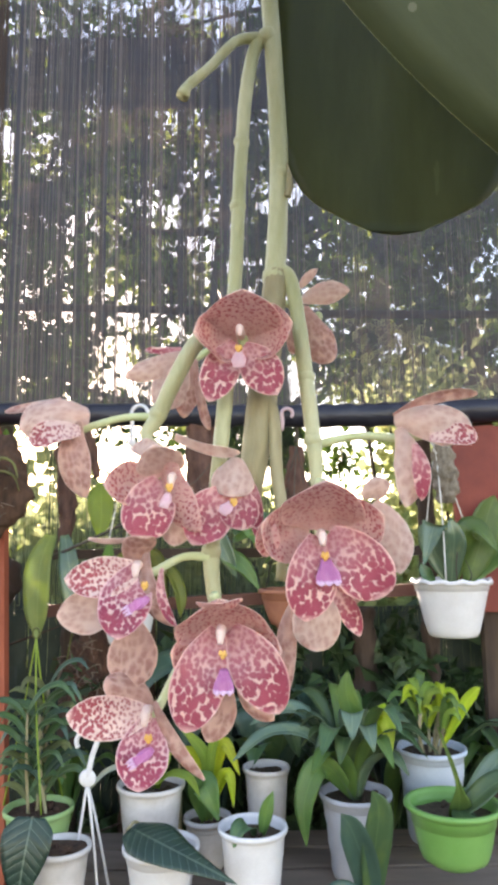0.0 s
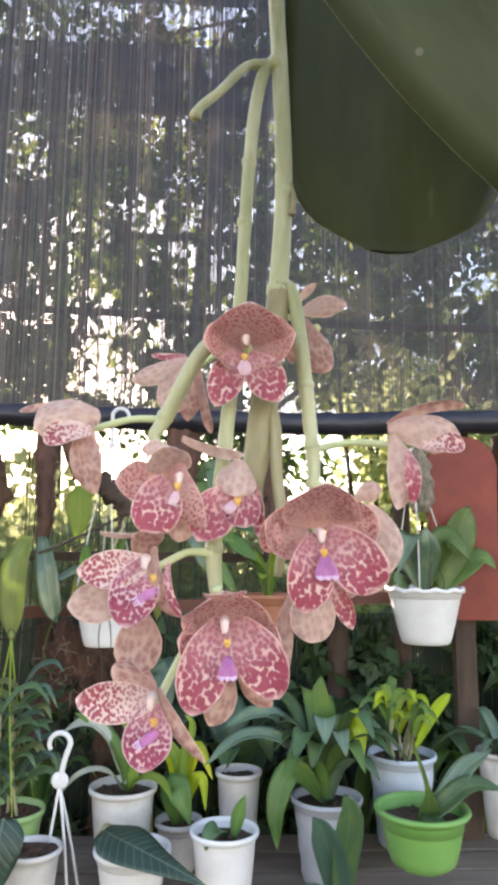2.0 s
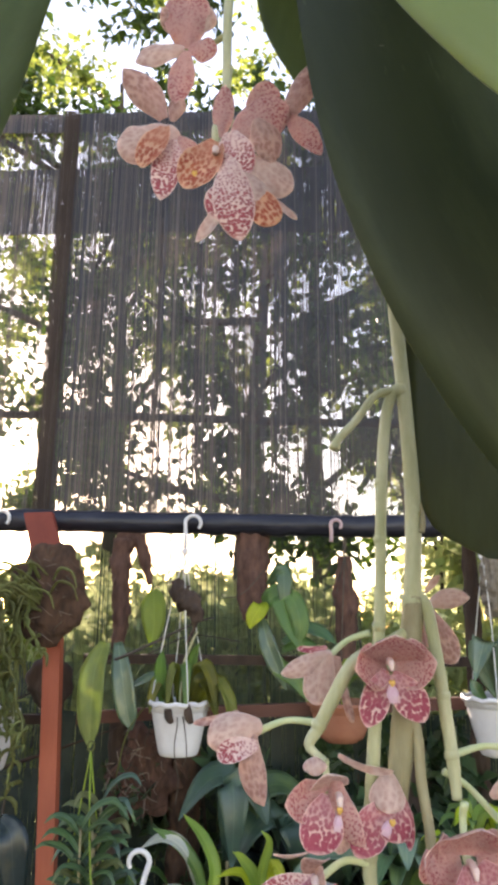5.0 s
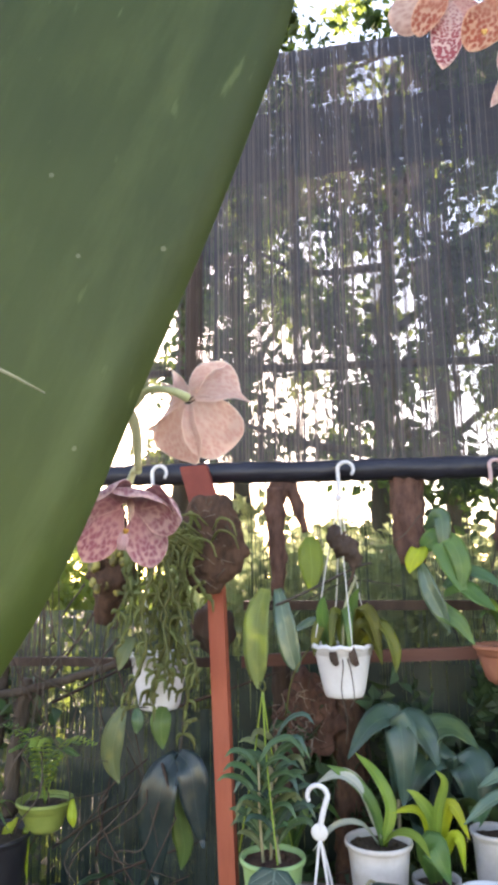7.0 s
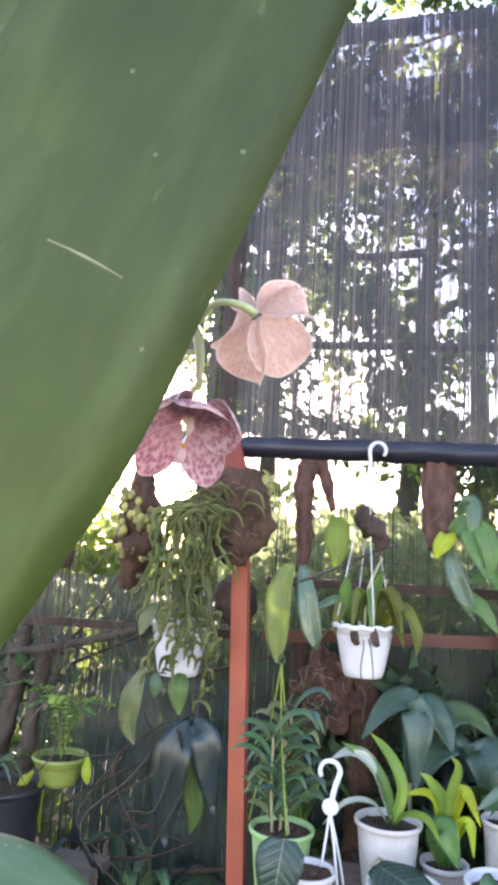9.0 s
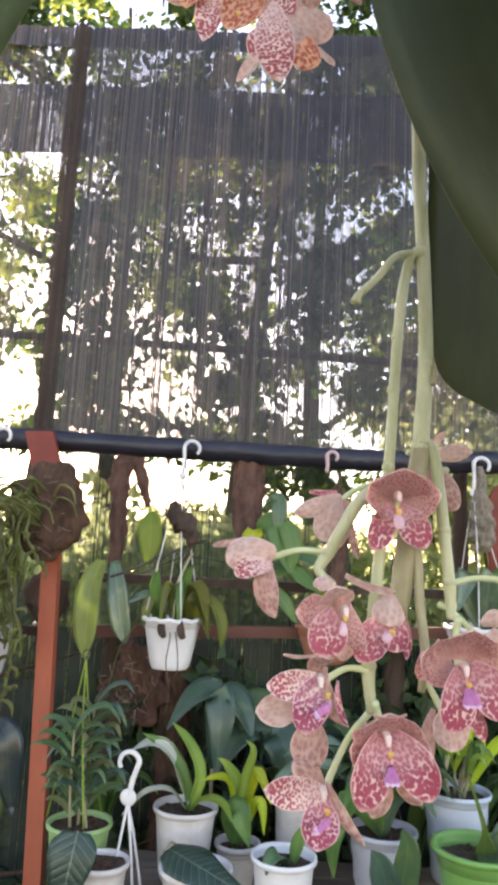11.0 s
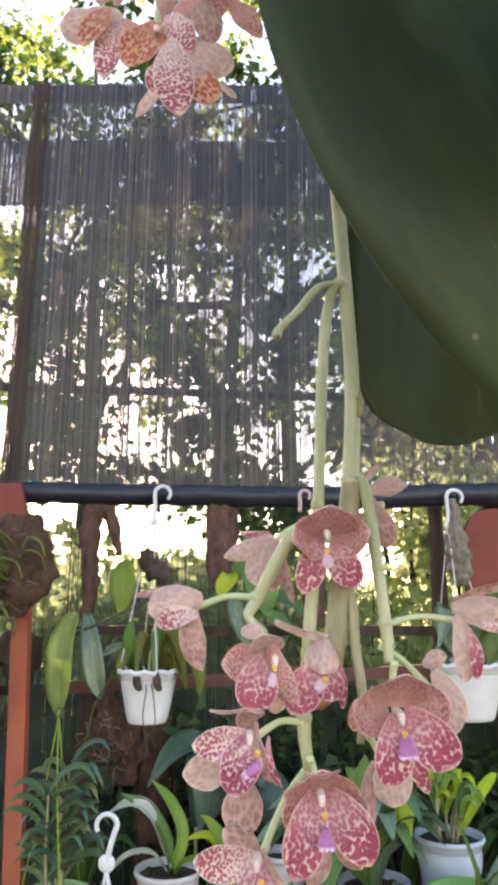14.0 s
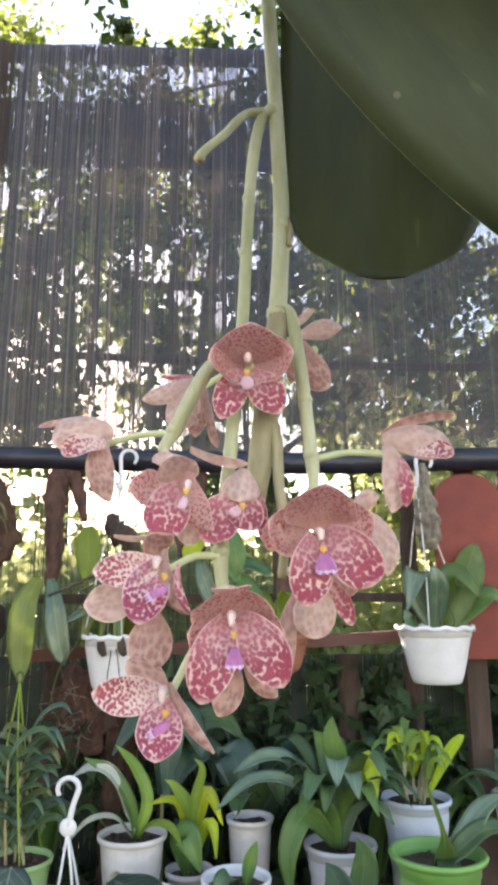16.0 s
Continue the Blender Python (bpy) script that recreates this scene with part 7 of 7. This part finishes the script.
# flowers of the small spray: part, bearing, lean, curl, length, width (mm), skin, cup, base x, base z (mm), outline
OPEN = (("dorsal_sepal", 90, 0, 92, 29, 40, "h", 0.30, 0, 2, "R"), ("petal", 162, 0, 84, 32, 34, "h", 0.36, -2, 4, "R"), ("petal", 18, 0, 84, 32, 34, "h", 0.36, 2, 4, "R"),
        ("lateral_sepal", 248, 22, 2, 35, 24, "s", 0.18, -5, 0, "L"), ("lateral_sepal", 298, 22, 2, 35, 24, "s", 0.18, 6, 0, "L"))
SOFT = tuple((*q[:6], "m", *q[7:]) for q in OPEN)
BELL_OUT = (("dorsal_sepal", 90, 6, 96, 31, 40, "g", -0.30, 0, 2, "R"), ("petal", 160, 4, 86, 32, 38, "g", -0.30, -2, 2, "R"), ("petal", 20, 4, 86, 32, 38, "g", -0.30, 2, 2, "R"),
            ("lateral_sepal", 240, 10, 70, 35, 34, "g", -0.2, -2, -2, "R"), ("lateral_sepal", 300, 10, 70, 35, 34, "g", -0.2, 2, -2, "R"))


def tepal_mesh(spine, width, face, cup, outline, seed):
    """A sepal or petal in two skins along a line of points: a blunt tip, an uneven rim and wavy margins."""
    bm = bmesh.new()
    metric, unit = bm.loops.layers.uv.new("UVMap"), bm.loops.layers.uv.new("unit")
    rnd = random.Random(seed)
    ph, n, across = rnd.random() * 6, 20, 12
    ru, rv = rnd.uniform(0, 3), rnd.uniform(0, 3)
    rows, coord, dist, last = [], {}, 0.0, None
    for i in range(n + 1):
        s = 1 - (1 - i / n) ** 1.7
        q = spine(s)
        ahead = spine(min(1.0, s + 0.02)) - spine(max(0.0, s - 0.02))
        tan = ahead.normalized()
        if last is not None:
            dist += (q - last).length
        last = q
        if outline == "R":
            w = 0.34 + 0.66 * math.sin(math.pi / 2 * s / 0.56) if s < 0.56 else math.sqrt(max(0.0, 1 - ((s - 0.56) / 0.44) ** 2.2))
        elif outline == "L":
            w = 0.30 + 0.70 * math.sin(math.pi / 2 * s / 0.52) if s < 0.52 else max(0.0, 1 - ((s - 0.52) / 0.48) ** 2.1) ** 0.72
        else:
            w = 0.55 + 0.45 * math.sin(math.pi / 2 * min(1.0, s / 0.4)) if s < 0.75 else max(0.0, 1 - ((s - 0.75) / 0.25) ** 2.0) ** 0.6
        w = max(0.02, w) * width / 2
        side = tan.cross(face).normalized()
        nor = side.cross(tan).normalized()
        two = []
        for skin in (1, -1):
            row = []
            for k in range(across + 1):
                u = math.sin(math.pi / 2 * (2 * k / across - 1))
                h = cup * w * u * u + 0.10 * w * u ** 4 * math.sin(ph + 8 * s + 1.7 * u) + 0.03 * w * math.sin(ph * 2 + 11 * s) * u
                h += skin * 0.00045 * (1 - 0.8 * abs(u) ** 3)
                edge = 1 + 0.035 * noise.noise(Vector((s * 9, u * 2, ph)))
                v = bm.verts.new(q + side * (u * w * edge) + nor * h)
                coord[v] = ((ru + u * w, rv + dist), (u * 0.5 + 0.5, s))
                row.append(v)
            two.append(row)
        rows.append(two)
    for a, b in zip(rows, rows[1:]):
        for k in range(across):
            bm.faces.new((a[0][k], a[0][k + 1], b[0][k + 1], b[0][k]))
            bm.faces.new((a[1][k], b[1][k], b[1][k + 1], a[1][k + 1])).material_index = 1
        bm.faces.new((a[0][0], b[0][0], b[1][0], a[1][0])).material_index = 1
        bm.faces.new((a[0][across], a[1][across], b[1][across], b[0][across])).material_index = 1
    for f in bm.faces:
        for lp in f.loops:
            lp[metric].uv, lp[unit].uv = coord[lp.vert]
    return bm


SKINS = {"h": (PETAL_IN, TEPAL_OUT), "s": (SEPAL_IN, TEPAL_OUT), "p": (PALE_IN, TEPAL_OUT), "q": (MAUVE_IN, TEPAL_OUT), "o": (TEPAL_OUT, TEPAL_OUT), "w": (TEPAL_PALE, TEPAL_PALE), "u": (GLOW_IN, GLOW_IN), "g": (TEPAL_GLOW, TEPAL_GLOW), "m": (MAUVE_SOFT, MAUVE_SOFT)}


def laid_tepal(spec, seed):
    """A tepal from its foot to its tip in the flower's own plane, which faces -y."""
    nm, x0, z0, x1, z1, width, skin, (d0, dm, d1), cup, bow, outline, roll = spec
    foot, tip = Vector((x0, 0, z0)), Vector((x1, 0, z1))
    along = (tip - foot).normalized()
    perp = Vector((-along.z, 0, along.x))

    def spine(s):
        depth = d0 * (1 - s) * (1 - 2 * s) + dm * 4 * s * (1 - s) + d1 * s * (2 * s - 1)
        return (foot.lerp(tip, s) + perp * (bow * 4 * s * (1 - s)) + Vector((0, -depth, 0))) * 0.001

    face = Matrix.Rotation(radians(roll), 3, along) @ Vector((0, -1, 0))
    return tepal_mesh(spine, width * 0.001, face, cup, outline, seed), SKINS[skin]


def curled_tepal(spec, seed, j):
    """A tepal by its bearing round the flower's centre, its lean and its curl towards the viewer."""
    nm, theta, lean, curl, L, W, skin, cup, bx, bz, prof = spec
    L, W = L * 0.00092, W * 0.00090
    th = radians(theta + j(4))
    d, f = Vector((math.cos(th), 0, math.sin(th))), Vector((0, -1, 0))
    pts, p = [], Vector((bx * 0.001, 0, bz * 0.001))
    for k in range(13):
        pts.append(p.copy())
        a = radians(lean + curl * k / 12)
        p = p + (math.cos(a) * d + math.sin(a) * f) * (L / 12)
    spine = lambda s: pts[min(11, int(s * 12))].lerp(pts[min(11, int(s * 12)) + 1], s * 12 - min(11, int(s * 12)))
    face = f * math.cos(radians(lean)) - d * math.sin(radians(lean)) * 0.6
    return tepal_mesh(spine, W, face, cup, prof, seed), SKINS[skin]


def lip_of(fl, lip, seed):
    """A grooved purple lip with side wings and a pale, notched tip."""
    x0, z0, x1, z1, w, form = lip
    a, b = Vector((x0, -9.5, z0)) * 0.001, Vector((x1, -14.5, z1)) * 0.001
    w *= 0.001
    mid = a.lerp(b, 0.5) + Vector((0, -0.0012, 0))
    wid = {"fan": (0.42, 0.66, 0.92, 1.0), "tongue": (0.6, 1.0, 0.9, 0.45), "small": (0.5, 0.9, 0.9, 0.4)}[form]
    bm = bmesh.new()
    blade(bm, [a, mid, b], [w * q for q in wid], (0, -1, 0.3), -0.35, 0.10, 0.0010, 6, 12, 0.10, seed=seed)
    side = (b - a).cross(Vector((0, 1, 0))).normalized()
    for k in (-3, -2, -1, 0, 1, 2, 3):
        tube(bm, [a + side * (k * w * 0.05) + Vector((0, -0.0007, 0)), mid + side * (k * w * 0.085) + Vector((0, -0.0010, 0)), b + side * (k * w * 0.12) + Vector((0, -0.0004, 0))], 0.00026, 5, 4)
    part("lip", bm, LIP if form != "small" else LIP_PINK, fl, "purple grooved lip")
    if form == "small":
        return
    d = (b - a).normalized()
    bm = bmesh.new()
    for k in (-1, 0, 1):
        r = b + side * (k * w * 0.30) - d * 0.0004
        blade(bm, [r, r + d * 0.0010 + Vector((0, -0.0003, 0)), r + d * (0.0022 if form == "fan" else 0.0034)], [w * 0.36, w * 0.34, w * 0.08], (0, -1, 0.4), -0.2, 0.1, 0.0007, 4, 6, 0.2)
    part("lip_tip", bm, LIP_TIP, fl, "pale lip tip")


def flower(plant, at, joint, column, callus, lip, tepals, seed, turn=None):
    """A flower with its pedicel; turn, in degrees (yaw, pitch, roll, size), sets one whose tepals go by bearing."""
    rnd = random.Random(seed)
    m = Matrix.Translation(at)
    if turn:
        yaw, pitch, roll, size = turn
        m = Matrix.Translation(at) @ Matrix.Rotation(radians(yaw), 4, "Z") @ Matrix.Rotation(radians(-pitch), 4, "X") @ Matrix.Rotation(radians(roll), 4, "Y") @ Matrix.Scale(size, 4)
    bm = bmesh.new()
    q = m.inverted() @ Vector(joint)
    near = Vector((0.15 * q.x, 0.010, 0.15 * q.z))
    tube(bm, [(0, 0.002, 0), near, near.lerp(q, 0.5) + Vector((0, 0.004, 0.003)), q], [0.0024, 0.0019, 0.0017, 0.0020], 8, 5, mi=1)
    if column:
        cx, cz = column[0] * 0.001, column[1] * 0.001
        tube(bm, [(cx * 0.6, 0.002, cz), (cx, -0.004, cz + 0.001), (cx, -0.0085, cz - 0.0005), (cx, -0.0098, cz - 0.0035)], [0.0019, 0.0019, 0.0017, 0.0010], 10, 4)
        lump(bm, (cx, -0.0088, cz), (0.0016, 0.0012, 0.0019), 0.12, 300, 1, 3)
    fl = part("flower", bm, (COLUMN, PEDICEL), plant, "cream and crimson blotched orchid flower")
    fl.matrix_local = m
    for i, sp in enumerate(tepals):
        bm, mt = curled_tepal(sp, seed * 7 + i, lambda a: rnd.uniform(-a, a)) if turn else laid_tepal(sp, seed * 7 + i)
        part(sp[0], bm, mt, fl)
    if lip:
        lip_of(fl, lip, seed)
    if callus:
        bm = bmesh.new()
        x, z = callus[0] * 0.001, callus[1] * 0.001
        for dx, dz, r in ((0.0008, 0.0, 0.0017), (-0.0010, 0.0003, 0.0015), (0.0, -0.0016, 0.0014), (0.0012, 0.0014, 0.0010), (-0.0012, 0.0016, 0.0009)):
            lump(bm, (x + dx * 0.6, -0.0112, z + dz * 0.6), (r * 0.62, r * 0.45, r * 0.7), 0.25, 300, seed, 2)
        part("callus", bm, CALLUS, fl, "orange-yellow callus")
    return fl


def broad_leaf(plant, pts, widths, face, seed, cup=0.1, fold=0.12, label="", wave=0.03, twist=0.0, skin=None):
    bm = bmesh.new()
    blade(bm, pts, widths, face, cup, fold, 0.003, 14, 16, wave, (0.0, 0.37 * seed), seed, twist, (0, 0), 1)
    leaf = part("leaf", bm, (skin or BIG_LEAF, LEAF_RIM), plant, label)
    if skin is None:  # soft raised midrib
        bm = bmesh.new()
        f = Vector(face).normalized()
        blade(bm, [Vector(p) + f * 0.0016 for p in pts], [0.012, 0.010, 0.008, 0.005, 0.001], face, -0.18, 0.0, 0.0008, 14, 6, 0.0, (0.3, 0.5), seed, twist)
        part("midrib", bm, BIG_LEAF, leaf)
    return leaf


def orchid():
    plant = thing("moth_orchid", (0, 0, 0), "moth orchid with broad leaves and hanging sprays of spotted flowers", "orchid")
    Y = 0.375

    def stalk(name, pts, rad, mat=STALK, knob=0.05, lab="", nodes=()):
        bm = bmesh.new()
        tube(bm, pts, rad, 12, 8, knob)
        for p, r in nodes:
            lump(bm, p, (r * 0.88, r * 0.88, r * 0.9), 0.12, 120, 1, 2)
        return part(name, bm, mat, plant, lab)

    # main spray
    stalk("flower_stalk", [(0.060, 0.345, 2.02), (0.071, 0.362, 1.86), (0.076, Y, 1.78), (0.080, Y, 1.70), (0.081, Y, 1.654), (0.078, Y, 1.600), (0.071, Y, 1.540), (0.066, Y, 1.505)],
          [0.0044, 0.0042, 0.0041, 0.0041, 0.0043, 0.0048, 0.0060, 0.0048], STALK, 0.03, "", [((0.0815, Y, 1.652), 0.0056), ((0.077, Y, 1.722), 0.0056), ((0.078, Y, 1.603), 0.0062)])
    stalk("stalk_sheath", [(0.0785, Y, 1.606), (0.078, Y, 1.596), (0.0745, Y, 1.568), (0.071, Y, 1.540), (0.0655, Y, 1.503)], [0.0050, 0.0056, 0.0062, 0.0068, 0.0052], STALK_OLD, 0.04, "brownish old lower stalk")
    stalk("stalk_bract", [(0.0845, 0.372, 1.640), (0.0855, 0.371, 1.648), (0.0845, 0.371, 1.656)], [0.0018, 0.0014, 0.0004], STALK_OLD, 0, "small scale on the stalk")
    stalk("flower_branch", [(0.0755, Y, 1.724), (0.070, Y, 1.714), (0.066, 0.374, 1.690), (0.063, 0.373, 1.650), (0.0605, 0.372, 1.600), (0.056, 0.370, 1.548), (0.052, 0.368, 1.505), (0.050, 0.366, 1.478), (0.052, 0.364, 1.458)],
          [0.0030, 0.0031, 0.0031, 0.0030, 0.0031, 0.0033, 0.0034, 0.0034, 0.0026], STALK, 0.06, "", [((0.062, 0.373, 1.636), 0.0042), ((0.064, 0.374, 1.668), 0.0042), ((0.0595, 0.371, 1.590), 0.0042), ((0.050, 0.366, 1.482), 0.0046)])
    stalk("bud_twig", [(0.0735, Y, 1.722), (0.062, 0.372, 1.718), (0.050, 0.368, 1.702), (0.040, 0.366, 1.691), (0.0375, 0.365, 1.685)], [0.0026, 0.0022, 0.0022, 0.0022, 0.0030], STALK, 0.12, "short side twig with a withered tip")
    stalk("flower_branch", [(0.079, Y, 1.607), (0.085, 0.374, 1.602), (0.0885, 0.372, 1.580), (0.091, 0.370, 1.554), (0.0935, 0.368, 1.525), (0.094, 0.366, 1.508)], [0.0032, 0.0033, 0.0033, 0.0033, 0.0033, 0.0024], STALK, 0.05, "", [((0.091, 0.370, 1.556), 0.0042), ((0.093, 0.368, 1.528), 0.0042)])
    stalk("flower_branch", [(0.076, Y, 1.588), (0.060, 0.368, 1.580), (0.045, 0.366, 1.572), (0.034, 0.368, 1.554), (0.027, 0.372, 1.540), (0.022, 0.372, 1.531), (0.030, 0.368, 1.524)], [0.0034, 0.0034, 0.0036, 0.0036, 0.0034, 0.0026, 0.0018], STALK, 0.05, "", [((0.027, 0.372, 1.541), 0.0045)])
    stalk("flower_branch", [(0.070, Y, 1.560), (0.0765, 0.371, 1.540), (0.0775, 0.369, 1.515), (0.080, 0.366, 1.490), (0.078, 0.366, 1.470)], [0.0026, 0.0027, 0.0027, 0.0026, 0.002], STALK_OLD, 0.05)

    for i, row in enumerate(MAIN_SPRAY):
        flower(plant, *row, seed=1 + i)

    # upper spray
    stalk("flower_stalk", [(0.010, 0.33, 2.06), (-0.012, 0.315, 1.98), (-0.020, 0.30, 1.924), (-0.021, 0.30, 1.860), (-0.026, 0.30, 1.838), (-0.022, 0.298, 1.815)], [0.0030, 0.0028, 0.0026, 0.0024, 0.0022, 0.0016], STALK, 0.05)
    for i, row in enumerate(UPPER_SPRAY):
        flower(plant, *row, seed=41 + i)
    # small spray by the great leaf
    stalk("flower_stalk", [(-0.265, 0.32, 1.80), (-0.245, 0.305, 1.70), (-0.215, 0.292, 1.655), (-0.200, 0.288, 1.635), (-0.198, 0.290, 1.612)], [0.0026, 0.0024, 0.0024, 0.0024, 0.0016], STALK, 0.05)
    flower(plant, (-0.172, 0.284, 1.642), (-0.200, 0.288, 1.642), None, None, None, BELL_OUT, 31, turn=(165, -20, 10, 0.88))
    flower(plant, (-0.203, 0.290, 1.596), (-0.198, 0.290, 1.612), (0, 3), (0, -6), (0, -8, 0, -15, 6, "small"), SOFT, 32, turn=(30, -45, 10, 0.92))

    # leaves
    broad_leaf(plant, [(-0.045, 0.295, 2.12), (-0.176, 0.245, 1.958), (-0.238, 0.225, 1.808), (-0.292, 0.214, 1.666), (-0.346, 0.203, 1.540), (-0.405, 0.192, 1.385)],
               [0.06, 0.16, 0.220, 0.240, 0.237, 0.236, 0.190, 0.02], (0.38, -1.0, 0.05), 1, 0.02, 0.06, "broad green leaf with a pale scratch")
    broad_leaf(plant, [(0.10, 0.36, 2.06), (0.130, 0.385, 1.92), (0.140, 0.388, 1.80), (0.137, 0.385, 1.70), (0.134, 0.380, 1.626)], round_tip(0.05, 0.114, 0.74, 2.6), (-0.05, -1, -0.15), 2, 0.10, 0.10, "dark green leaf hanging behind the flower stalk", skin=SHADED_LEAF)
    broad_leaf(plant, [(0.05, 0.30, 2.07), (0.085, 0.270, 1.93), (0.122, 0.256, 1.795), (0.170, 0.250, 1.690), (0.250, 0.246, 1.592), (0.335, 0.242, 1.537)], [0.06, 0.13, 0.165, 0.178, 0.172, 0.150, 0.10, 0.02], (-0.1, -1, -0.35), 3, -0.10, 0.10, "broad olive-green leaf seen from below", skin=SHADED_FORE_LEAF)
    broad_leaf(plant, [(0.07, 0.36, 2.12), (0.045, 0.370, 2.04), (0.030, 0.365, 1.97), (0.024, 0.362, 1.918)], [0.05, 0.07, 0.085, 0.08, 0.05, 0.01], (0, -1, 0.1), 4, 0.1, 0.1)
    broad_leaf(plant, [(0.07, 0.28, 2.09), (0.062, 0.205, 1.93), (0.078, 0.176, 1.835), (0.106, 0.170, 1.788), (0.142, 0.168, 1.757), (0.200, 0.165, 1.722), (0.270, 0.160, 1.695)], [0.05, 0.085, 0.100, 0.106, 0.106, 0.09, 0.02], (-0.2, -1, 0.2), 5, 0.03, 0.06, "yellow-green leaf, painted as brightly lit, with a pale edge", skin=LIT_ORCHID_LEAF)
    # the pale scratch on the great leaf
    bm = bmesh.new()
    blade(bm, [(-0.2245, 0.1985, 1.640), (-0.210, 0.1980, 1.633), (-0.1965, 0.1990, 1.6255)], [0.0006, 0.0012, 0.0005], (0.2, -1, 0), 0, 0, 0.0008)
    part("leaf_scratch", bm, LEAF_SCAR, plant, "pale dry scratch")
    # short stem where leaves and stalks meet, and the wire that holds the plant
    bm = bmesh.new()
    lump(bm, (0.045, 0.325, 2.09), (0.06, 0.045, 0.05), 0.25, 20, 3, 3)
    part("crown", bm, STALK_OLD, plant, "stout short stem")
    bm = bmesh.new()
    tube(bm, [(0.045, 0.325, 2.11), (0.044, 0.33, 2.35), (0.045, 0.334, 2.66)], 0.0018, 6, 4)
    part("wire", bm, WIRE, plant, "thin hanging wire")
    return plant


def low_leaf():
    """A fleshy leaf reaching in below the great leaf, on a tall stem."""
    plant = thing("broad_leaf_plant", (-0.84, 0.62, 0.0), "tall stem bearing a fleshy leaf with yellow flecks and pale rim", "plant")
    bm = bmesh.new()
    blade(bm, [(0.0, 0.0, 1.15), (0.16, 0.01, 1.190), (0.30, 0.02, 1.203), (0.41, 0.02, 1.185), (0.51, 0.01, 1.115)], [0.05, 0.13, 0.16, 0.165, 0.15, 0.11, 0.02], (0, -0.5, 1), -0.12, 0.06, 0.003, 12, 14, 0.03, (0, 0), 6, 0, (0, 0), 1)
    part("leaf", bm, (FLECKED_LEAF, LEAF_RIM), plant)
    bm = bmesh.new()
    tube(bm, [(0.02, 0.02, -0.02), (-0.01, 0.02, 0.6), (0.0, 0.0, 1.155)], [0.010, 0.008, 0.005], 8, 8, 0.08)
    part("stem", bm, STALK_OLD, plant)


# ---- build ----
ground()
grove()
nets()
undergrowth()
roof_beam()
pole()
rails()
back_fence()
bench()
post()
red_plate()
hanging_pots()
mounts()
bench_pots()
side_zone()
orchid()
low_leaf()
